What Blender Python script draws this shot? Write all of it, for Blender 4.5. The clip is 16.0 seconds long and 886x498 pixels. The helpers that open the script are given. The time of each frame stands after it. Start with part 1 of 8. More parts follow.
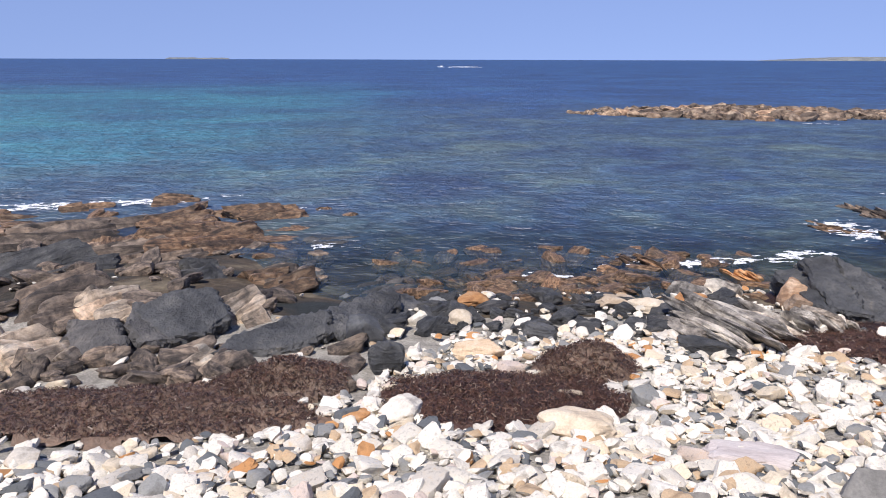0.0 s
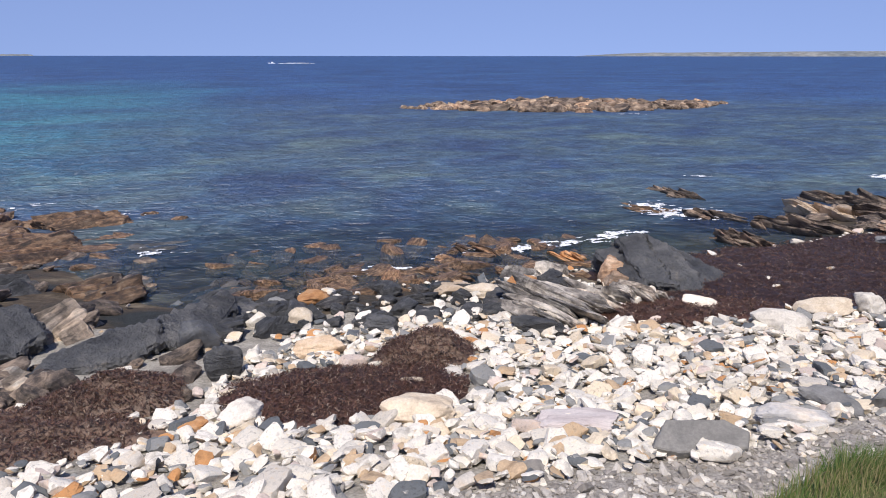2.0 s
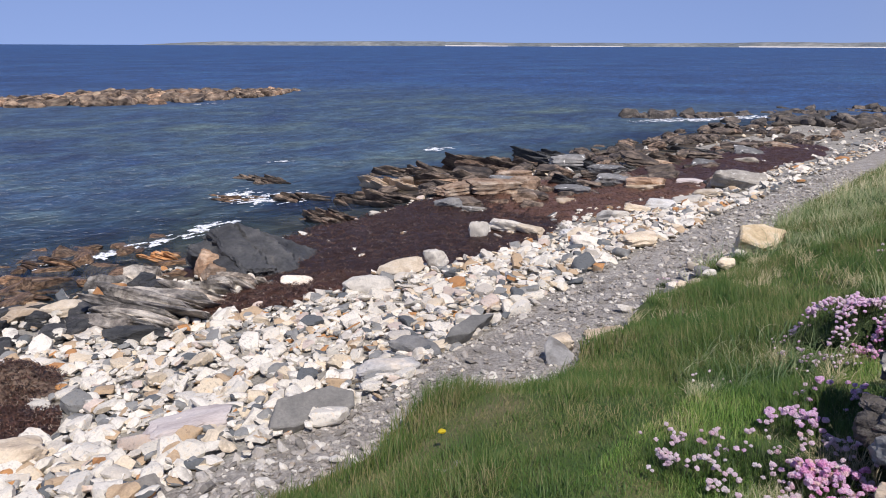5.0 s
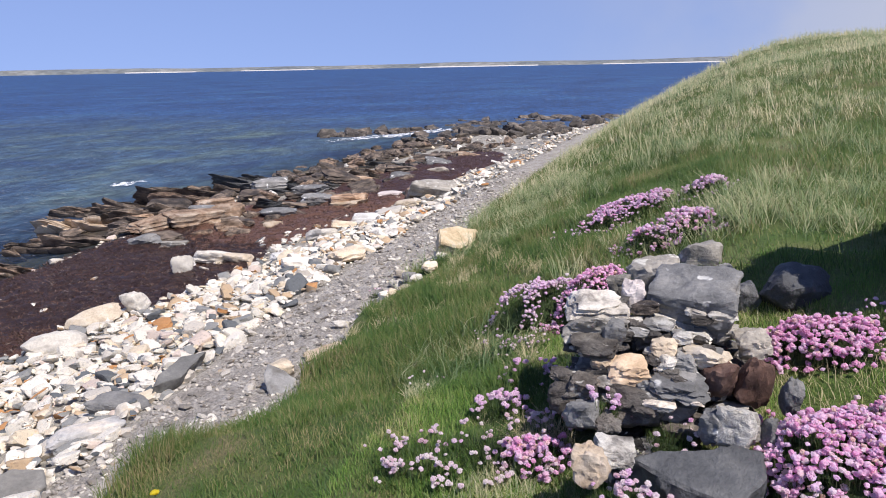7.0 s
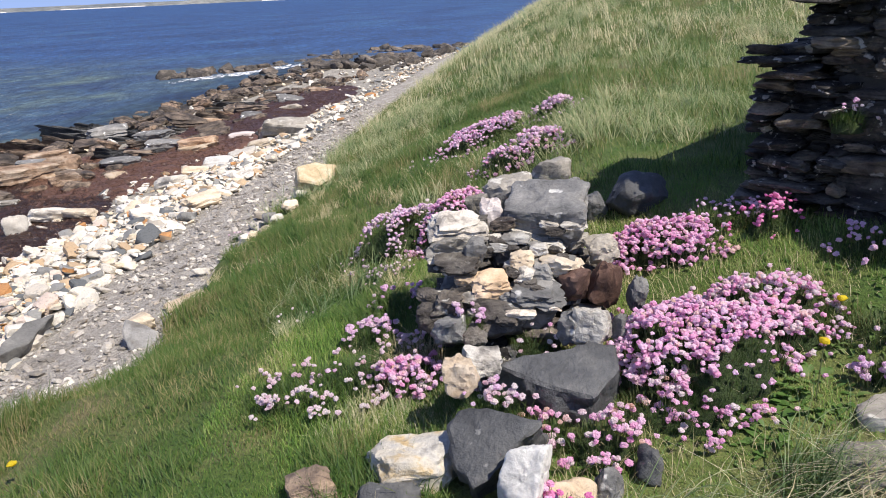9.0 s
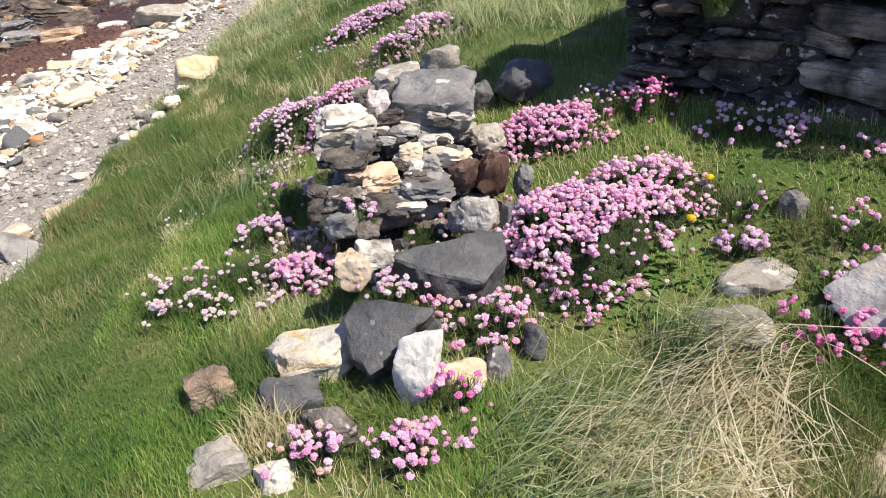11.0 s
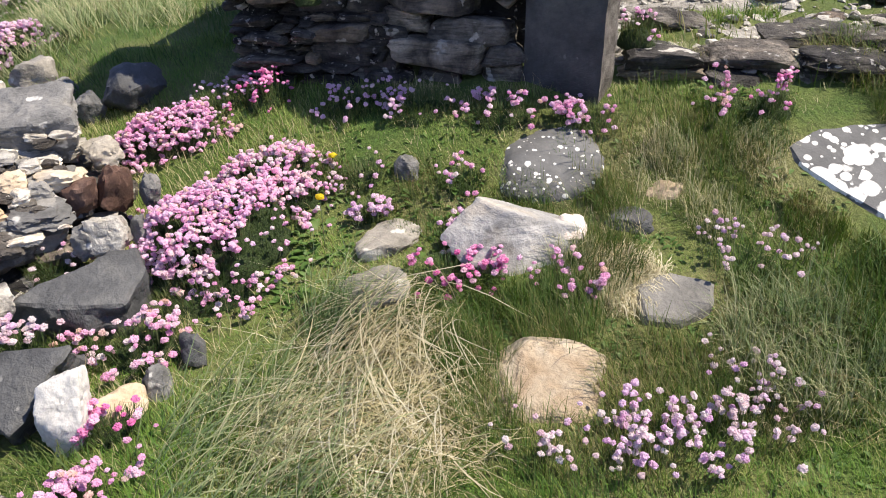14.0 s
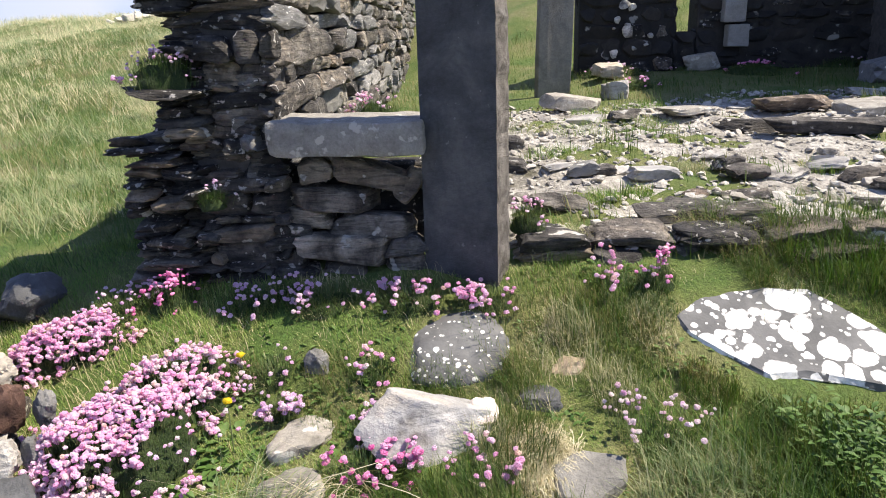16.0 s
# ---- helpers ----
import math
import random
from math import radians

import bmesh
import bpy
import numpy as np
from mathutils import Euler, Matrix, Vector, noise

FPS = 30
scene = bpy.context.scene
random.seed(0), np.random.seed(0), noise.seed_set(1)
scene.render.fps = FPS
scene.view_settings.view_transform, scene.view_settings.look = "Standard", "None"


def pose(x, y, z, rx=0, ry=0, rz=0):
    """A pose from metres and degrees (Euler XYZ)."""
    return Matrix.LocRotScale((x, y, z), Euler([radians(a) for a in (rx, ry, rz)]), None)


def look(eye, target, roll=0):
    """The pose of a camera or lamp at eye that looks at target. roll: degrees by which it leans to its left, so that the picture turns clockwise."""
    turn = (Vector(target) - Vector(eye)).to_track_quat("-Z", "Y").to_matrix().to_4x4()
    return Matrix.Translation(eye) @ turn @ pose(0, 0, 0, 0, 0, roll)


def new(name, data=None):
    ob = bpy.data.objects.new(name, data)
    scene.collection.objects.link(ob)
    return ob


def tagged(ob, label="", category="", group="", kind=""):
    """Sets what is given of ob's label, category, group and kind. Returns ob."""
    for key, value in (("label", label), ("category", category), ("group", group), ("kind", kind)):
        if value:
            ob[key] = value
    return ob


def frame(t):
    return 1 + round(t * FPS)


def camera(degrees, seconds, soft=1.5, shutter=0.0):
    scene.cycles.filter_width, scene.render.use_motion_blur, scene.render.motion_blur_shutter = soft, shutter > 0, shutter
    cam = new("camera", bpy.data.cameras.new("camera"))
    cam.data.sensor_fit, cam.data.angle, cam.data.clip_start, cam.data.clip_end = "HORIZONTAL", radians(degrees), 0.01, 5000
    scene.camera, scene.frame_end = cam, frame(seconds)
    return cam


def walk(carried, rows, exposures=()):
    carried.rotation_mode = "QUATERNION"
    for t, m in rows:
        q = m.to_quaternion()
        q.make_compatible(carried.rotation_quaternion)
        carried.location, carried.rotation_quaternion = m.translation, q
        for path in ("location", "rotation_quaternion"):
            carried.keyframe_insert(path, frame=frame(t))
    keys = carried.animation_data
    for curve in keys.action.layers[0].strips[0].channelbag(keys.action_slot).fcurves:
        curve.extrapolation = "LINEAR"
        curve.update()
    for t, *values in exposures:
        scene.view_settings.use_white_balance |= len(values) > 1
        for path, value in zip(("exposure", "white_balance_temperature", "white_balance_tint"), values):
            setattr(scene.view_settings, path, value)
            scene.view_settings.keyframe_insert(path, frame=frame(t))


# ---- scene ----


# ---- the camera and its walk ----
# seconds, heading clockwise from +y, tilt, lean (degrees), place (metres); the sea lies at z = 0
WALK = (
    (0, 0.00, -14.73, 0.16, -0.123, 0.164, 2.826),
    (0.5, 3.37, -14.65, 0.07, -0.128, 0.147, 2.821),
    (1, 5.79, -14.75, -0.08, -0.110, 0.135, 2.819),
    (1.5, 8.78, -14.96, -0.21, -0.092, 0.112, 2.819),
    (2, 12.74, -15.00, 0.05, -0.052, 0.108, 2.813),
    (2.5, 16.75, -14.87, 0.17, -0.036, 0.092, 2.812),
    (3, 20.94, -14.75, -0.23, -0.017, 0.069, 2.814),
    (3.5, 24.86, -14.75, -0.21, -0.010, 0.050, 2.820),
    (4, 29.33, -14.65, -0.39, -0.011, 0.041, 2.816),
    (4.5, 35.92, -14.85, -0.26, -0.006, 0.054, 2.805),
    (5, 44.85, -15.74, 0.23, -0.009, 0.056, 2.808),
    (5.2, 48.08, -15.90, 0.11, -0.007, 0.055, 2.809),
    (7.3, 69.80, -14.04, -1.73, 0.108, 0.045, 2.772),
    (7.5, 70.94, -14.07, -2.18, 0.110, 0.039, 2.782),
    (8, 73.43, -14.22, -2.34, 0.107, 0.034, 2.775),
    (8.5, 75.77, -15.71, -2.45, 0.099, 0.031, 2.760),
    (9, 78.80, -19.57, -2.62, 0.089, 0.029, 2.740),
    (9.5, 81.58, -22.67, -2.60, 0.098, 0.029, 2.727),
    (9.7, 82.61, -23.63, -2.43, 0.094, 0.024, 2.723),
    (11.8, 87.88, -29.48, -2.45, 0.068, -0.063, 2.771),
    (12, 88.93, -28.63, -2.34, 0.064, -0.079, 2.771),
    (12.5, 93.61, -28.69, -1.62, 0.049, -0.127, 2.787),
    (13, 100.89, -28.97, -0.77, 0.036, -0.137, 2.777),
    (13.5, 108.04, -29.74, -1.24, 0.016, -0.149, 2.780),
    (14, 114.88, -30.14, -0.88, -0.014, -0.158, 2.796),
    (14.5, 119.27, -28.42, -1.69, -0.023, -0.165, 2.819),
    (15, 120.76, -24.47, -2.84, -0.030, -0.176, 2.847),
    (15.5, 121.18, -20.86, -2.49, -0.041, -0.181, 2.873),
    (16, 122.43, -17.01, -1.88, -0.047, -0.176, 2.895),
)


def view(yaw, tilt, lean, x, y, z):
    a, b = radians(yaw), radians(tilt)
    way = Vector((math.sin(a) * math.cos(b), math.cos(a) * math.cos(b), math.sin(b)))
    return look((x, y, z), Vector((x, y, z)) + way, lean)


EXPOSURES = ((0, 0.20, 6400, 15), (2.5, 0.05, 6400, 15), (5, -0.05, 6400, 15), (8, 0.33, 6450, 15), (9, 0.36, 6700, 12), (12, 0.70, 7150, 12), (13.5, 0.66, 7150, 12), (14.5, 0.67, 7150, 11), (16, 0.90, 7150, 11))
cam = camera(63.07, 16.0, soft=1.0)
walk(cam, [(t, view(*row)) for t, *row in WALK], EXPOSURES)


# ---- sky, sun ----
SUN_AZ, SUN_EL = 207.0, 57.0
world = bpy.data.worlds.new("sky")
scene.world = world
world.use_nodes = True
wn = world.node_tree
sky = wn.nodes.new("ShaderNodeTexSky")
sky.sky_type = "NISHITA"
sky.sun_disc = False
sky.sun_elevation, sky.sun_rotation = radians(SUN_EL), radians(SUN_AZ)
sky.air_density, sky.dust_density, sky.ozone_density = 1.0, 0.0, 3.0
sky.altitude = 500.0
# the haze is thin: the sky stays blue down to the sea
co = wn.nodes.new("ShaderNodeTexCoord")
lift = wn.nodes.new("ShaderNodeVectorMath")
lift.operation = "MULTIPLY_ADD"
lift.inputs[1].default_value, lift.inputs[2].default_value = (1, 1, 0.85), (0, 0, 0.17)
wn.links.new(co.outputs["Generated"], lift.inputs[0])
unit = wn.nodes.new("ShaderNodeVectorMath")
unit.operation = "NORMALIZE"
wn.links.new(lift.outputs[0], unit.inputs[0])
wn.links.new(unit.outputs[0], sky.inputs[0])
hue = wn.nodes.new("ShaderNodeMix")
hue.data_type, hue.blend_type = "RGBA", "MULTIPLY"
hue.inputs[0].default_value, hue.inputs[7].default_value = 1.0, (1.05, 0.98, 1.10, 1)
wn.links.new(sky.outputs[0], hue.inputs[6])
# a thin band of sea haze greys the lowest sky
up = wn.nodes.new("ShaderNodeSeparateXYZ")
wn.links.new(co.outputs["Generated"], up.inputs[0])
haze = wn.nodes.new("ShaderNodeValToRGB")
haze.color_ramp.elements[0].color, haze.color_ramp.elements[1].color = (0.98, 0.89, 1.06, 1), (1.26, 1.10, 1.22, 1)
haze.color_ramp.elements[0].position, haze.color_ramp.elements[1].position = 0.0, 0.13
wn.links.new(up.outputs[2], haze.inputs[0])
wn.links.new(haze.outputs[0], hue.inputs[7])
# low white cloud over the land, inland of the shore
part_xyz = wn.nodes.new("ShaderNodeSeparateXYZ")
wn.links.new(co.outputs["Generated"], part_xyz.inputs[0])


def between(axis, lo, hi):
    n = wn.nodes.new("ShaderNodeMapRange")
    n.interpolation_type = "SMOOTHSTEP"
    n.inputs[1].default_value, n.inputs[2].default_value = lo, hi
    wn.links.new(part_xyz.outputs[axis], n.inputs[0])
    return n.outputs[0]


puff = wn.nodes.new("ShaderNodeTexNoise")
puff.inputs["Scale"].default_value, puff.inputs["Detail"].default_value = 3.5, 6.0
wn.links.new(co.outputs["Generated"], puff.inputs["Vector"])
share = wn.nodes.new("ShaderNodeMapRange")
share.inputs[1].default_value, share.inputs[2].default_value = 0.38, 0.62
wn.links.new(puff.outputs[0], share.inputs[0])
amount = share.outputs[0]
for other in (between(1, 0.40, -0.45), between(2, 0.30, 0.04)):
    k = wn.nodes.new("ShaderNodeMath")
    k.operation = "MULTIPLY"
    wn.links.new(amount, k.inputs[0])
    wn.links.new(other, k.inputs[1])
    amount = k.outputs[0]
cloud = wn.nodes.new("ShaderNodeMix")
cloud.data_type = "RGBA"
cloud.inputs[7].default_value = (4.6, 4.8, 5.2, 1)
wn.links.new(amount, cloud.inputs[0])
wn.links.new(hue.outputs[2], cloud.inputs[6])
wn.links.new(cloud.outputs[2], wn.nodes["Background"].inputs[0])
wn.nodes["Background"].inputs[1].default_value = 0.11
sun = new("sun", bpy.data.lights.new("sun", "SUN"))
sun.data.energy, sun.data.angle, sun.data.color = 4.7, radians(0.53), (1.0, 0.95, 0.87)
a, b = radians(SUN_AZ), radians(SUN_EL)
sun.matrix_world = look((0, 0, 0), (-math.sin(a) * math.cos(b), -math.cos(a) * math.cos(b), -math.sin(b)))
sun.location = (0, -8, 30)


# ---- materials ----
def node(nt, kind, **values):
    n = nt.nodes.new("ShaderNode" + kind)
    for k, v in values.items():
        n.inputs[k.replace("_", " ")].default_value = v
    return n


def wire(nt, a, b, out=0, into=0):
    nt.links.new(a.outputs[out], b.inputs[into])


def material(name, rough=0.8, metal=0.0):
    m = bpy.data.materials.new(name)
    m.use_nodes = True
    nt = m.node_tree
    p = nt.nodes["Principled BSDF"]
    p.inputs["Roughness"].default_value, p.inputs["Metallic"].default_value = rough, metal
    return m, nt, p


def ramp_of(nt, stops, hard=False):
    r = nt.nodes.new("ShaderNodeValToRGB")
    r.color_ramp.interpolation = "CONSTANT" if hard else "LINEAR"
    e = r.color_ramp.elements
    while len(e) < len(stops):
        e.new(0.5)
    for el, (pos, col) in zip(e, stops):
        el.position, el.color = pos, (*col, 1)
    return r


def blend(nt, a, b, fac, mode="MIX"):
    """a, b, fac: (node, output) or constants."""
    n = nt.nodes.new("ShaderNodeMix")
    n.data_type, n.blend_type = "RGBA", mode
    for slot, v in ((0, fac), (6, a), (7, b)):
        if isinstance(v, tuple) and hasattr(v[0], "outputs"):
            nt.links.new(v[0].outputs[v[1]], n.inputs[slot])
        else:
            n.inputs[slot].default_value = v if slot == 0 else (*v, 1)
    return (n, 2)


def coords(nt, jitter=True, stretch=(1, 1, 1), turn=(0, 0, 0), world_space=False):
    t = nt.nodes.new("ShaderNodeNewGeometry" if world_space else "ShaderNodeTexCoord")
    mp = nt.nodes.new("ShaderNodeMapping")
    mp.inputs["Scale"].default_value, mp.inputs["Rotation"].default_value = stretch, [radians(x) for x in turn]
    nt.links.new(t.outputs["Position" if world_space else "Object"], mp.inputs[0])
    if jitter:
        o = nt.nodes.new("ShaderNodeObjectInfo")
        k = node(nt, "Math")
        k.operation = "MULTIPLY"
        k.inputs[1].default_value = 37.0
        nt.links.new(o.outputs["Random"], k.inputs[0])
        nt.links.new(k.outputs[0], mp.inputs["Location"])
    return mp


def noise_tex(nt, mp, scale, detail=5.0, rough=0.6, warp=0.0):
    n = node(nt, "TexNoise", Scale=scale, Detail=detail, Roughness=rough, Distortion=warp)
    nt.links.new(mp.outputs[0], n.inputs["Vector"])
    return n


def finish(nt, p, colour, height=None, strength=0.3, depth=0.01):
    nt.links.new(colour[0].outputs[colour[1]], p.inputs["Base Color"])
    if height:
        b = node(nt, "Bump", Strength=strength, Distance=depth)
        nt.links.new(height[0].outputs[height[1]], b.inputs["Height"])
        nt.links.new(b.outputs[0], p.inputs["Normal"])


def stone_mat(name, stops, scale=7.0, rough=0.82, stretch=(1, 1, 1), turn=(0, 0, 0), pick=None, spots=None, strength=0.5, depth=0.012, tint=0.25, bands=None, masonry=False):
    """Rock: two scales of colour, grain relief, a shade of its own for each piece.
    pick: 'object' or 'island' chooses among the stops stone by stone. spots: colour, scale and share of lichen."""
    m, nt, p = material(name, rough)
    mp = coords(nt, True, stretch, turn, masonry)
    big, fine = noise_tex(nt, mp, scale, 6, 0.62, 0.4), noise_tex(nt, mp, scale * 9, 4, 0.7)
    if pick:
        src = nt.nodes.new("ShaderNodeObjectInfo" if pick == "object" else "ShaderNodeNewGeometry")
        r = ramp_of(nt, stops, True)
        nt.links.new(src.outputs["Random" if pick == "object" else "Random Per Island"], r.inputs[0])
        col = (r, 0)
        vein = ramp_of(nt, [(0.30, (0.42, 0.39, 0.36)), (0.47, (1, 1, 1)), (0.60, (1, 0.97, 0.92)), (0.72, (1.0, 0.78, 0.52))])
        wire(nt, big, vein)
        col = blend(nt, col, (vein, 0), 0.8, "MULTIPLY")
    else:
        r = ramp_of(nt, stops)
        wire(nt, big, r)
        col = (r, 0)
        src = nt.nodes.new("ShaderNodeObjectInfo")
        v = ramp_of(nt, [(0, (1 - tint,) * 3), (0.6, (1, 1, 1)), (0.9, (1 + tint * 0.9, 1 + tint * 0.75, 1 + tint * 0.55)), (1, (1 + tint * 1.5, 1 + tint * 1.0, 1 + tint * 0.6))])
        nt.links.new(src.outputs["Random"], v.inputs[0])
        col = blend(nt, col, (v, 0), 1.0, "MULTIPLY")
    g = ramp_of(nt, [(0.3, (0.62, 0.62, 0.62)), (0.62, (1, 1, 1))])
    wire(nt, fine, g)
    col = blend(nt, col, (g, 0), 0.7, "MULTIPLY")
    if spots:
        sc, size, share = spots
        vo = node(nt, "TexNoise", Scale=size, Detail=3.0, Roughness=0.5)
        nt.links.new(mp.outputs[0], vo.inputs["Vector"])
        s = ramp_of(nt, [(1 - share - 0.02, (0, 0, 0)), (1 - share + 0.02, (1, 1, 1))])
        wire(nt, vo, s)
        col = blend(nt, col, sc, (s, 0))
    mix = node(nt, "Math")
    mix.operation = "ADD"
    wire(nt, big, mix)
    nt.links.new(fine.outputs[0], mix.inputs[1])
    if bands:
        # thin bedding lines: how many to the metre, and how strong
        count, power = bands
        tip = nt.nodes.new("ShaderNodeMapping")
        tip.inputs["Rotation"].default_value = (radians(12), radians(-9), 0)
        tip.inputs["Scale"].default_value = (0.14, 0.14, 1.0)
        wire(nt, mp, tip)
        w = noise_tex(nt, tip, count * 1.7, 6, 0.68, 0.7)
        line = ramp_of(nt, [(0.39, (1 - power,) * 3), (0.48, (1, 1, 1)), (0.62, (1 + power * 0.7, 1 + power * 0.62, 1 + power * 0.5))])
        wire(nt, w, line)
        col = blend(nt, col, (line, 0), 1.0, "MULTIPLY")
        more = node(nt, "Math")
        more.operation = "MULTIPLY_ADD"
        more.inputs[1].default_value = 2.4
        wire(nt, w, more)
        nt.links.new(mix.outputs[0], more.inputs[2])
        mix = more
    finish(nt, p, col, (mix, 0), strength, depth)
    return m


WHITE, CREAM, PALE, GREY = (0.80, 0.75, 0.65), (0.72, 0.61, 0.45), (0.60, 0.55, 0.47), (0.27, 0.27, 0.255)
SLATE, ORANGE, TAN, PINK = (0.13, 0.14, 0.145), (0.52, 0.26, 0.10), (0.52, 0.38, 0.24), (0.64, 0.53, 0.45)
PALETTE = [(0.0, WHITE), (0.32, CREAM), (0.42, (0.72, 0.67, 0.57)), (0.60, PALE), (0.70, GREY), (0.79, SLATE), (0.87, TAN), (0.93, ORANGE), (0.96, PINK)]
M_BEACH = stone_mat("beach_stone", PALETTE, 9, pick="object", depth=0.008)
M_BEACH_ALL = stone_mat("beach_stone_many", PALETTE, 9, pick="island", depth=0.008)
M_CRUST = stone_mat("white_crusted_stone", [(0.30, (0.13, 0.12, 0.105)), (0.42, (0.30, 0.28, 0.25)), (0.52, (0.56, 0.53, 0.47)), (0.66, (0.72, 0.70, 0.64))], 11, depth=0.03, bands=(5.0, 0.18))
M_WHITE = stone_mat("white_quartz", [(0.3, (0.42, 0.38, 0.33)), (0.45, (0.68, 0.63, 0.54)), (0.7, (0.78, 0.73, 0.64))], 6, spots=((0.66, 0.45, 0.24), 3.0, 0.30))
M_CREAM = stone_mat("cream_stone", [(0.3, (0.42, 0.33, 0.24)), (0.5, (0.66, 0.55, 0.40)), (0.7, (0.72, 0.64, 0.52))], 6)
M_GREYST = stone_mat("grey_stone", [(0.3, (0.13, 0.13, 0.125)), (0.5, (0.23, 0.228, 0.22)), (0.72, (0.33, 0.32, 0.30))], 7, spots=((0.64, 0.63, 0.59), 9.0, 0.34), depth=0.02, bands=(4.0, 0.3))
M_SLATE = stone_mat("dark_slate", [(0.34, (0.050, 0.052, 0.055)), (0.5, (0.092, 0.095, 0.098)), (0.66, (0.155, 0.155, 0.150))], 4.5, 0.72, strength=0.6, depth=0.02, spots=((0.17, 0.17, 0.165), 30.0, 0.29))
M_WETSLATE = stone_mat("shore_slate", [(0.3, (0.042, 0.043, 0.044)), (0.52, (0.082, 0.084, 0.085)), (0.66, (0.13, 0.13, 0.127)), (0.76, (0.28, 0.24, 0.19))], 3.5, 0.7, bands=(6.0, 0.5), depth=0.05, strength=0.8)
M_STRATA = stone_mat("banded_rock", [(0.36, (0.08, 0.07, 0.06)), (0.5, (0.31, 0.28, 0.24)), (0.64, (0.54, 0.50, 0.43))], 5, 0.8, depth=0.04, bands=(7.0, 0.55))
M_BROWNROCK = stone_mat("brown_rock", [(0.36, (0.045, 0.036, 0.030)), (0.5, (0.15, 0.115, 0.088)), (0.64, (0.30, 0.235, 0.175))], 4, 0.75, depth=0.05, bands=(6.0, 0.5), tint=0.4)
M_SPECK = stone_mat("speckled_white_rock", [(0.3, (0.52, 0.50, 0.45)), (0.5, (0.73, 0.71, 0.66)), (0.7, (0.80, 0.78, 0.73))], 5, spots=((0.42, 0.41, 0.39), 14.0, 0.24), strength=0.35)
M_LGREY = stone_mat("split_grey_slate", [(0.3, (0.13, 0.128, 0.12)), (0.6, (0.21, 0.205, 0.19)), (0.75, (0.29, 0.28, 0.255))], 5, depth=0.02)
M_PINKST = stone_mat("pinkish_white_stone", [(0.3, (0.50, 0.42, 0.39)), (0.5, (0.68, 0.60, 0.56)), (0.7, (0.76, 0.70, 0.66))], 5, stretch=(0.6, 3, 3))
M_REEF = stone_mat("reef_rock", [(0.36, (0.06, 0.04, 0.028)), (0.5, (0.22, 0.155, 0.105)), (0.64, (0.40, 0.31, 0.22))], 3, 0.8, depth=0.06, tint=0.45, bands=(2.0, 0.5))
M_DARKREEF = stone_mat("dark_point_rock", [(0.34, (0.035, 0.03, 0.026)), (0.5, (0.10, 0.085, 0.07)), (0.68, (0.24, 0.20, 0.16))], 2.4, 0.75, depth=0.05)
M_ORANGE = stone_mat("orange_stone", [(0.3, (0.35, 0.15, 0.05)), (0.5, (0.55, 0.28, 0.11)), (0.7, (0.62, 0.42, 0.26))], 6)
M_TANST = stone_mat("tan_stone", [(0.3, (0.40, 0.29, 0.18)), (0.5, (0.58, 0.45, 0.31)), (0.7, (0.66, 0.56, 0.44))], 8)
M_YELLOW = stone_mat("ochre_stone", [(0.3, (0.36, 0.33, 0.28)), (0.42, (0.62, 0.59, 0.53)), (0.53, (0.70, 0.63, 0.50)), (0.60, (0.64, 0.48, 0.26)), (0.74, (0.54, 0.36, 0.16))], 6, depth=0.03)
M_OCHRE = stone_mat("pale_ochre_stone", [(0.3, (0.42, 0.30, 0.16)), (0.5, (0.66, 0.52, 0.32)), (0.7, (0.74, 0.66, 0.50))], 5, depth=0.03)
M_PALEROCK = stone_mat("pale_grey_rock", [(0.34, (0.20, 0.185, 0.165)), (0.45, (0.36, 0.355, 0.345)), (0.56, (0.48, 0.465, 0.44)), (0.68, (0.60, 0.54, 0.46))], 4, bands=(3.0, 0.22), depth=0.02, strength=0.4)
M_TURFST = stone_mat("weathered_turf_stone", [(0.32, (0.19, 0.175, 0.145)), (0.5, (0.34, 0.315, 0.27)), (0.68, (0.47, 0.435, 0.375))], 6, spots=((0.55, 0.53, 0.47), 10.0, 0.36), depth=0.02, strength=0.4, bands=(4, 0.22))


def lichen_mat(name, spots, wobble=0.14):
    """Dark stone under round, crisp-edged white lichen of many sizes."""
    m, nt, p = material(name, 0.85)
    mp = coords(nt)
    big, fine = noise_tex(nt, mp, 6, 5), noise_tex(nt, mp, 60, 4, 0.7)
    r = ramp_of(nt, [(0.3, (0.085, 0.085, 0.083)), (0.7, (0.17, 0.17, 0.165))])
    wire(nt, big, r)
    col, bumps = (r, 0), fine
    wob = noise_tex(nt, mp, 30, 2)
    for scale, lo, hi in spots:
        v = node(nt, "TexVoronoi", Scale=scale)
        nt.links.new(mp.outputs[0], v.inputs["Vector"])
        size = node(nt, "MapRange")
        size.inputs[3].default_value, size.inputs[4].default_value = lo, hi
        wire(nt, v, size, 1, 0)
        d = node(nt, "Math")
        d.operation = "MULTIPLY_ADD"
        d.inputs[1].default_value = wobble
        wire(nt, wob, d)
        wire(nt, v, d, 0, 2)
        k = node(nt, "Math")
        k.operation = "SUBTRACT"
        wire(nt, size, k)
        nt.links.new(d.outputs[0], k.inputs[1])
        s = ramp_of(nt, [(0.0, (0, 0, 0)), (0.03, (1, 1, 1))])
        wire(nt, k, s)
        crust = ramp_of(nt, [(0.3, (0.58, 0.57, 0.52)), (0.6, (0.80, 0.79, 0.74))])
        wire(nt, fine, crust)
        col = blend(nt, col, (crust, 0), (s, 0))
    finish(nt, p, col, (fine, 0), 0.5, 0.006)
    return m


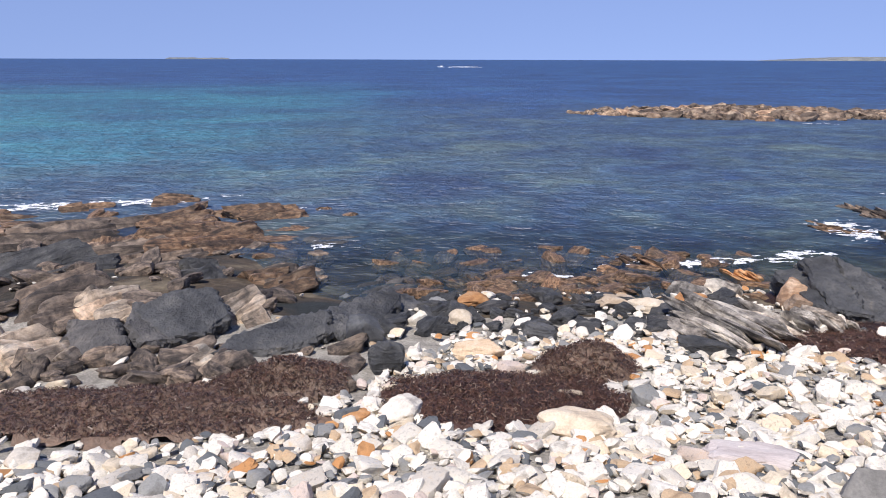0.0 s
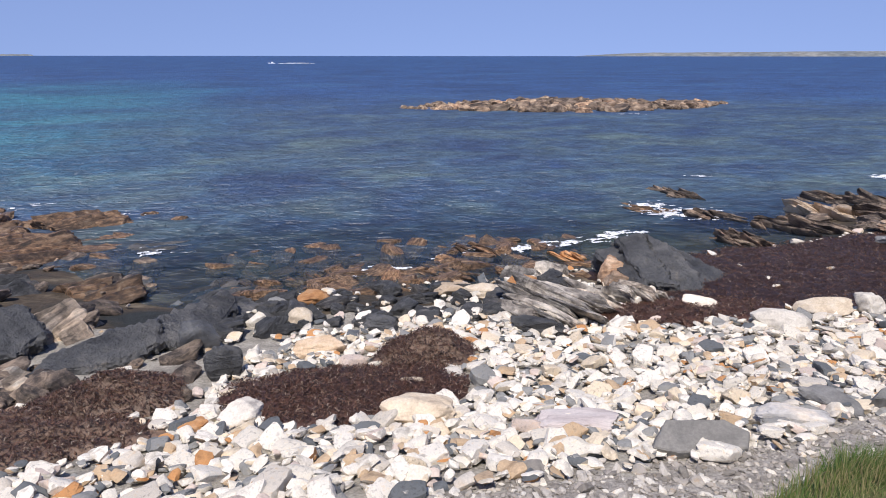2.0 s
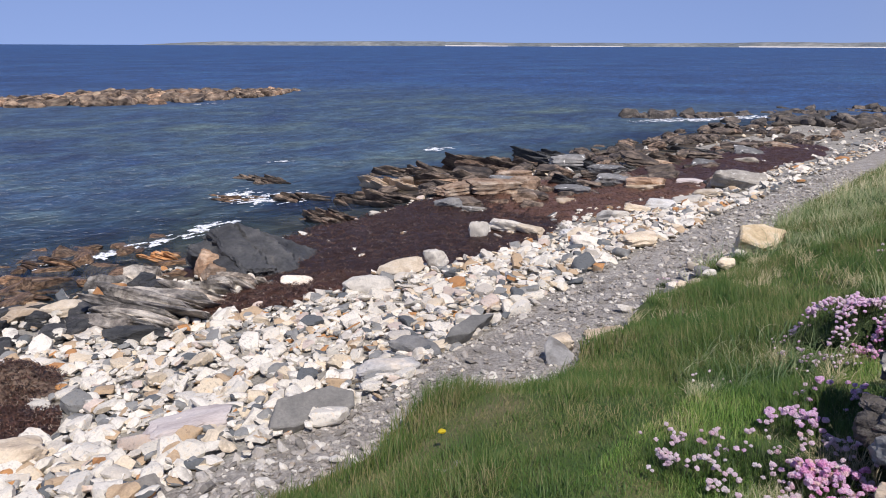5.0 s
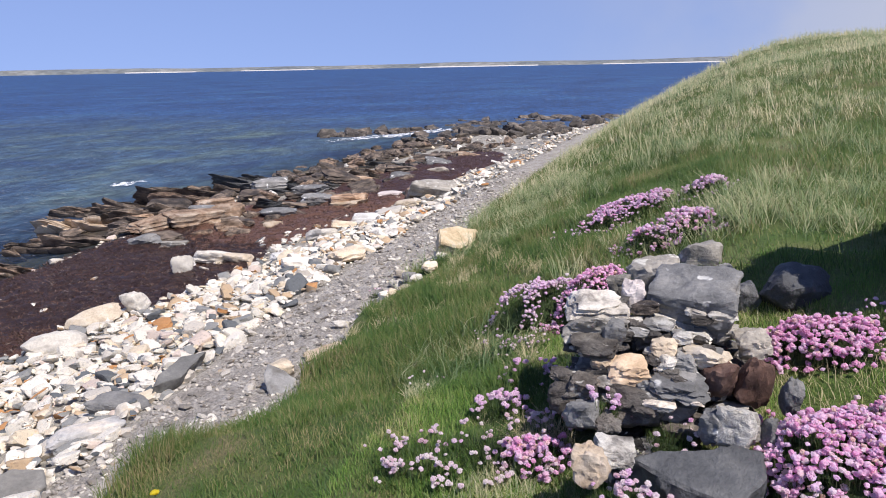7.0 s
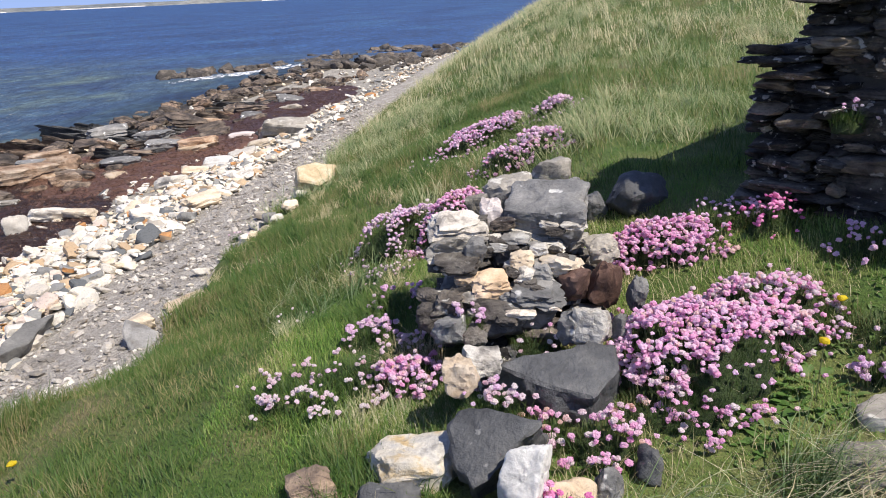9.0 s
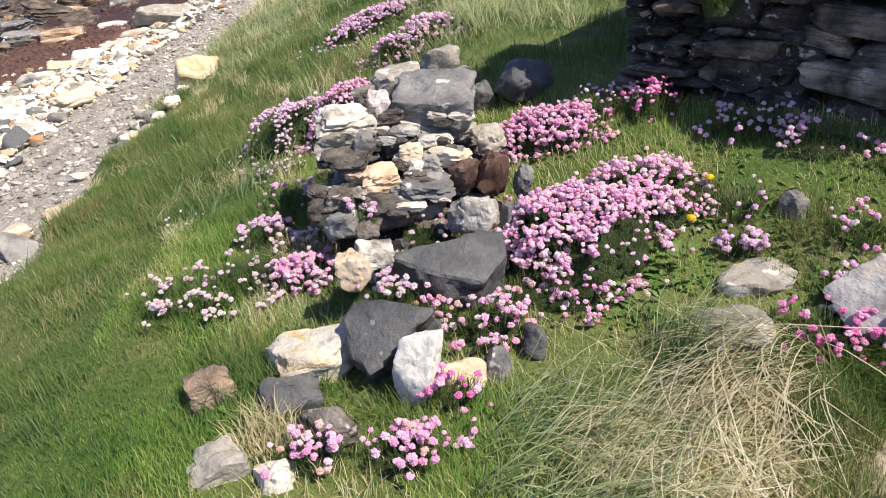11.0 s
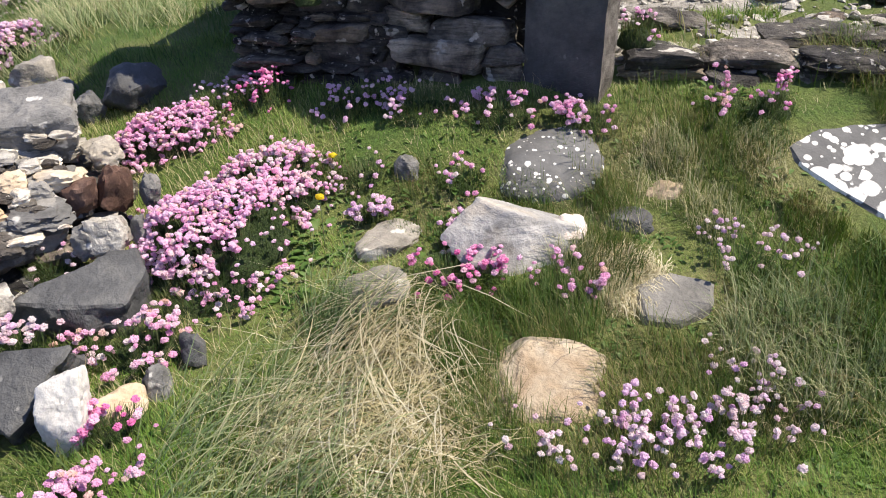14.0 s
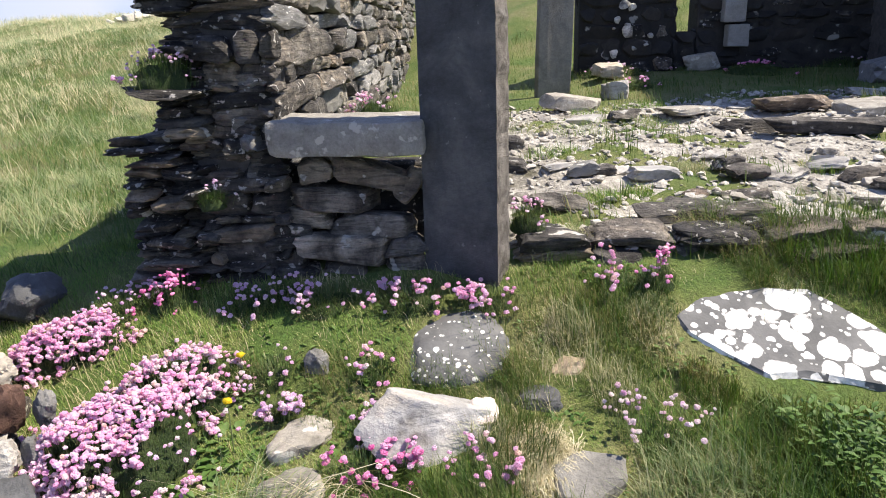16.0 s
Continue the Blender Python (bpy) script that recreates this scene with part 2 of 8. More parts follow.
M_LICHEN = lichen_mat("lichen_crusted_slab", ((4.4, 0.05, 0.72), (8.0, 0.36, 0.72), (15.0, 0.10, 0.64), (32.0, -0.15, 0.56)))
M_SPOTTED = lichen_mat("lichen_spotted_stone", ((16.0, -0.40, 0.62), (26.0, -0.10, 0.62), (46.0, -0.10, 0.58)), 0.24)
M_WALLST = stone_mat("wall_stone", [(0.32, (0.035, 0.031, 0.029)), (0.5, (0.11, 0.10, 0.09)), (0.68, (0.24, 0.22, 0.19))], 7, 0.85, spots=((0.52, 0.50, 0.46), 12.0, 0.35), depth=0.03, strength=0.8, tint=0.6, bands=(26, 0.5), masonry=True)
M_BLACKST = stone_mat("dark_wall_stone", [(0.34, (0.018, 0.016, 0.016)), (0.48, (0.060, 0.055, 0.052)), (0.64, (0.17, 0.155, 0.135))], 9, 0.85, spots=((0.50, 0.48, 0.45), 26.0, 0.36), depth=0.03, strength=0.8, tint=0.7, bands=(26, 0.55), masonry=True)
# dark stone, its colour lowered further to stand for the back wall's shade
M_BACKWALL = stone_mat("shaded_back_wall_stone", [(0.3, (0.014, 0.013, 0.012)), (0.6, (0.035, 0.032, 0.028)), (0.75, (0.07, 0.065, 0.055))], 5, 0.9, spots=((0.30, 0.29, 0.26), 5.0, 0.30), depth=0.02, tint=0.4, masonry=True)
M_TANWALL = stone_mat("tan_wall_stone", [(0.32, (0.09, 0.075, 0.058)), (0.5, (0.24, 0.20, 0.15)), (0.68, (0.38, 0.33, 0.26))], 7, 0.85, depth=0.03, strength=0.8, tint=0.4, bands=(26, 0.5), masonry=True, spots=((0.55, 0.53, 0.48), 12.0, 0.33))
M_NICHE = stone_mat("grey_tan_wall_stone", [(0.36, (0.05, 0.044, 0.037)), (0.5, (0.20, 0.18, 0.152)), (0.66, (0.40, 0.37, 0.325))], 7, 0.85, depth=0.03, strength=0.8, tint=0.4, bands=(26, 0.5), masonry=True, spots=((0.55, 0.53, 0.48), 12.0, 0.33))
M_MORTAR = stone_mat("old_mortar", [(0.3, (0.05, 0.045, 0.04)), (0.6, (0.11, 0.10, 0.09))], 12, 0.95, depth=0.02)
M_BENCH = stone_mat("worn_lintel_stone", [(0.3, (0.26, 0.24, 0.205)), (0.5, (0.40, 0.375, 0.33)), (0.72, (0.52, 0.49, 0.43))], 9, spots=((0.60, 0.57, 0.50), 16.0, 0.36), depth=0.03, strength=0.7)
M_EDGE = stone_mat("broken_slate_edge", [(0.3, (0.10, 0.085, 0.07)), (0.5, (0.26, 0.23, 0.20)), (0.72, (0.46, 0.42, 0.37))], 16, depth=0.03, strength=0.9)
M_JAMB = stone_mat("pale_dressed_stone", [(0.3, (0.28, 0.26, 0.23)), (0.7, (0.42, 0.40, 0.36))], 8)
M_PILLAR = stone_mat("grey_pillar_stone", [(0.3, (0.13, 0.125, 0.11)), (0.6, (0.22, 0.21, 0.18)), (0.75, (0.28, 0.265, 0.23))], 6)


def ground_mat(name, stops, scale, fine_scale, strength=0.7, depth=0.03, rough=0.95, extra=None):
    m, nt, p = material(name, rough)
    mp = coords(nt, False, world_space=True)
    big, fine = noise_tex(nt, mp, scale, 5, 0.6), noise_tex(nt, mp, fine_scale, 4, 0.7)
    r = ramp_of(nt, stops)
    wire(nt, big, r)
    g = ramp_of(nt, [(0.32, (0.45, 0.45, 0.45)), (0.66, (1.15, 1.15, 1.15))])
    wire(nt, fine, g)
    col = blend(nt, (r, 0), (g, 0), 0.85, "MULTIPLY")
    finish(nt, p, col, (fine, 0), strength, depth)
    return m


M_TURF = ground_mat("turf", [(0.36, (0.07, 0.13, 0.02)), (0.50, (0.13, 0.165, 0.04)), (0.68, (0.21, 0.20, 0.085))], 1.6, 60)
M_BANK = ground_mat("lush_bank_turf", [(0.34, (0.045, 0.095, 0.010)), (0.52, (0.075, 0.125, 0.018)), (0.70, (0.19, 0.165, 0.07))], 1.6, 60)
M_SHINGLE = ground_mat("shingle", [(0.3, (0.22, 0.20, 0.17)), (0.6, (0.42, 0.39, 0.33))], 5, 45)
M_PATH = ground_mat("rubble_path", [(0.3, (0.33, 0.295, 0.25)), (0.5, (0.46, 0.42, 0.365)), (0.7, (0.60, 0.555, 0.49))], 6, 42, 1.0, 0.04)
M_SEABED = ground_mat("seabed", [(0.38, (0.018, 0.022, 0.022)), (0.52, (0.07, 0.05, 0.03)), (0.66, (0.22, 0.18, 0.12))], 0.9, 9, 0.8, 0.05)
M_FLOOR = ground_mat("pale_rubble_floor", [(0.34, (0.13, 0.12, 0.08)), (0.44, (0.36, 0.335, 0.29)), (0.60, (0.62, 0.59, 0.53))], 3.0, 30, 1.0, 0.04)


def blade_mat(name, stops, rough=0.6, sheen=0.0):
    m, nt, p = material(name, rough)
    g = nt.nodes.new("ShaderNodeNewGeometry")
    mp = coords(nt, False, world_space=True)
    patch = noise_tex(nt, mp, 1.3, 6, 0.70, 0.4)
    k = node(nt, "Math")
    k.operation = "MULTIPLY_ADD"
    k.inputs[1].default_value, k.inputs[2].default_value = 0.50, -0.60
    nt.links.new(g.outputs["Random Per Island"], k.inputs[0])
    k2 = node(nt, "Math")
    k2.operation = "MULTIPLY_ADD"
    k2.inputs[1].default_value = 1.80
    wire(nt, patch, k2)
    nt.links.new(k.outputs[0], k2.inputs[2])
    r = ramp_of(nt, stops)
    wire(nt, k2, r)
    wire(nt, r, p, 0, "Base Color")
    tr = node(nt, "BsdfTranslucent")
    wire(nt, r, tr)
    mix = node(nt, "MixShader", Fac=0.3)
    nt.links.new(p.outputs[0], mix.inputs[1])
    nt.links.new(tr.outputs[0], mix.inputs[2])
    nt.links.new(mix.outputs[0], nt.nodes["Material Output"].inputs[0])
    return m


M_GRASS = blade_mat("grass_blades", [(0.08, (0.024, 0.070, 0.006)), (0.40, (0.051, 0.118, 0.010)), (0.66, (0.104, 0.144, 0.026)), (0.92, (0.27, 0.225, 0.10))])
M_TURFGRASS = blade_mat("turf_blades", [(0.1, (0.062, 0.155, 0.016)), (0.42, (0.125, 0.255, 0.032)), (0.66, (0.235, 0.30, 0.068)), (0.92, (0.50, 0.43, 0.23))])
M_MARRAM = blade_mat("marram_blades", [(0.1, (0.12, 0.19, 0.075)), (0.35, (0.24, 0.30, 0.14)), (0.55, (0.40, 0.39, 0.21)), (0.85, (0.60, 0.53, 0.34))])
M_FAN = blade_mat("long_green_blades", [(0.1, (0.06, 0.12, 0.035)), (0.4, (0.13, 0.20, 0.075)), (0.65, (0.26, 0.30, 0.14)), (0.9, (0.48, 0.45, 0.27))])
M_SLOPE = blade_mat("slope_marram_blades", [(0.1, (0.085, 0.145, 0.05)), (0.4, (0.18, 0.25, 0.10)), (0.65, (0.33, 0.35, 0.175)), (0.9, (0.52, 0.47, 0.29))])
M_STRAW = blade_mat("straw_blades", [(0.1, (0.22, 0.22, 0.10)), (0.5, (0.46, 0.40, 0.22)), (0.9, (0.68, 0.59, 0.38))])
M_DRY = blade_mat("pale_dry_straw", [(0.1, (0.44, 0.39, 0.23)), (0.5, (0.68, 0.61, 0.42)), (0.9, (0.82, 0.77, 0.60))])
M_LEAF = blade_mat("broad_leaves", [(0.1, (0.05, 0.11, 0.02)), (0.5, (0.09, 0.18, 0.035)), (0.9, (0.16, 0.24, 0.07))])
M_CUSHION = blade_mat("thrift_leaves", [(0.1, (0.035, 0.075, 0.015)), (0.5, (0.06, 0.12, 0.025)), (0.9, (0.13, 0.15, 0.05))])


def petal_mat(name, stops):
    m, nt, p = material(name, 0.75)
    o = nt.nodes.new("ShaderNodeObjectInfo")
    isl = nt.nodes.new("ShaderNodeNewGeometry")
    both = node(nt, "Math")
    both.operation = "ADD"
    nt.links.new(o.outputs["Random"], both.inputs[0])
    nt.links.new(isl.outputs["Random Per Island"], both.inputs[1])
    part_of = node(nt, "Math")
    part_of.operation = "FRACT"
    wire(nt, both, part_of)
    r = ramp_of(nt, stops)
    nt.links.new(part_of.outputs[0], r.inputs[0])
    mp = coords(nt, False, world_space=True)
    f = noise_tex(nt, mp, 330, 2, 0.6)
    g = ramp_of(nt, [(0.3, (0.72, 0.60, 0.68)), (0.62, (1.10, 1.12, 1.10))])
    wire(nt, f, g)
    finish(nt, p, blend(nt, (r, 0), (g, 0), 0.8, "MULTIPLY"), (f, 0), 0.5, 0.004)
    tr = node(nt, "BsdfTranslucent")
    wire(nt, r, tr)
    mix = node(nt, "MixShader", Fac=0.46)
    nt.links.new(p.outputs[0], mix.inputs[1])
    nt.links.new(tr.outputs[0], mix.inputs[2])
    nt.links.new(mix.outputs[0], nt.nodes["Material Output"].inputs[0])
    return m


M_PINK = petal_mat("thrift_pink", [(0, (0.85, 0.44, 0.68)), (0.4, (0.90, 0.57, 0.76)), (0.84, (0.94, 0.73, 0.85)), (0.93, (0.88, 0.68, 0.66)), (1, (0.80, 0.58, 0.48))])
M_LILAC = petal_mat("thrift_pale", [(0, (0.80, 0.54, 0.75)), (0.6, (0.89, 0.70, 0.84)), (1, (0.90, 0.78, 0.80))])
M_BLUSH = petal_mat("thrift_white", [(0, (0.86, 0.70, 0.76)), (0.6, (0.86, 0.80, 0.78)), (1, (0.80, 0.58, 0.66))])
M_HOT = petal_mat("thrift_deep_pink", [(0, (0.83, 0.24, 0.54)), (0.6, (0.89, 0.37, 0.64)), (1, (0.92, 0.53, 0.75))])
M_YFLOWER = petal_mat("dandelion_yellow", [(0, (0.80, 0.62, 0.02)), (1, (0.82, 0.70, 0.04))])
M_STEM, _nt, _p = material("stem", 0.7)
_p.inputs["Base Color"].default_value = (0.13, 0.16, 0.06, 1)


def weed_mat():
    m, nt, p = material("wet_seaweed", 0.45)
    g = nt.nodes.new("ShaderNodeNewGeometry")
    mp = coords(nt, False, world_space=True)
    f = noise_tex(nt, mp, 28, 5, 0.7, 0.6)
    r = ramp_of(nt, [(0.0, (0.024, 0.013, 0.010)), (0.5, (0.085, 0.040, 0.026)), (0.85, (0.155, 0.080, 0.050)), (0.95, (0.20, 0.14, 0.10)), (1.0, (0.36, 0.30, 0.24))])
    nt.links.new(g.outputs["Random Per Island"], r.inputs[0])
    v = ramp_of(nt, [(0.35, (0.5, 0.5, 0.5)), (0.6, (1.1, 1.05, 1.0))])
    wire(nt, f, v)
    finish(nt, p, blend(nt, (r, 0), (v, 0), 0.8, "MULTIPLY"), (f, 0), 0.8, 0.02)
    return m


M_WEED = weed_mat()
M_KELP = stone_mat("kelp_on_rock", [(0.34, (0.030, 0.020, 0.013)), (0.46, (0.11, 0.064, 0.034)), (0.56, (0.235, 0.145, 0.080)), (0.70, (0.36, 0.27, 0.18))], 7, 0.5, stretch=(1, 2.5, 2), depth=0.05, bands=(4.0, 0.5))
M_FOAM, _nt, _p = material("foam", 0.6)
_p.inputs["Base Color"].default_value = (0.85, 0.87, 0.88, 1)
M_SURF, _nt, _p = material("broken_foam", 0.6)
_p.inputs["Base Color"].default_value = (0.85, 0.87, 0.88, 1)
_f = noise_tex(_nt, coords(_nt, False, world_space=True), 9, 5, 0.72, 0.8)
_s = ramp_of(_nt, [(0.36, (0, 0, 0)), (0.52, (1, 1, 1))])
wire(_nt, _f, _s)
_nt.links.new(_s.outputs[0], _p.inputs["Alpha"])


def sea_mat():
    m, nt, p = material("sea", 0.09)
    p.inputs["IOR"].default_value = 1.33
    mp = coords(nt, False, world_space=True)
    flat = nt.nodes.new("ShaderNodeMapping")
    flat.inputs["Scale"].default_value = (0.8, 1.0, 1.0)
    wire(nt, mp, flat)
    patch = noise_tex(nt, flat, 0.11, 4, 0.62, 0.5)
    sep = nt.nodes.new("ShaderNodeSeparateXYZ")
    wire(nt, mp, sep)

    def rng(axis, a, b):
        r = node(nt, "MapRange")
        r.interpolation_type = "SMOOTHSTEP"
        r.inputs[1].default_value, r.inputs[2].default_value = a, b
        nt.links.new(sep.outputs[axis], r.inputs[0])
        return r

    def times(a, b):
        k = node(nt, "Math")
        k.operation = "MULTIPLY"
        nt.links.new(a.outputs[0], k.inputs[0])
        nt.links.new(b.outputs[0], k.inputs[1])
        return k
    deep = ramp_of(nt, [(0.36, (0.012, 0.044, 0.128)), (0.55, (0.018, 0.064, 0.178)), (0.7, (0.027, 0.092, 0.192))])
    wire(nt, patch, deep)
    shoal = ramp_of(nt, [(0.34, (0.014, 0.038, 0.096)), (0.50, (0.032, 0.070, 0.116)), (0.66, (0.072, 0.112, 0.108))])
    p2 = noise_tex(nt, flat, 0.33, 5, 0.65, 0.6)
    wire(nt, p2, shoal)
    near = times(rng(1, 62, 22), rng(0, 44, 26))
    col = blend(nt, (deep, 0), (shoal, 0), (near, 0))
    sand = times(times(rng(0, 2, -14), rng(1, 14, 22)), rng(1, 100, 48))
    turq = ramp_of(nt, [(0.34, (0.012, 0.062, 0.13)), (0.55, (0.022, 0.128, 0.185)), (0.7, (0.032, 0.175, 0.21))])
    wire(nt, patch, turq)
    col = blend(nt, col, (turq, 0), (sand, 0))
    rip = nt.nodes.new("ShaderNodeMapping")
    rip.inputs["Scale"].default_value, rip.inputs["Rotation"].default_value = (1.0, 1.45, 1.0), (0, 0, radians(-12))
    wire(nt, mp, rip)
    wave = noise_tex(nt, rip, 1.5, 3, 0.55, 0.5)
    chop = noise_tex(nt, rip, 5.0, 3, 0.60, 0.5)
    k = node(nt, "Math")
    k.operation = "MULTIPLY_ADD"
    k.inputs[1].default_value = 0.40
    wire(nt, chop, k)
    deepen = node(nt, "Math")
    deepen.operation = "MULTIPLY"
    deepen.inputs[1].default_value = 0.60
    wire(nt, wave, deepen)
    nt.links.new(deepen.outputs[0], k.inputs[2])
    # ripple light and shade put into the colour: dark hollows, bright crests
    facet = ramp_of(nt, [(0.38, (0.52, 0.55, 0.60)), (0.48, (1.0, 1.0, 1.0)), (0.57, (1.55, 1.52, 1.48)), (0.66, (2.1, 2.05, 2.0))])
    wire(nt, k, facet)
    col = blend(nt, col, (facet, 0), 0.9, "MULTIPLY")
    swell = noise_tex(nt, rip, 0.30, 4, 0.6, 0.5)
    # the same for the swell: broad lighter and darker bands painted in
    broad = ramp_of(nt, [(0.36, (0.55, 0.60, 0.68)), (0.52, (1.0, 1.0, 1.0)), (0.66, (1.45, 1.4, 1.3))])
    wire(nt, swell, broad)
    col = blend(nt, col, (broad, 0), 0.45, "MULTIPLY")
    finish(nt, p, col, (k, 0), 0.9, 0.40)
    p.inputs["Roughness"].default_value = 0.5
    p.inputs["Specular IOR Level"].default_value = 0.0
    gl = node(nt, "BsdfGlossy", Roughness=0.42)
    nt.links.new(p.inputs["Normal"].links[0].from_socket, gl.inputs["Normal"])
    body = node(nt, "MixShader", Fac=0.17)
    nt.links.new(p.outputs[0], body.inputs[1])
    nt.links.new(gl.outputs[0], body.inputs[2])
    clear = nt.nodes.new("ShaderNodeBsdfTransparent")
    clear.inputs[0].default_value = (0.78, 0.86, 0.88, 1)
    shallow = times(rng(1, 15, 8.2), rng(0, 36, 26))
    lim = node(nt, "Math")
    lim.operation = "MULTIPLY"
    lim.inputs[1].default_value = 0.80
    wire(nt, shallow, lim)
    mix = nt.nodes.new("ShaderNodeMixShader")
    nt.links.new(lim.outputs[0], mix.inputs[0])
    nt.links.new(body.outputs[0], mix.inputs[1])
    nt.links.new(clear.outputs[0], mix.inputs[2])
    nt.links.new(mix.outputs[0], nt.nodes["Material Output"].inputs[0])
    return m


M_SEA = sea_mat()


# ---- the lie of the land ----
def smooth(a, b, x):
    t = np.clip((np.asarray(x, float) - a) / (b - a), 0.0, 1.0)
    return t * t * (3 - 2 * t)


def hsh(ix, iy, seed):
    h = np.sin(ix * 127.1 + iy * 311.7 + seed * 74.7) * 43758.5453
    return h - np.floor(h)


def vnoise(x, y, seed=0):
    """Smooth value noise, 0 to 1, with cells one metre wide."""
    x, y = np.asarray(x, float), np.asarray(y, float)
    ix, iy = np.floor(x), np.floor(y)
    fx, fy = x - ix, y - iy
    fx, fy = fx * fx * (3 - 2 * fx), fy * fy * (3 - 2 * fy)
    a, b = hsh(ix, iy, seed), hsh(ix + 1, iy, seed)
    c, d = hsh(ix, iy + 1, seed), hsh(ix + 1, iy + 1, seed)
    return (a * (1 - fx) + b * fx) * (1 - fy) + (c * (1 - fx) + d * fx) * fy


def fbm(x, y, seed=0, octaves=4):
    s, amp, tot = 0.0, 1.0, 0.0
    for k in range(octaves):
        s, tot = s + amp * vnoise(np.asarray(x) * 2 ** k, np.asarray(y) * 2 ** k, seed + k), tot + amp
        amp *= 0.5
    return s / tot


WALL_A = (3.48, -0.70)      # outer foot of the ruin's end pier
WALL_U = (-0.56, -0.83)     # along the ruin's front
WALL_N = (-0.83, 0.56)      # out of the front


def ruin_sq(x, y):
    dx, dy = np.asarray(x, float) - WALL_A[0], np.asarray(y, float) - WALL_A[1]
    return dx * WALL_U[0] + dy * WALL_U[1], dx * WALL_N[0] + dy * WALL_N[1]


def path_sea(x):
    return np.interp(x, [-10, 1.0, 2.8, 3.5, 6.1, 9.7, 18, 25, 28, 32, 40, 60, 1400], [2.9, 3.30, 3.34, 3.58, 3.92, 4.20, 4.50, 4.7, 4.4, 3.0, -3.0, -20.0, -900.0])


def path_land(x):
    x = np.asarray(x, float)
    return np.interp(x, [-10, 1.0, 1.6, 2.8, 3.2, 3.7, 4.2, 5.0, 6.3, 10, 14.4, 24, 28, 32, 40, 60, 1400], [2.5, 2.62, 2.68, 2.93, 2.62, 2.55, 2.72, 2.86, 2.94, 3.30, 3.46, 3.95, 3.5, 2.0, -4.2, -21.2, -902.0]) + 0.05 * np.sin(x * 5.1)


def ground_z(x, y):
    x, y = np.asarray(x, float), np.asarray(y, float)
    d = y - path_sea(x)
    v = path_land(x) - y
    s, q = ruin_sq(x, y)
    beach = np.interp(d, [-1, 0, 1.6, 5.0, 9.0, 25.0, 400.0], [0.68, 0.60, 0.27, 0.02, -0.5, -1.5, -6.0])
    beach = beach + 0.22 * smooth(7, 10, x) * smooth(3.0, 5.0, d) * (1 - smooth(6.5, 9.5, d)) * (1 - smooth(26, 34, x))
    beach = beach + 0.30 * smooth(-1.2, -3.5, x) * smooth(3.5, 5.0, d) * (1 - smooth(7.5, 10.5, d))
    beach = beach + 0.05 * (fbm(x * 1.3, y * 1.3, 3) - 0.5)
    bank = 0.74 + 0.36 * np.clip(v, 0, 2.9) + 0.05 * np.clip(v - 2.9, 0, 20) + 0.40 * np.clip(v - 9.5, 0, 40) * smooth(-1.5, 0.6, s)
    terrace = np.interp(q, [-40, -14, -8, -0.3, 0.05, 0.7, 1.5, 3.0], [12.0, 5.2, 2.36, 1.88, 1.78, 1.46, 1.28, 1.26])
    near = -np.log(np.exp(-bank * 25) + np.exp(-terrace * 25)) / 25
    near = near + 0.14 * (fbm(x * 2.6, y * 2.6, 15) - 0.5) * smooth(-0.2, -0.7, q) * smooth(1.5, 2.1, s) * (1 - smooth(-3.6, -4.6, q))
    near = near + 0.05 * (fbm(x * 1.1, y * 1.1, 9) - 0.5) + 0.02 * (fbm(x * 5, y * 5, 11) - 0.5)
    far = 0.74 + (2.75 + 0.75 * np.exp(-((x - 27) / 8) ** 2 - ((y + 1.5) / 3.5) ** 2)) * (1 - np.exp(-np.maximum(v, 0) * 0.26)) + 0.5 * (fbm(x * 0.35, y * 0.35, 5) - 0.5) * smooth(0.3, 3, v)
    dune = smooth(5.0, 17.0, x) * smooth(0.8, -3.5, s)
    land = near * (1 - dune) + far * dune
    t = smooth(-0.10, 0.06, v)
    return beach * (1 - t) + land * t


# ---- shapes ----
def mesh_of(name, verts, faces, mats=(), smooth_shade=True, slots=None, crease=0):
    me = bpy.data.meshes.new(name)
    me.from_pydata([tuple(v) for v in verts], [], [tuple(f) for f in faces])
    for m in mats:
        me.materials.append(m)
    if smooth_shade:
        me.polygons.foreach_set("use_smooth", [True] * len(me.polygons))
        if crease:
            me.set_sharp_from_angle(angle=radians(crease))
    if slots is not None:
        me.polygons.foreach_set("material_index", slots)
    me.update()
    return me


BALLS = {}


def ball(sub):
    if sub not in BALLS:
        bm = bmesh.new()
        bmesh.ops.create_icosphere(bm, subdivisions=sub, radius=1.0)
        v = np.array([x.co[:] for x in bm.verts])
        BALLS[sub] = (v / np.linalg.norm(v, axis=1)[:, None], [[w.index for w in f.verts] for f in bm.faces])
        bm.free()
    return BALLS[sub]


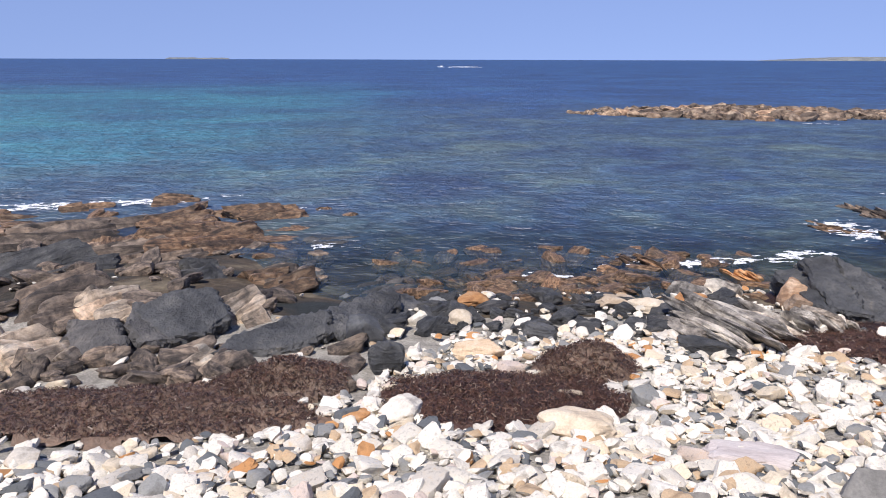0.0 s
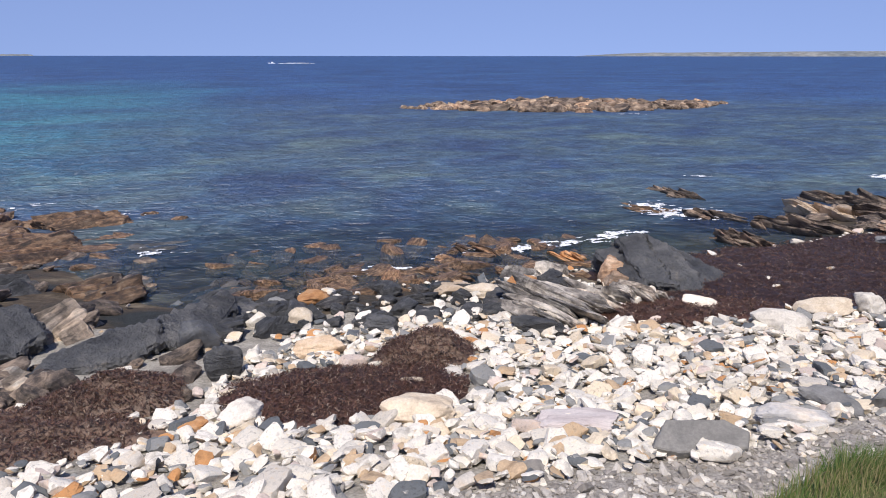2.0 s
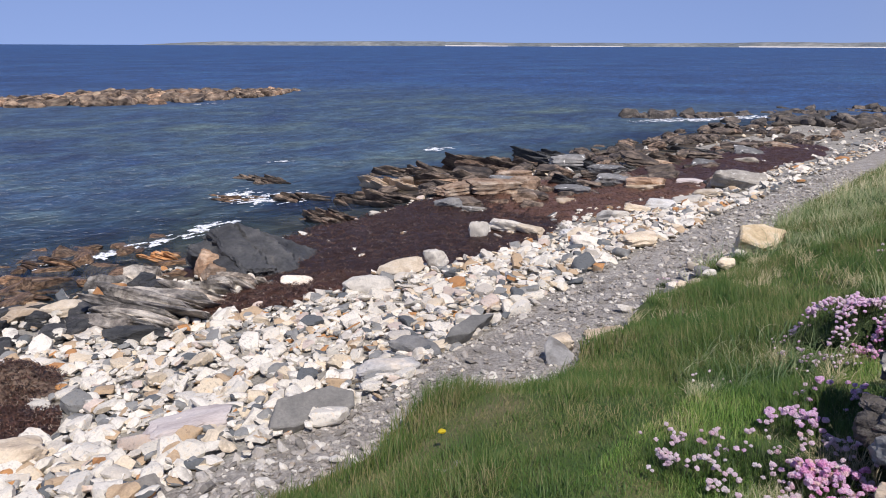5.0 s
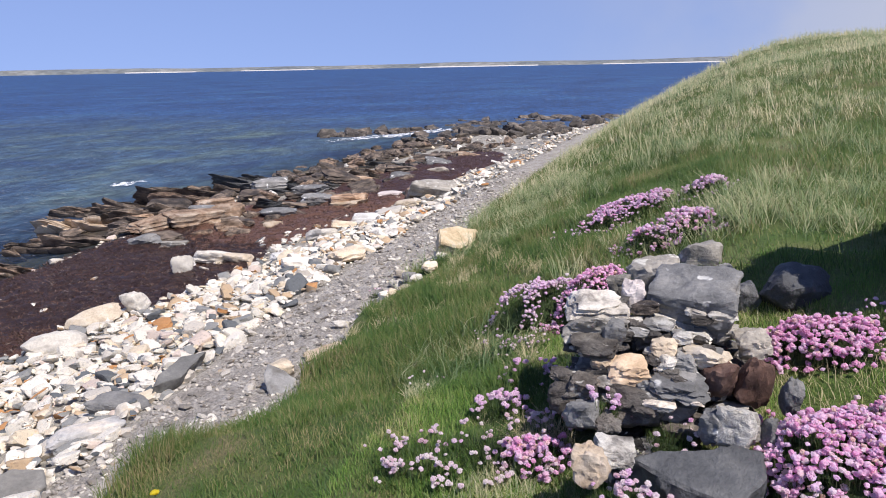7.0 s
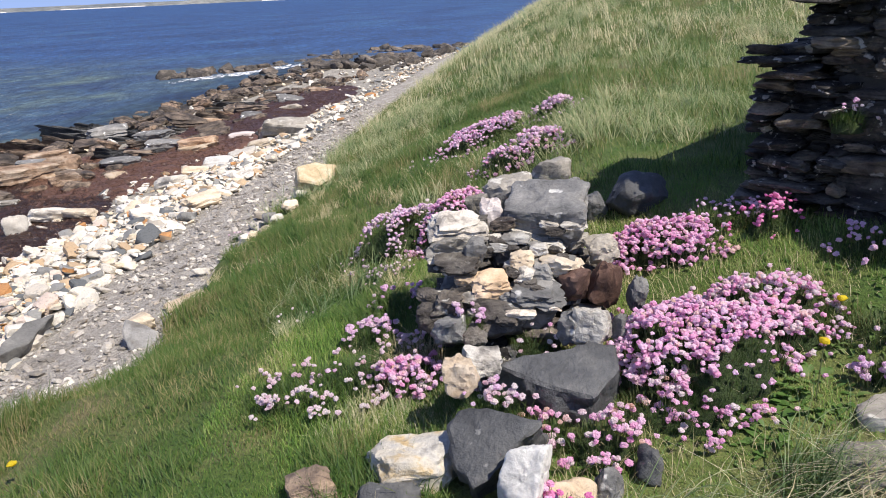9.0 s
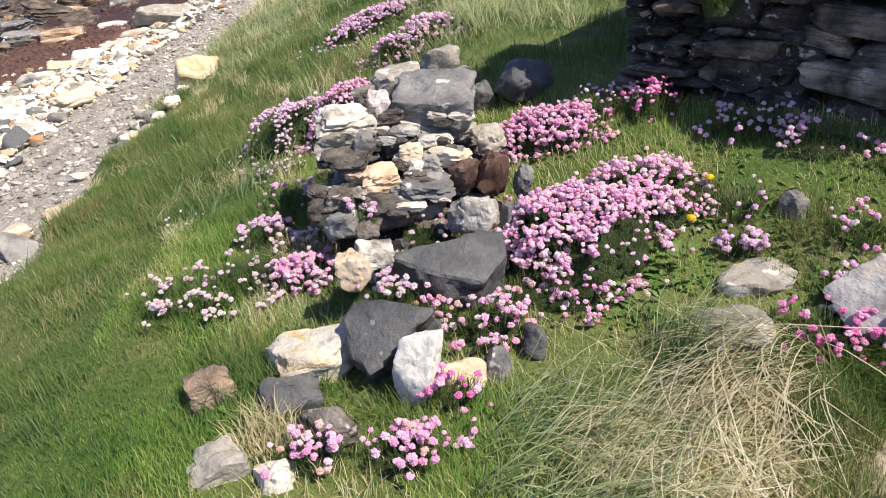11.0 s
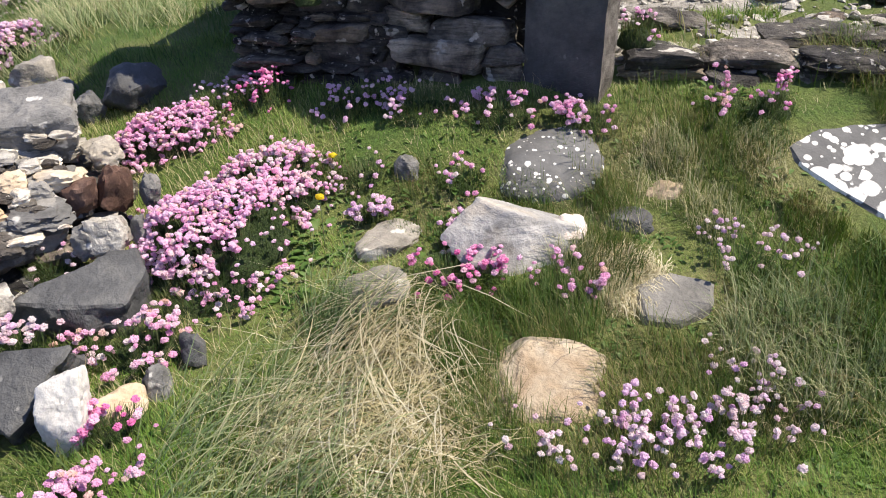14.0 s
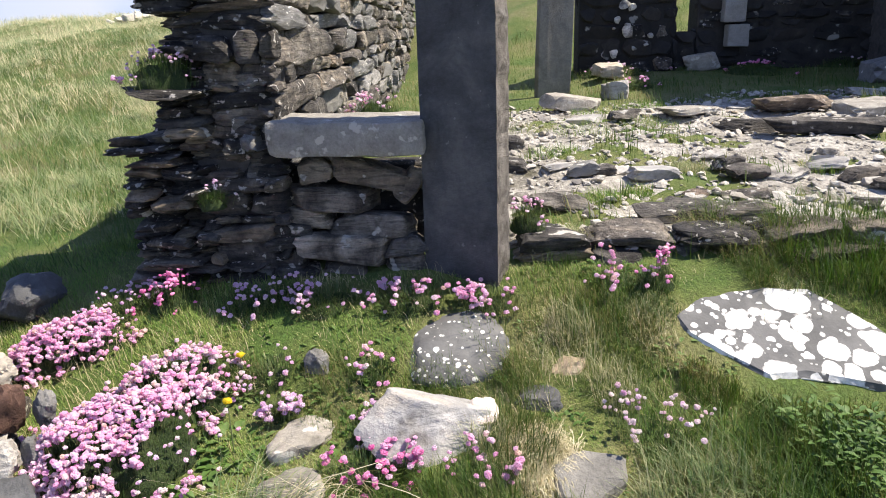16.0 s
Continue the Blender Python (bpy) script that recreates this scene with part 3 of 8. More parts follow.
def rock_verts(seed, size, facets=12, edge=9.0, rough=0.05, sub=3, boxy=0.0, layers=0.0, planes=None):
    """A broken stone: a ball cut by soft facets. boxy: share of facets square to its axes. layers: depth of bedding ledges."""
    rs = np.random.RandomState(seed)
    d, faces = ball(sub)
    n = rs.normal(size=(facets, 3))
    n /= np.linalg.norm(n, axis=1)[:, None]
    o = rs.uniform(0.62, 1.0, facets)
    axes = np.vstack([np.eye(3), -np.eye(3)])
    n, o = np.vstack([n, axes]), np.concatenate([o, np.full(6, 1.08)])
    if boxy:
        box = np.array([(1, 0, 0), (-1, 0, 0), (0, 1, 0), (0, -1, 0), (0, 0, 1), (0, 0, -1)], float) + rs.normal(size=(6, 3)) * 0.17
        box /= np.linalg.norm(box, axis=1)[:, None]
        n, o = np.vstack([n, box]), np.concatenate([o + 0.36 * boxy, rs.uniform(0.60, 0.80, 6)])
    if planes:
        cut = np.array(planes, float)
        n = np.vstack([cut[:, :3] / np.linalg.norm(cut[:, :3], axis=1)[:, None], n])
        o = np.concatenate([cut[:, 3], o + 0.25])
    edge = edge * 2.2
    g = (np.maximum(d @ n.T, 0) / o) ** edge
    r = g.sum(1) ** (-1 / edge)
    r = np.minimum(r, 1.5)
    f = rs.uniform(0, 40, 3)
    w = np.zeros(len(d))
    for k, amp in ((2.2, 1.0), (5.0, 0.55), (11.0, 0.35)) + (((24.0, 0.22),) if sub > 4 else ()):
        w += amp * np.array([noise.noise(Vector(p * k + f)) for p in d])
    v = d * (r * (1 + rough * w))[:, None]
    if layers:
        v[:, :2] *= (1 + layers * np.sign(np.sin(v[:, 2] * 13 + 2 * w)) * np.abs(np.sin(v[:, 2] * 13 + 2 * w)) ** 0.5)[:, None]
    v /= np.abs(v).max(0)[None, :]
    return v * np.array(size) / 2, faces


def rock_mesh(name, seed, size, mat, **k):
    v, f = rock_verts(seed, size, **k)
    return mesh_of(name, v, f, (mat,), crease=32)


def part(name, data, parent, label="", m=None):
    ob = new(name, data)
    ob.parent = parent
    if m is not None:
        ob.matrix_basis = m
    if label:
        ob["label"] = label
    return ob


def gz(x, y):
    return float(ground_z(x, y))


def stone(name, x, y, size, mat, label, category="rock", turn=0.0, tilt=0.0, lean=0.0, sink=0.25, z=None, seed=1, group="", **k):
    """One stone that lies on the ground, sunk by a share of its height."""
    base = gz(x, y) if z is None else z
    ob = new(name, rock_mesh(name, seed, size, mat, **k))
    ob.matrix_basis = pose(x, y, base + size[2] * (0.5 - sink), tilt, lean, turn)
    return tagged(ob, label, category, group)


# ---- ground: one sheet from the sea bed over the beach and bank to the dunes ----
def spaced(a, b, fine_a, fine_b, fine, grow=1.18):
    mid = list(np.arange(fine_a, fine_b + 1e-6, fine))
    hi, step, x = [], fine, fine_b
    while x < b:
        step *= grow
        x += step
        hi.append(min(x, b))
    lo, step, x = [], fine, fine_a
    while x > a:
        step *= grow
        x -= step
        lo.append(max(x, a))
    return np.array(lo[::-1] + mid + hi)


def grid_sheet(name, xs, ys, height, mats, slot_of=None):
    X, Y = np.meshgrid(xs, ys, indexing="ij")
    Z = height(X, Y)
    nx, ny = len(xs), len(ys)
    verts = np.stack([X, Y, Z], -1).reshape(-1, 3)
    i, j = np.meshgrid(np.arange(nx - 1), np.arange(ny - 1), indexing="ij")
    a = (i * ny + j).ravel()
    faces = np.stack([a, a + ny, a + ny + 1, a + 1], 1)
    slots = None
    if slot_of is not None:
        c = verts[faces].mean(1)
        slots = slot_of(c[:, 0], c[:, 1]).astype(int)
    return new(name, mesh_of(name, verts, faces.tolist(), mats, True, slots))


def ground_kind(x, y):
    """0 turf, 1 path, 2 shingle, 3 sea bed, 4 the ruin's rubble floor, 5 the lush bank."""
    s, q = ruin_sq(x, y)
    wob = 0.12 * (fbm(x * 2.5, y * 2.5, 21) - 0.5)
    k = np.where(y > 0.75 + 3 * wob, 5, 0)
    k = np.where(y > path_land(x) + wob, 1, k)
    k = np.where(y > path_sea(x) + wob, 2, k)
    k = np.where(y > path_sea(x) + 4.4, 3, k)
    floor = (q < -0.12) & (q > -4.3 + 2 * wob) & (s > 1.7) & (s < 9) & (fbm(x * 2.2, y * 2.2, 31) > 0.38)
    return np.where(floor, 4, k)


ground = grid_sheet("ground", spaced(-900, 1400, -4, 10, 0.07), spaced(-600, 90, -4.5, 8.5, 0.07), ground_z,
                    (M_TURF, M_PATH, M_SHINGLE, M_SEABED, M_FLOOR, M_BANK), ground_kind)
tagged(ground, "grassy bank, rubble path and stony shore running down to the sea", "ground", kind="structure")


def sea_z(x, y):
    r = np.hypot(x, y)
    a = np.exp(-r / 40.0)
    return 0.05 * a * (fbm(x * 0.45 + 3, y * 0.9, 41, 3) - 0.5) * 2 * smooth(8, 12, y - 0.1 * np.abs(x))


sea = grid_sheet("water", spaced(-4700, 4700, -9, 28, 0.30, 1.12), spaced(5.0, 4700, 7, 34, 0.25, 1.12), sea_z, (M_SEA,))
tagged(sea, "clear blue sea with turquoise and weedy shallows", "sea", kind="structure")


# ---- the far shore ----
def far_land(name, az0, az1, dist, top, seed, label, sand=()):
    """A low strip of land on the horizon, between two headings."""
    n, verts, faces, slots = 160, [], [], []
    rows = ((0.0, 0.0), (0.04, 0.20), (0.16, 0.7), (0.5, 1.0), (1.2, 0.4))
    for i in range(n + 1):
        u = i / n
        a = radians(az0 + (az1 - az0) * u)
        h = top * (0.35 + 0.65 * float(fbm(u * 9, 0.3, seed))) * min(1, u * 14, (1 - u) * 30 + 0.3)
        for back, up in rows:
            r = dist * (1 + 0.06 * float(fbm(u * 6, 2.0, seed + 3)) + 0.10 * back)
            verts.append((r * math.sin(a), r * math.cos(a), h * up - 0.5))
    k = len(rows)
    for i in range(n):
        az = az0 + (az1 - az0) * (i + 0.5) / n
        for j in range(k - 1):
            faces.append((i * k + j, (i + 1) * k + j, (i + 1) * k + j + 1, i * k + j + 1))
            slots.append(1 if j == 0 and any(p < az < q for p, q in sand) else 0)
    ob = new(name, mesh_of(name, verts, faces, (M_FARLAND, M_FARSAND), True, slots))
    return tagged(ob, label, "island", kind="structure")


# distance haze is put into the land's colour as a muted grey-blue
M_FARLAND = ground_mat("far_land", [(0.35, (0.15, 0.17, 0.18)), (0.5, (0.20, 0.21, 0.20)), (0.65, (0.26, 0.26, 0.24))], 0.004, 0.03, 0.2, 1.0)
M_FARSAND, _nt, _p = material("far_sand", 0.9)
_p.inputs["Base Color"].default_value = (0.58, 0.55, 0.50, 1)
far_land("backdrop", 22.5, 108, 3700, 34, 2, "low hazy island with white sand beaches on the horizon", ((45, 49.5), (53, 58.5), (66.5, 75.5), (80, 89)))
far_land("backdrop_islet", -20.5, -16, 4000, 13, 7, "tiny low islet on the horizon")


# ---- the ruin ----
RUIN_TURN = math.degrees(math.atan2(WALL_U[1], WALL_U[0]))


def ruin(s, q, z, turn=0.0, tilt=0.0, lean=0.0):
    x = WALL_A[0] + s * WALL_U[0] + q * WALL_N[0]
    y = WALL_A[1] + s * WALL_U[1] + q * WALL_N[1]
    return pose(x, y, z, tilt, lean, RUIN_TURN + turn)


def box_mesh(name, size, mat, bevel=0.01, rough=0.0, seed=0, cuts=0):
    bm = bmesh.new()
    bmesh.ops.create_cube(bm, size=1.0)
    bmesh.ops.scale(bm, vec=size, verts=bm.verts)
    if bevel:
        bmesh.ops.bevel(bm, geom=bm.edges[:], offset=bevel, segments=2, affect="EDGES", profile=0.6)
    if cuts:
        bmesh.ops.subdivide_edges(bm, edges=bm.edges[:], cuts=cuts, use_grid_fill=True)
    if rough:
        for v in bm.verts:
            p = v.co * 7 + Vector((seed * 3.1, seed, 0))
            v.co += Vector((noise.noise(p), noise.noise(p + Vector((9, 0, 0))), noise.noise(p + Vector((0, 9, 0))))) * rough
    me = bpy.data.meshes.new(name)
    bm.to_mesh(me)
    bm.free()
    me.materials.append(mat)
    return me


WALL_BLOCKS = {}


def wall_block(kind, mat, sub=3):
    """A few shapes of rough walling stone, one metre long, shared by all the walls."""
    key = (kind, mat.name, sub)
    if key not in WALL_BLOCKS:
        WALL_BLOCKS[key] = rock_mesh("walling", 500 + kind * 7, (1, 1, 1), mat, facets=11, edge=9, rough=0.15, sub=sub, boxy=0.6)
    return WALL_BLOCKS[key]


def course_wall(parent, rs, s0, s1, q, z0, z1, mat, along="s", hs=(0.026, 0.072), ls=(0.10, 0.38), depth=0.2, edge0=None, out=0.035, limit=400, sub=3):
    """Courses of flat stones; along 's' runs with the front, along 'q' runs back into the ruin at s = q."""
    z, count = z0, 0
    while z < z1:
        h = rs.uniform(*hs)
        a = s0 + (edge0(z) if edge0 else 0.0) + rs.uniform(-0.02, 0.02)
        while a < s1 - 0.03 and count < limit:
            l = min(rs.uniform(*ls), s1 - a + 0.03)
            dq = rs.uniform(-out, out)
            hh = h * rs.uniform(0.85, 1.12)
            sc = Matrix.Diagonal((l * 1.10, depth, hh * 1.16, 1))
            if along == "s":
                m = ruin(a + l / 2, q - depth / 2 + dq, z + h / 2, rs.uniform(-4, 4), rs.uniform(-4, 4), rs.uniform(-3, 3))
            else:
                m = ruin(q - depth / 2 + dq, -(a + l / 2), z + h / 2, 90 + rs.uniform(-4, 4), rs.uniform(-4, 4), rs.uniform(-3, 3))
            part("walling_stone", wall_block(rs.randint(8), mat if not isinstance(mat, tuple) else mat[rs.randint(len(mat))], sub), parent, m=m @ sc)
            a += l * 0.99
            count += 1
        z += h * 0.97
    return count


rs = np.random.RandomState(4)
pier = new("wall_pier")
tagged(pier, "dry-stone end pier of a ruined wall, dark weathered slabs", "ruined wall", kind="structure")
part("core", box_mesh("core", (0.36, 0.46, 1.70), M_MORTAR, 0.02, 0.02, 3, 2), pier, "dark rubble core", ruin(0.50, -0.30, 1.60 + 0.85))


def pier_left(z):
    return float(np.interp(z, [1.6, 2.46, 2.47, 2.98, 3.0, 3.6], [0.0, -0.02, 0.20, 0.24, 0.17, 0.20])) + 0.02 * math.sin(z * 41)


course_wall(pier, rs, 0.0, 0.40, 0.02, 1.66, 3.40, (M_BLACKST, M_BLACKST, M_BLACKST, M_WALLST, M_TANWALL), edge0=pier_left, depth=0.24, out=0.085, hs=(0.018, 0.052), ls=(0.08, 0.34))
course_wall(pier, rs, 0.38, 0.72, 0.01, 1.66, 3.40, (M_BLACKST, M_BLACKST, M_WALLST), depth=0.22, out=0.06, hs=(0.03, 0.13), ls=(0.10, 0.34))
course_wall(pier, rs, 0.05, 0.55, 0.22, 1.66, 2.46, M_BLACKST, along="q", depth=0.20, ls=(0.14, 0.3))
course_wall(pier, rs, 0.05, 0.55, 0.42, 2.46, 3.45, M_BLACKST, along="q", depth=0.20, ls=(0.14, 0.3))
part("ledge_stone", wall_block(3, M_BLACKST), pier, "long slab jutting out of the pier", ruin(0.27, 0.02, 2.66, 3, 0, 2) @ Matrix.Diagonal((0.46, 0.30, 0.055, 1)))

side_wall = new("wall_side")
tagged(side_wall, "sunlit inner face of the ruin's side wall, rough coursed stone", "ruined wall", kind="structure")
part("core", box_mesh("core", (0.30, 11.4, 1.70), M_MORTAR, 0.02), side_wall, "mortar core", ruin(0.42, -6.3, 1.6 + 0.85))
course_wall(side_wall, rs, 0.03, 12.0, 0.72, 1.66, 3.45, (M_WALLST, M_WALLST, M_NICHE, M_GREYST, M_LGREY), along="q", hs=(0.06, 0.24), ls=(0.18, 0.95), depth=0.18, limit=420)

niche = new("wall_niche")
tagged(niche, "low stretch of piled grey stones between pier and standing slab", "ruined wall", kind="structure")
# a solid black-stone box makes the shaded gaps between the piled stones dark
part("core", box_mesh("core", (0.78, 0.22, 0.66), M_BLACKST, 0.02), niche, "dark box standing in for the shade behind the stones", ruin(1.06, -0.30, 1.62 + 0.33))
for i, (s0, z0, l, h, lean, mat) in enumerate((
        (0.75, 2.22, 0.21, 0.14, -20, M_TANWALL), (0.94, 2.19, 0.39, 0.12, 15, M_TANWALL), (1.24, 2.11, 0.12, 0.18, 35, M_TANWALL), (0.69, 2.09, 0.49, 0.11, 3, M_WALLST),
        (0.65, 2.01, 0.29, 0.10, 4, M_NICHE), (0.94, 1.94, 0.39, 0.13, 5, M_NICHE), (0.64, 1.97, 0.19, 0.08, 3, M_WALLST), (0.76, 1.83, 0.47, 0.16, 5, M_NICHE), (0.63, 1.91, 0.14, 0.07, 0, M_WALLST),
        (0.60, 1.82, 0.21, 0.10, 2, M_WALLST), (1.16, 1.88, 0.22, 0.09, -4, M_WALLST), (1.13, 1.78, 0.24, 0.12, -6, M_NICHE), (0.62, 1.73, 0.24, 0.10, 2, M_BLACKST), (0.82, 1.74, 0.34, 0.11, 0, M_WALLST))):
    me = rock_mesh("piled_stone", 420 + i, (l * 1.06, 0.24, h * 1.10), mat, facets=10, edge=9, rough=0.07, sub=4, boxy=0.6)
    part("piled_stone", me, niche, m=ruin(s0 + l / 2, -0.10 + rs.uniform(-0.025, 0.02), z0 + h / 2, rs.uniform(-5, 5), rs.uniform(-4, 4), lean))


def lintel_shape():
    """A long slab with worn edges, a rounded end and an uneven underside."""
    me = box_mesh("lintel_stone", (0.70, 0.40, 0.160), M_BENCH, 0.030, 0.0, 1, 7)
    for v in me.vertices:
        e = max(0.0, -v.co.x - 0.30) / 0.10
        p = v.co * 6
        v.co.z *= 1 - 0.20 * e * e + 0.10 * noise.noise(Vector((v.co.x * 5, 3, 1)))
        v.co += Vector((noise.noise(p), noise.noise(p + Vector((9, 0, 0))), noise.noise(p * 1.7 + Vector((0, 9, 0))))) * 0.012
    me.polygons.foreach_set("use_smooth", [True] * len(me.polygons))
    return me


bench = new("lintel_stone", lintel_shape())
bench.matrix_basis = ruin(1.035, -0.13, 2.44, 0, 0, 1)
tagged(bench, "smooth pale grey stone slab laid across the low wall", "stone slab")


def standing_slab():
    bm = bmesh.new()
    w, t, h, n = 0.365, 0.15, 1.95, 60
    rows = []
    for i in range(n + 1):
        z = i / n * h
        r = 0.008 * noise.noise(Vector((z * 9, 3, 1))) + 0.010 * noise.noise(Vector((z * 31, 7, 2)))
        l = 0.003 * noise.noise(Vector((z * 6, 1, 5)))
        rows.append([bm.verts.new(c) for c in ((-w / 2 + l, t / 2, z), (w / 2 + r, t / 2, z), (w / 2 + r * 1.6 + 0.004, t / 6, z), (w / 2 + r * 0.5, -t / 2, z), (-w / 2 + l, -t / 2, z))])
    for a, b in zip(rows, rows[1:]):
        for j in range(5):
            f = bm.faces.new((a[j], a[(j + 1) % 5], b[(j + 1) % 5], b[j]))
            f.material_index = 1 if j in (1, 2) else 0
    bm.faces.new(rows[0][::-1])
    bm.faces.new(rows[-1])
    bmesh.ops.recalc_face_normals(bm, faces=bm.faces[:])
    me = bpy.data.meshes.new("standing_slab")
    bm.to_mesh(me)
    bm.free()
    me.materials.append(M_SLATE)
    me.materials.append(M_EDGE)
    return me


slab = new("standing_slab", standing_slab())
slab.matrix_basis = ruin(1.56, -0.02, 1.60, -24, 0, 0)
tagged(slab, "tall upright dark slate slab with a broken pale edge", "standing stone")

low_wall = new("wall_low")
tagged(low_wall, "low broken course of flat stones edging the ruin floor", "ruined wall", kind="structure")
course_wall(low_wall, rs, 1.78, 4.3, -0.05, 1.66, 1.875, (M_WALLST, M_BLACKST, M_TANWALL), hs=(0.03, 0.085), ls=(0.16, 0.5), depth=0.34, out=0.07)

# the deep shade on this wall is painted into its stone colour
back_wall = new("wall_back")
tagged(back_wall, "dark stone back wall with window gaps, shade put into its colour", "ruined wall", kind="structure")
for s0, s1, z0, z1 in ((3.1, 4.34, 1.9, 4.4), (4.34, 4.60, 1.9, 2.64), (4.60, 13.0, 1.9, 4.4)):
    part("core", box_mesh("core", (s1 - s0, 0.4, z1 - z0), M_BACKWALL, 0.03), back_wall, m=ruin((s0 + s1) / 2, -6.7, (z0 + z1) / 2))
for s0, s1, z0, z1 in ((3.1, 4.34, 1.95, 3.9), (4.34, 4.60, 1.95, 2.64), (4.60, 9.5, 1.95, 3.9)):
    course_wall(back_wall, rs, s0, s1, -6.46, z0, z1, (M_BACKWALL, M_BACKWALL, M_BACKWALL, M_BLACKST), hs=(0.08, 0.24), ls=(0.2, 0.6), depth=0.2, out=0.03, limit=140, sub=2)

for z in (2.56, 2.86, 3.18):
    part("jamb_block", box_mesh("jamb_block", (0.27, 0.16, 0.27), M_JAMB, 0.015, 0.01, z, 1), back_wall, "pale dressed jamb stone", ruin(5.02 + 0.06 * (z < 2.8), -6.40, z + 0.13, 2))
r = np.random.RandomState(64)
for i in range(16):
    w = r.uniform(0.05, 0.17)
    part("plaster_patch", rock_mesh("plaster_patch", 640 + i, (w, 0.05, w * r.uniform(0.6, 1.4)), M_CRUST, facets=12, edge=7, rough=0.2, sub=3), back_wall, "flaking pale plaster on dark stones",
         ruin(3.72 + r.normal(0, 0.13), -6.43, 2.35 + 1.25 * r.uniform(0, 1)))
# added out of view: a plain wall that only throws shade on the far floor
shade_wall = new("wall_shade")
tagged(shade_wall, "tall unseen wall added to cast shade over the ruin's back", "ruined wall", kind="structure")
part("core", box_mesh("core", (0.4, 2.5, 5.2), M_MORTAR, 0.04), shade_wall, m=ruin(7.0, -5.45, 1.9 + 2.6))
post = new("stone_pillar", box_mesh("stone_pillar", (0.40, 0.14, 2.2), M_PILLAR, 0.012, 0.012, 5, 3))
post.matrix_basis = ruin(2.67, -5.5, 1.98 + 1.05, 8, 0, 1.5)
tagged(post, "plain upright grey stone pillar standing in the ruin", "stone pillar")


# ---- stones in the turf before the ruin ----
CLEAR = []          # places where no grass grows: x, y, radius


def facing(x, y):
    """The turn that lays a stone's length across the way to where one stands."""
    return -math.degrees(math.atan2(x, y))


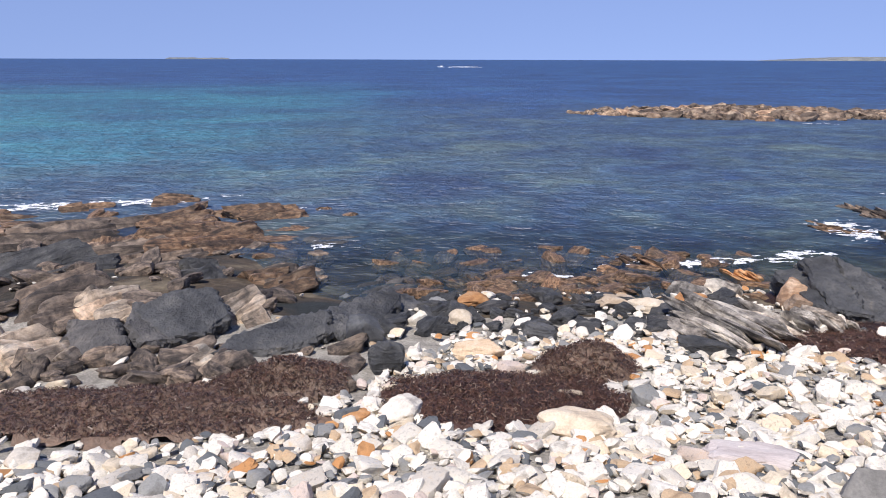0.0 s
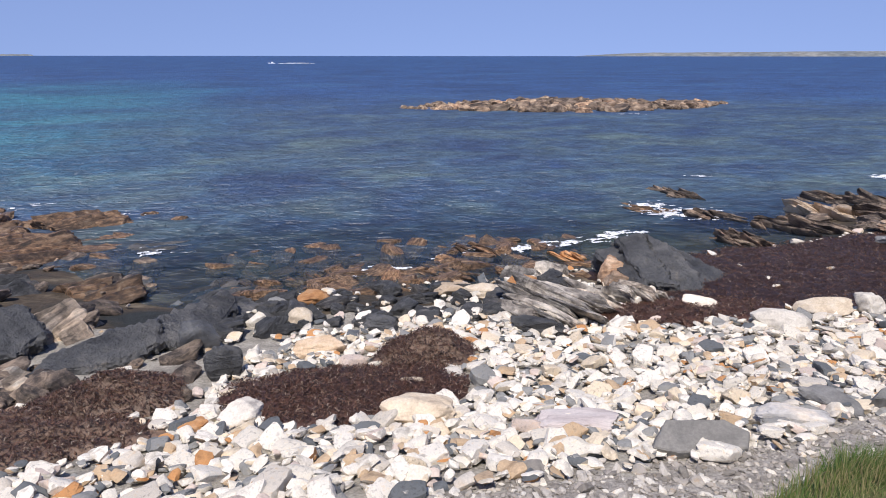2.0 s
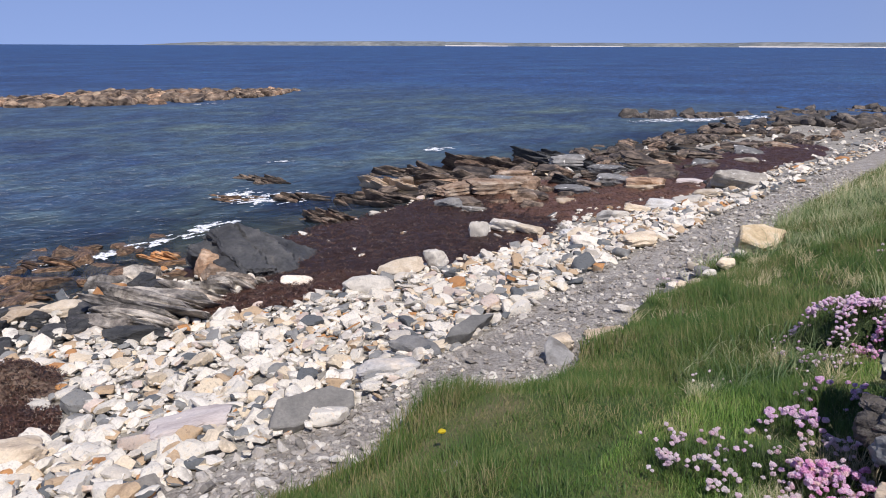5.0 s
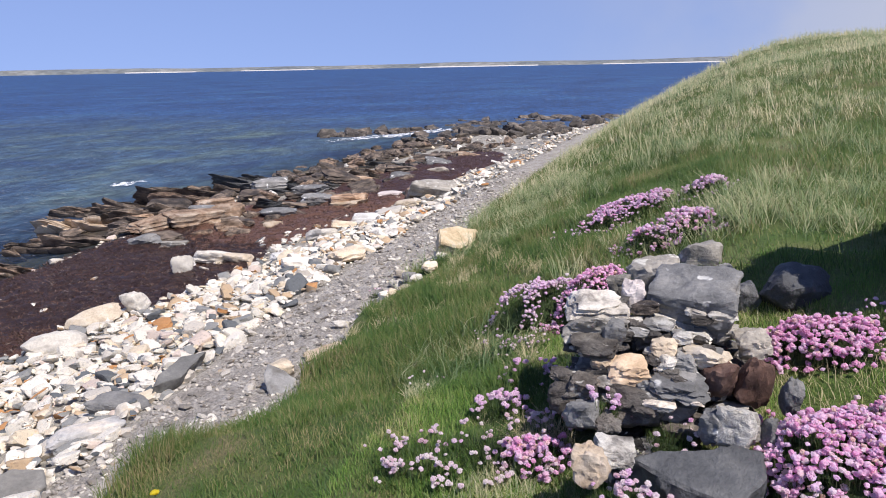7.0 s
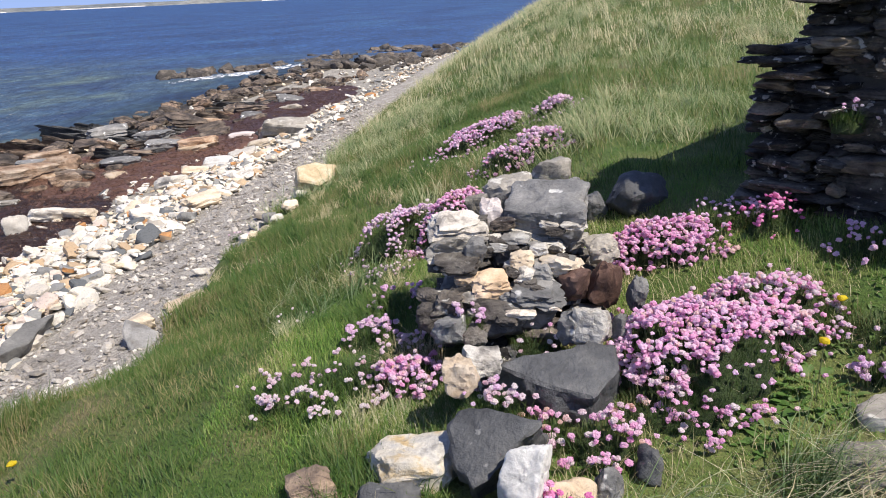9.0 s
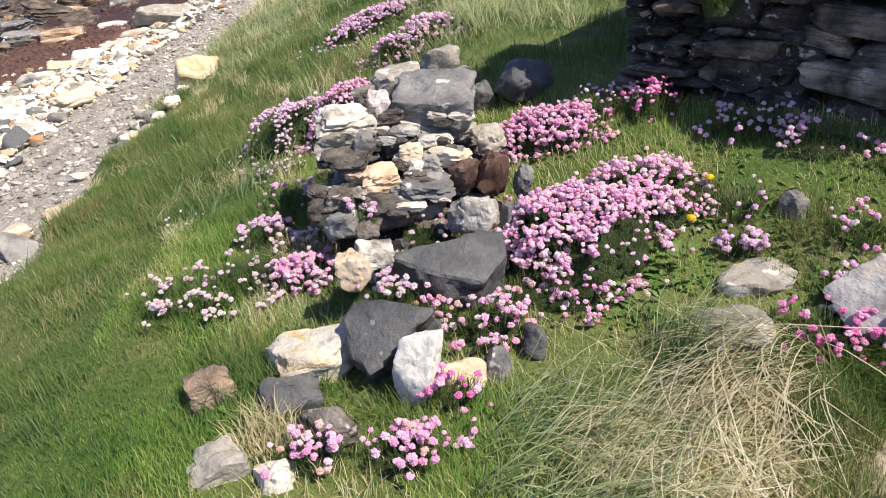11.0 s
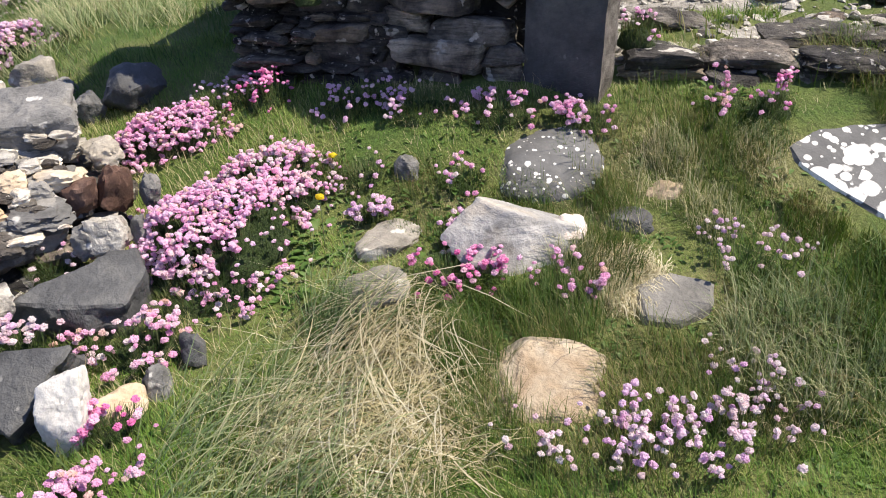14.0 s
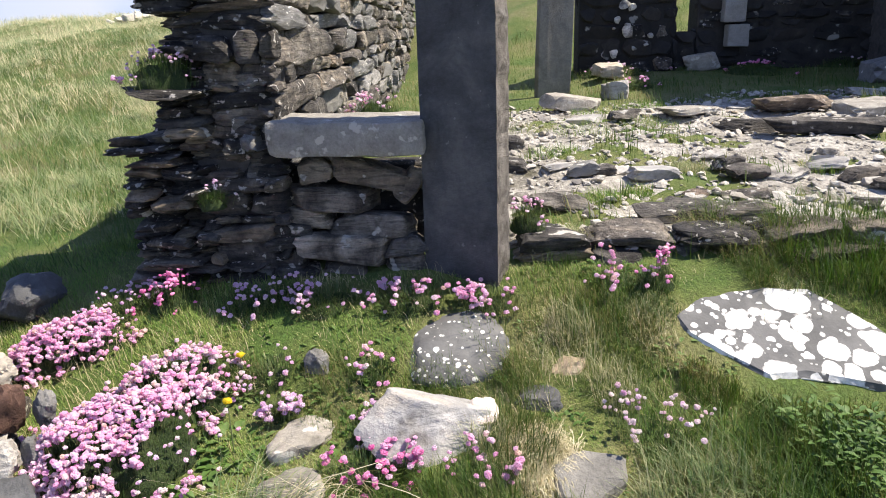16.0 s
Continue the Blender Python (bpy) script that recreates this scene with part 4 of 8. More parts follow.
M_RUST = stone_mat("rust_brown_stone", [(0.3, (0.06, 0.03, 0.02)), (0.5, (0.16, 0.085, 0.06)), (0.7, (0.26, 0.16, 0.12))], 9)
# brown-grey stone, with the shade of the heap's lower side in its colour
M_HEAPLOW = stone_mat("shaded_heap_stone", [(0.34, (0.045, 0.038, 0.032)), (0.5, (0.13, 0.115, 0.10)), (0.66, (0.27, 0.25, 0.215))], 9, depth=0.03, strength=0.7, bands=(6, 0.3), spots=((0.50, 0.48, 0.43), 12.0, 0.34))
HEAP = (
    (3.17, 0.18, 1.81, 0.41, 0.32, 0.23, M_GREYST, "grey boulder with pale lichen on top"),
    (3.43, 0.34, 1.81, 0.24, 0.19, 0.16, M_TURFST, "rounded pale boulder at the back"),
    (3.11, 0.40, 1.80, 0.10, 0.08, 0.15, M_PINKST, "small pinkish stone wedged between others"),
    (3.21, 0.48, 1.82, 0.11, 0.08, 0.11, M_TURFST, "rounded grey stone behind thrift"),
    (2.98, 0.53, 1.81, 0.26, 0.20, 0.075, M_CRUST, "white lichened stone"),
    (2.89, 0.55, 1.74, 0.22, 0.15, 0.12, M_TURFST, "tan-grey stone under white lichen"),
    (2.85, 0.45, 1.72, 0.11, 0.08, 0.14, M_GREYST, "layered grey stone"),
    (2.94, 0.38, 1.73, 0.13, 0.10, 0.10, M_HEAPLOW, "dark layered stone"),
    (3.05, 0.25, 1.74, 0.23, 0.18, 0.05, M_CRUST, "thin dark ledge stone"),
    (2.97, 0.16, 1.72, 0.15, 0.12, 0.06, M_CRUST, "thin white-lichened ledge stone"),
    (2.94, 0.29, 1.70, 0.15, 0.12, 0.08, M_HEAPLOW, "dark earthy stone"),
    (2.81, 0.25, 1.71, 0.10, 0.08, 0.08, M_CREAM, "small cream stone"),
    (2.76, 0.23, 1.67, 0.08, 0.06, 0.07, M_CRUST, "small white-crusted stone"),
    (2.85, 0.10, 1.68, 0.20, 0.16, 0.09, M_CREAM, "flat cream block with a pale top"),
    (2.79, 0.16, 1.67, 0.10, 0.08, 0.08, M_GREYST, "grey side of a broken block"),
    (2.79, 0.05, 1.62, 0.14, 0.12, 0.16, M_RUST, "rust-brown broken stone"),
    (2.83, -0.08, 1.61, 0.13, 0.10, 0.19, M_RUST, "dark reddish stone"),
    (2.98, -0.07, 1.71, 0.13, 0.10, 0.13, M_TURFST, "pinkish grey stone at the end"),
    (3.06, 0.02, 1.72, 0.10, 0.08, 0.06, M_TURFST, "small flat stone under moss"),
    (2.73, 0.37, 1.64, 0.16, 0.11, 0.09, M_TANST, "pinkish cream stone"),
    (2.74, 0.47, 1.65, 0.11, 0.09, 0.07, M_TANST, "flat tan stone"),
    (2.71, 0.19, 1.62, 0.21, 0.17, 0.06, M_GREYST, "flat grey stone"),
    (2.71, 0.29, 1.60, 0.12, 0.09, 0.06, M_GREYST, "thin grey stone"),
    (2.77, 0.50, 1.70, 0.19, 0.15, 0.06, M_HEAPLOW, "dark flat stone"),
    (2.70, 0.34, 1.53, 0.26, 0.20, 0.18, M_HEAPLOW, "dark earthy stone low in the heap"),
    (2.64, 0.52, 1.59, 0.13, 0.11, 0.11, M_HEAPLOW, "dark earthy stone low in the heap"),
    (2.53, 0.50, 1.52, 0.15, 0.12, 0.11, M_GREYST, "dark grey stone low in the heap"),
    (2.52, 0.41, 1.50, 0.11, 0.09, 0.09, M_HEAPLOW, "dark earthy stone low in the heap"),
    (2.61, 0.59, 1.53, 0.12, 0.09, 0.13, M_HEAPLOW, "dark earthy stone low in the heap"),
    (2.55, 0.05, 1.55, 0.09, 0.07, 0.13, M_GREYST, "grey stone beside an ochre block"),
    (2.55, -0.03, 1.56, 0.14, 0.11, 0.14, M_YELLOW, "cream and ochre block"),
    (2.58, -0.13, 1.54, 0.08, 0.07, 0.11, M_GREYST, "grey stone under a thrift cushion"),
    (2.75, -0.20, 1.60, 0.08, 0.07, 0.15, M_GREYST, "grey stone half hidden by thrift"),
    (2.33, 0.35, 1.51, 0.13, 0.10, 0.10, M_CRUST, "white-crusted stone above dark slabs"),
    (2.22, 0.41, 1.51, 0.12, 0.10, 0.14, M_TANST, "tan stone propping up dark slabs"),
)
heap = new("stone_heap")
tagged(heap, "broken heap of lichened wall stones overgrown with thrift", "stone heap")
v, f = rock_verts(31, (0.66, 0.46, 0.48), facets=10, edge=4, rough=0.16, sub=4)
part("core", mesh_of("core", v, f, (M_MORTAR,)), heap, "dark earth and rubble filling", pose(3.0, 0.24, 1.40, 0, -14, facing(2.96, 0.24)))
r = np.random.RandomState(77)
# small filling stones, many in dark colours that stand for shaded crevices
FILL = []
for i in range(80):
    a, q = r.uniform(0, 2 * math.pi), math.sqrt(r.uniform(0.25, 1))
    x, y = 2.95 + 0.40 * q * math.cos(a), 0.24 + 0.36 * q * math.sin(a)
    sz = r.uniform(0.07, 0.17)
    FILL.append((x, y, max(gz(x, y) + 0.03, 1.40 + 0.30 * (1 - q) + 0.35 * (x - 2.75)), sz, sz * 0.8, sz * r.uniform(0.4, 0.7), (M_HEAPLOW, M_GREYST, M_BLACKST, M_HEAPLOW)[r.randint(4)], ""))
for i in range(60):
    x, y = r.uniform(2.56, 3.02), r.uniform(0.02, 0.62)
    sz = r.uniform(0.05, 0.13)
    FILL.append((x, y, 1.49 + 0.66 * (x - 2.53) + r.uniform(-0.02, 0.03), sz, sz * 0.8, sz * r.uniform(0.22, 0.5), (M_HEAPLOW, M_CRUST, M_BLACKST, M_GREYST, M_HEAPLOW)[r.randint(5)], ""))
for i, (x, y, z, w, d, h, mat, label) in enumerate(HEAP + tuple(FILL)):
    me = rock_mesh("heap_stone", 200 + i, (w * 1.10, d * 1.3, h * 1.08), mat, facets=9 if i == 0 else 13, edge=14, rough=0.11 if i == 0 else 0.17, sub=5 if i == 0 else 4 if label else 3, boxy=0.45 if i == 0 else 0.2, layers=0.035 if h < 0.10 or mat is M_HEAPLOW else 0.0)
    part("heap_stone", me, heap, label, pose(x, y, z, 18 if i == 0 else (i * 37) % 15 - 7, (i * 53) % 17 - 8, facing(x, y) + (i * 29) % 31 - 15))
CLEAR += [(2.95, 0.28, 0.34), (2.7, 0.4, 0.2), (3.1, 0.05, 0.2)]

TURF_STONES = (
    (2.41, 0.33, 1.44, 0.14, 0.14, 0.17, M_WALLST, "grey layered stone under dark slabs"),
    (1.98, 0.52, 1.36, 0.30, 0.20, 0.16, M_YELLOW, "white and ochre stained stone in the grass"),
    (1.80, 0.57, 1.30, 0.20, 0.15, 0.14, M_SLATE, "dark slate stone sunk in the grass"),
    (1.67, 0.43, 1.31, 0.17, 0.17, 0.19, M_HEAPLOW, "grey layered stone sunk in the grass"),
    (1.84, 0.82, 1.33, 0.16, 0.13, 0.17, M_BROWNROCK, "brown pointed stone in the grass"),
    (1.54, 0.72, 1.29, 0.18, 0.14, 0.12, M_TURFST, "pale brown stone sunk in the grass"),
    (1.49, 0.53, 1.30, 0.12, 0.11, 0.13, M_WHITE, "small white stone sunk in the grass"),
    (1.89, 0.03, 1.33, 0.14, 0.12, 0.14, M_TANST, "pinkish tan stone beside dark slabs"),
    (1.94, -0.08, 1.33, 0.10, 0.09, 0.12, M_GREYST, "small grey stone beside dark slabs"),
    (2.04, -0.21, 1.35, 0.09, 0.09, 0.13, M_SLATE, "small dark slate stone in the grass"),
    (4.08, 0.19, 1.78, 0.24, 0.20, 0.17, M_TURFST, "grey boulder on the grassy bank"),
    (3.95, 0.05, 1.73, 0.13, 0.12, 0.12, M_GREYST, "small grey boulder on the grassy bank"),
    (3.60, -0.23, 1.76, 0.30, 0.22, 0.26, M_SLATE, "dark round boulder in the wall's shadow"),
    (3.60, -0.05, 1.74, 0.15, 0.15, 0.17, M_SLATE, "small dark boulder in the wall's shadow"),
    (2.05, -0.82, 1.37, 0.28, 0.26, 0.15, M_TURFST, "rounded grey stone behind tall dry grass"),
    (2.30, -1.01, 1.45, 0.27, 0.22, 0.14, M_TURFST, "pale grey stone with lichen in the turf"),
    (2.56, -1.19, 1.60, 0.10, 0.10, 0.16, M_GREYST, "small pointed grey stone in the turf"),
    (1.97, -2.04, 1.56, 0.15, 0.13, 0.10, M_TANST, "small tan stone sunk in the turf"),
    (1.93, -1.85, 1.50, 0.19, 0.15, 0.09, M_SLATE, "small flat slate stone sunk in the turf"),
    (1.95, -1.60, 1.51, 0.16, 0.15, 0.16, M_PINKST, "pinkish tan stone leaning on a larger one"),
)
for i, (x, y, z, w, d, h, mat, label) in enumerate(TURF_STONES):
    low = min(z - h / 2, gz(x, y) - 0.02)
    h2 = z + h / 2 - low
    ob = new("turf_stone", rock_mesh("turf_stone", 260 + i, (w * 1.08, d * 1.2, h2), mat, facets=9 if x < 2 and y > 0.2 else 12, edge=12 if x < 2 and y > 0.2 else 9, rough=0.14 if x < 2 and y > 0.2 else 0.12, layers=0.03 if mat is M_HEAPLOW else 0.0, sub=4, boxy=0.2 if mat in (M_SLATE, M_YELLOW, M_GREYST) and x < 2 else 0.0))
    ob.matrix_basis = pose(x, y, low + h2 / 2 - 0.02, (i * 31) % 11 - 5, (i * 47) % 13 - 6, facing(x, y) + (i * 23) % 25 - 12)
    tagged(ob, label, "stone", "stones in the turf")
    CLEAR.append((x, y, 0.20 * w))


def cut_block(name, seed, x, y, z, size, mat, label, turn, tilt, lean, clear=0.30, **k):
    ob = new(name, rock_mesh(name, seed, size, mat, **k))
    ob.matrix_basis = pose(x, y, z, tilt, lean, turn)
    tagged(ob, label, "stone block")
    CLEAR.append((x, y, clear * max(size[0], size[1])))
    return ob


M_SANDST = stone_mat("sandy_stone", [(0.32, (0.42, 0.29, 0.17)), (0.44, (0.63, 0.48, 0.32)), (0.58, (0.71, 0.59, 0.43)), (0.74, (0.75, 0.68, 0.57))], 6, depth=0.03, bands=(5, 0.2))


def split_block(name, outline, thick, mat, seed, grow=0.12, chip=0.006, shift=(0.0, 0.0), bevel=0.007):
    """A block or slab split along its bed: outline of the flat top, sides broken off square, chipped edges."""
    bm = bmesh.new()
    top = [bm.verts.new((x, y, 0)) for x, y in outline]
    low = [bm.verts.new((x * (1 + grow) + shift[0], y * (1 + grow) + shift[1], -thick)) for x, y in outline]
    n = len(top)
    bm.faces.new(top)
    bm.faces.new(low[::-1])
    for i in range(n):
        bm.faces.new((low[i], low[(i + 1) % n], top[(i + 1) % n], top[i]))
    bmesh.ops.recalc_face_normals(bm, faces=bm.faces[:])
    bmesh.ops.bevel(bm, geom=bm.edges[:], offset=bevel, segments=1, affect="EDGES", profile=0.5)
    bmesh.ops.triangulate(bm, faces=bm.faces[:])
    for _ in range(4):
        long = [e for e in bm.edges if e.calc_length() > 0.035]
        if not long:
            break
        bmesh.ops.subdivide_edges(bm, edges=long, cuts=1)
        bmesh.ops.triangulate(bm, faces=[f for f in bm.faces if len(f.verts) > 3])
    bm.normal_update()
    for v in bm.verts:
        p = v.co + Vector((seed * 3.7, seed, 0))
        side = 1.0 - abs(v.normal.z)
        v.co += v.normal * (chip * (0.5 + 1.6 * side) * (noise.noise(p * 9) + 0.6 * noise.noise(p * 27)))
    me = bpy.data.meshes.new(name)
    bm.to_mesh(me)
    bm.free()
    me.materials.append(mat)
    me.polygons.foreach_set("use_smooth", [True] * len(me.polygons))
    me.set_sharp_from_angle(angle=radians(28))
    return me


def lay_block(name, x, y, z, rise_x, rise_y, outline, thick, mat, label, category, seed, clear, **k):
    """Lays a split block with its top through x, y, z, rising by rise_x and rise_y to the metre."""
    ob = new(name, split_block(name, outline, thick, mat, seed, **k))
    ob.matrix_basis = pose(x, y, z, math.degrees(math.atan(rise_y)), -math.degrees(math.atan(rise_x)), 0)
    tagged(ob, label, category)
    CLEAR.append((x, y, clear))
    return ob


lay_block("slate_block", 2.36, 0.03, 1.50, 0.30, 0.02, ((-0.03, 0.28), (0.04, 0.17), (0.08, 0.04), (0.12, -0.06), (0.11, -0.14), (0.0, -0.15), (-0.15, -0.06), (-0.12, 0.06), (-0.08, 0.16)), 0.21, M_SLATE,
          "dark slate block with a flat split top", "stone block", 3, 0.14, chip=0.013, bevel=0.010)
lay_block("slate_block", 1.95, 0.29, 1.46, 0.60, -0.12, ((0.03, 0.13), (0.10, 0.10), (0.10, -0.03), (0.05, -0.17), (-0.08, -0.05), (-0.17, 0.03), (-0.07, 0.09)), 0.30, M_SLATE,
          "dark wedge-shaped slate block tipped on its edge", "stone block", 8, 0.14, grow=0.0, shift=(0.06, 0.03), chip=0.013, bevel=0.010)
lay_block("flat_slab", 1.49, -1.727, 1.415, 0.20, -0.12, ((0.12, 0.09), (0.12, -0.06), (0.01, -0.16), (-0.08, -0.09), (-0.10, 0.05), (-0.02, 0.15)), 0.10, M_LGREY,
          "flat grey angular stone beside dry grass", "stone slab", 42, 0.12, grow=0.02, chip=0.008, bevel=0.012)
lay_block("flat_slab", 1.51, -2.883, 1.625, 0.38, -0.25, ((0.36, 0.33), (0.38, 0.19), (0.33, 0.01), (0.26, -0.14), (0.15, -0.28), (0.0, -0.32), (-0.23, -0.34), (-0.42, -0.30), (-0.38, -0.07), (-0.17, 0.12), (-0.10, 0.26), (0.08, 0.32), (0.24, 0.36)),
          0.12, M_LICHEN, "flat dark slab crusted with round white lichen", "stone slab", 41, 0.30, grow=-0.04, chip=0.010, bevel=0.02)
cut_block("white_boulder", 5, 1.82, 0.16, 1.42, (0.185, 0.20, 0.30), M_SPECK, "white speckled boulder standing against slate blocks", facing(1.78, 0.15) + 10, 12, 24, facets=12, edge=8, rough=0.10, sub=5, planes=((-0.45, -0.70, 0.56, 0.58), (0.70, -0.35, 0.55, 0.62)))
cut_block("boulder", 17, 2.05, -1.36, 1.52, (0.58, 0.40, 0.34), M_PALEROCK, "large pale grey boulder with a rough broken side", facing(1.88, -1.36), 0, 0, facets=8, edge=13, rough=0.05, sub=5, planes=((-0.42, -0.62, 0.66, 0.56), (0.50, -0.72, 0.34, 0.60), (0.35, 0.30, 0.85, 0.52), (-0.85, 0.2, 0.35, 0.70), (0, 0.9, 0.3, 0.7)))
cut_block("boulder", 21, 1.40, -1.17, 1.265, (0.54, 0.40, 0.28), M_SANDST, "sandy tan boulder sunk in long grass", facing(1.4, -1.17) + 10, 4, 6, facets=10, edge=8, rough=0.05, sub=5, planes=((0.06, -0.30, 0.95, 0.60), (-0.80, -0.15, 0.55, 0.80), (0.72, -0.25, 0.62, 0.80), (0.0, -0.9, 0.4, 0.80)))
cut_block("boulder", 33, 2.31, -1.69, 1.575, (0.50, 0.44, 0.215), M_SPOTTED, "dark rounded stone dotted with white lichen", facing(2.26, -1.66) - 6, 14, 6, facets=12, edge=4, rough=0.05, sub=5, planes=((0.05, -0.45, 0.89, 0.66),))


# ---- stones of the beach ----
LUMPS = {}


def lump(kind, sub):
    if (kind, sub) not in LUMPS:
        flat = (0.75, 0.85, 0.95)[kind % 3]
        LUMPS[kind, sub] = rock_verts(900 + kind, (1.0, flat, 0.30 + 0.07 * (kind % 4)), facets=10, edge=15, rough=0.07, sub=sub, boxy=0.3)
    return LUMPS[kind, sub]


WEED_BEDS = ((0.45, 5.35, 1.05, 0.72), (-2.45, 4.95, 1.5, 0.52), (-1.45, 5.5, 0.55, 0.35), (6.8, 7.7, 3.0, 1.75), (4.0, 6.55, 0.9, 0.45), (11.2, 7.4, 3.0, 1.2))


def in_weed(x, y, grow=1.0):
    r = np.zeros(np.shape(x), bool)
    for cx, cy, rx, ry in WEED_BEDS:
        r |= ((x - cx) / (rx * grow)) ** 2 + ((y - cy) / (ry * grow)) ** 2 < 1
    return r


def white_band(x):
    """How far the pale stones reach from the path towards the sea."""
    return np.interp(x, [-9, -3, -1.4, 0, 1.5, 2.6, 4.5, 8, 10, 14, 20, 40], [0.8, 0.9, 1.4, 3.6, 3.9, 3.5, 2.4, 1.5, 1.5, 1.3, 0.9, 0.5])


def beach_spots(rs, n):
    """Places and sizes, thickest on the pale band."""
    x = rs.uniform(-6, 30, n * 3)
    x = np.where(rs.uniform(size=n * 3) < 0.7, rs.uniform(-5, 11, n * 3), x)
    d = rs.uniform(0.0, 5.4, n * 3) * np.where(rs.uniform(size=n * 3) < 0.5, 0.75, 1.0)
    y = path_sea(x) + d
    w = d < white_band(x)
    inside = in_weed(x, y, 0.92)
    keep = np.where(w, True, rs.uniform(size=n * 3) < 0.25) & (~inside | (rs.uniform(size=n * 3) < 0.04))
    keep &= ~((x < -0.7) & (d > 2.4) & (rs.uniform(size=n * 3) < 0.88))
    keep &= ~((d < 0.1) & (rs.uniform(size=n * 3) < 0.6))
    x, y = x[keep][:n], y[keep][:n]
    size = 0.045 + 0.26 * rs.beta(1.1, 4.4, len(x))
    return x, y, size


rs = np.random.RandomState(12)
bx, by, bs = beach_spots(rs, 7800)
order = np.argsort(-(bs + 0.6 * ((bx > -2.5) & (bx < 6.5) & (by < 6.2))))
near = set(order[:280].tolist())
verts, faces, base = [], [], 0
BEACH_MESH = {}
for i in range(len(bx)):
    k = int(rs.randint(14))
    a, s = rs.uniform(0, 2 * math.pi), bs[i]
    up = gz(bx[i], by[i]) + s * 0.10 + rs.uniform(0, 0.05)
    m = pose(bx[i], by[i], up, rs.uniform(-30, 30), rs.uniform(-30, 30), math.degrees(a)) @ Matrix.Diagonal((s * rs.uniform(0.85, 1.25), s, s * rs.uniform(0.8, 1.3), 1))
    if i in near:
        if k not in BEACH_MESH:
            BEACH_MESH[k] = mesh_of("beach_stone", *lump(k, 3), (M_BEACH,), crease=34)
        part("beach_stone", BEACH_MESH[k], ground, m=m)
        continue
    v, f = lump(k, 1 if bx[i] > 12 and bs[i] < 0.14 else 3 if bs[i] > 0.24 and -3.5 < bx[i] < 6 else 2)
    mm = np.array(m)
    verts.append(v @ mm[:3, :3].T + mm[:3, 3])
    faces.append(np.array(f) + base)
    base += len(v)
many = new("shore_stones", mesh_of("shore_stones", np.vstack(verts), np.vstack(faces).tolist(), (M_BEACH_ALL,), crease=38))
tagged(many, "pale, grey and rust-coloured beach stones lying thick along the path", "stones", kind="stuff")


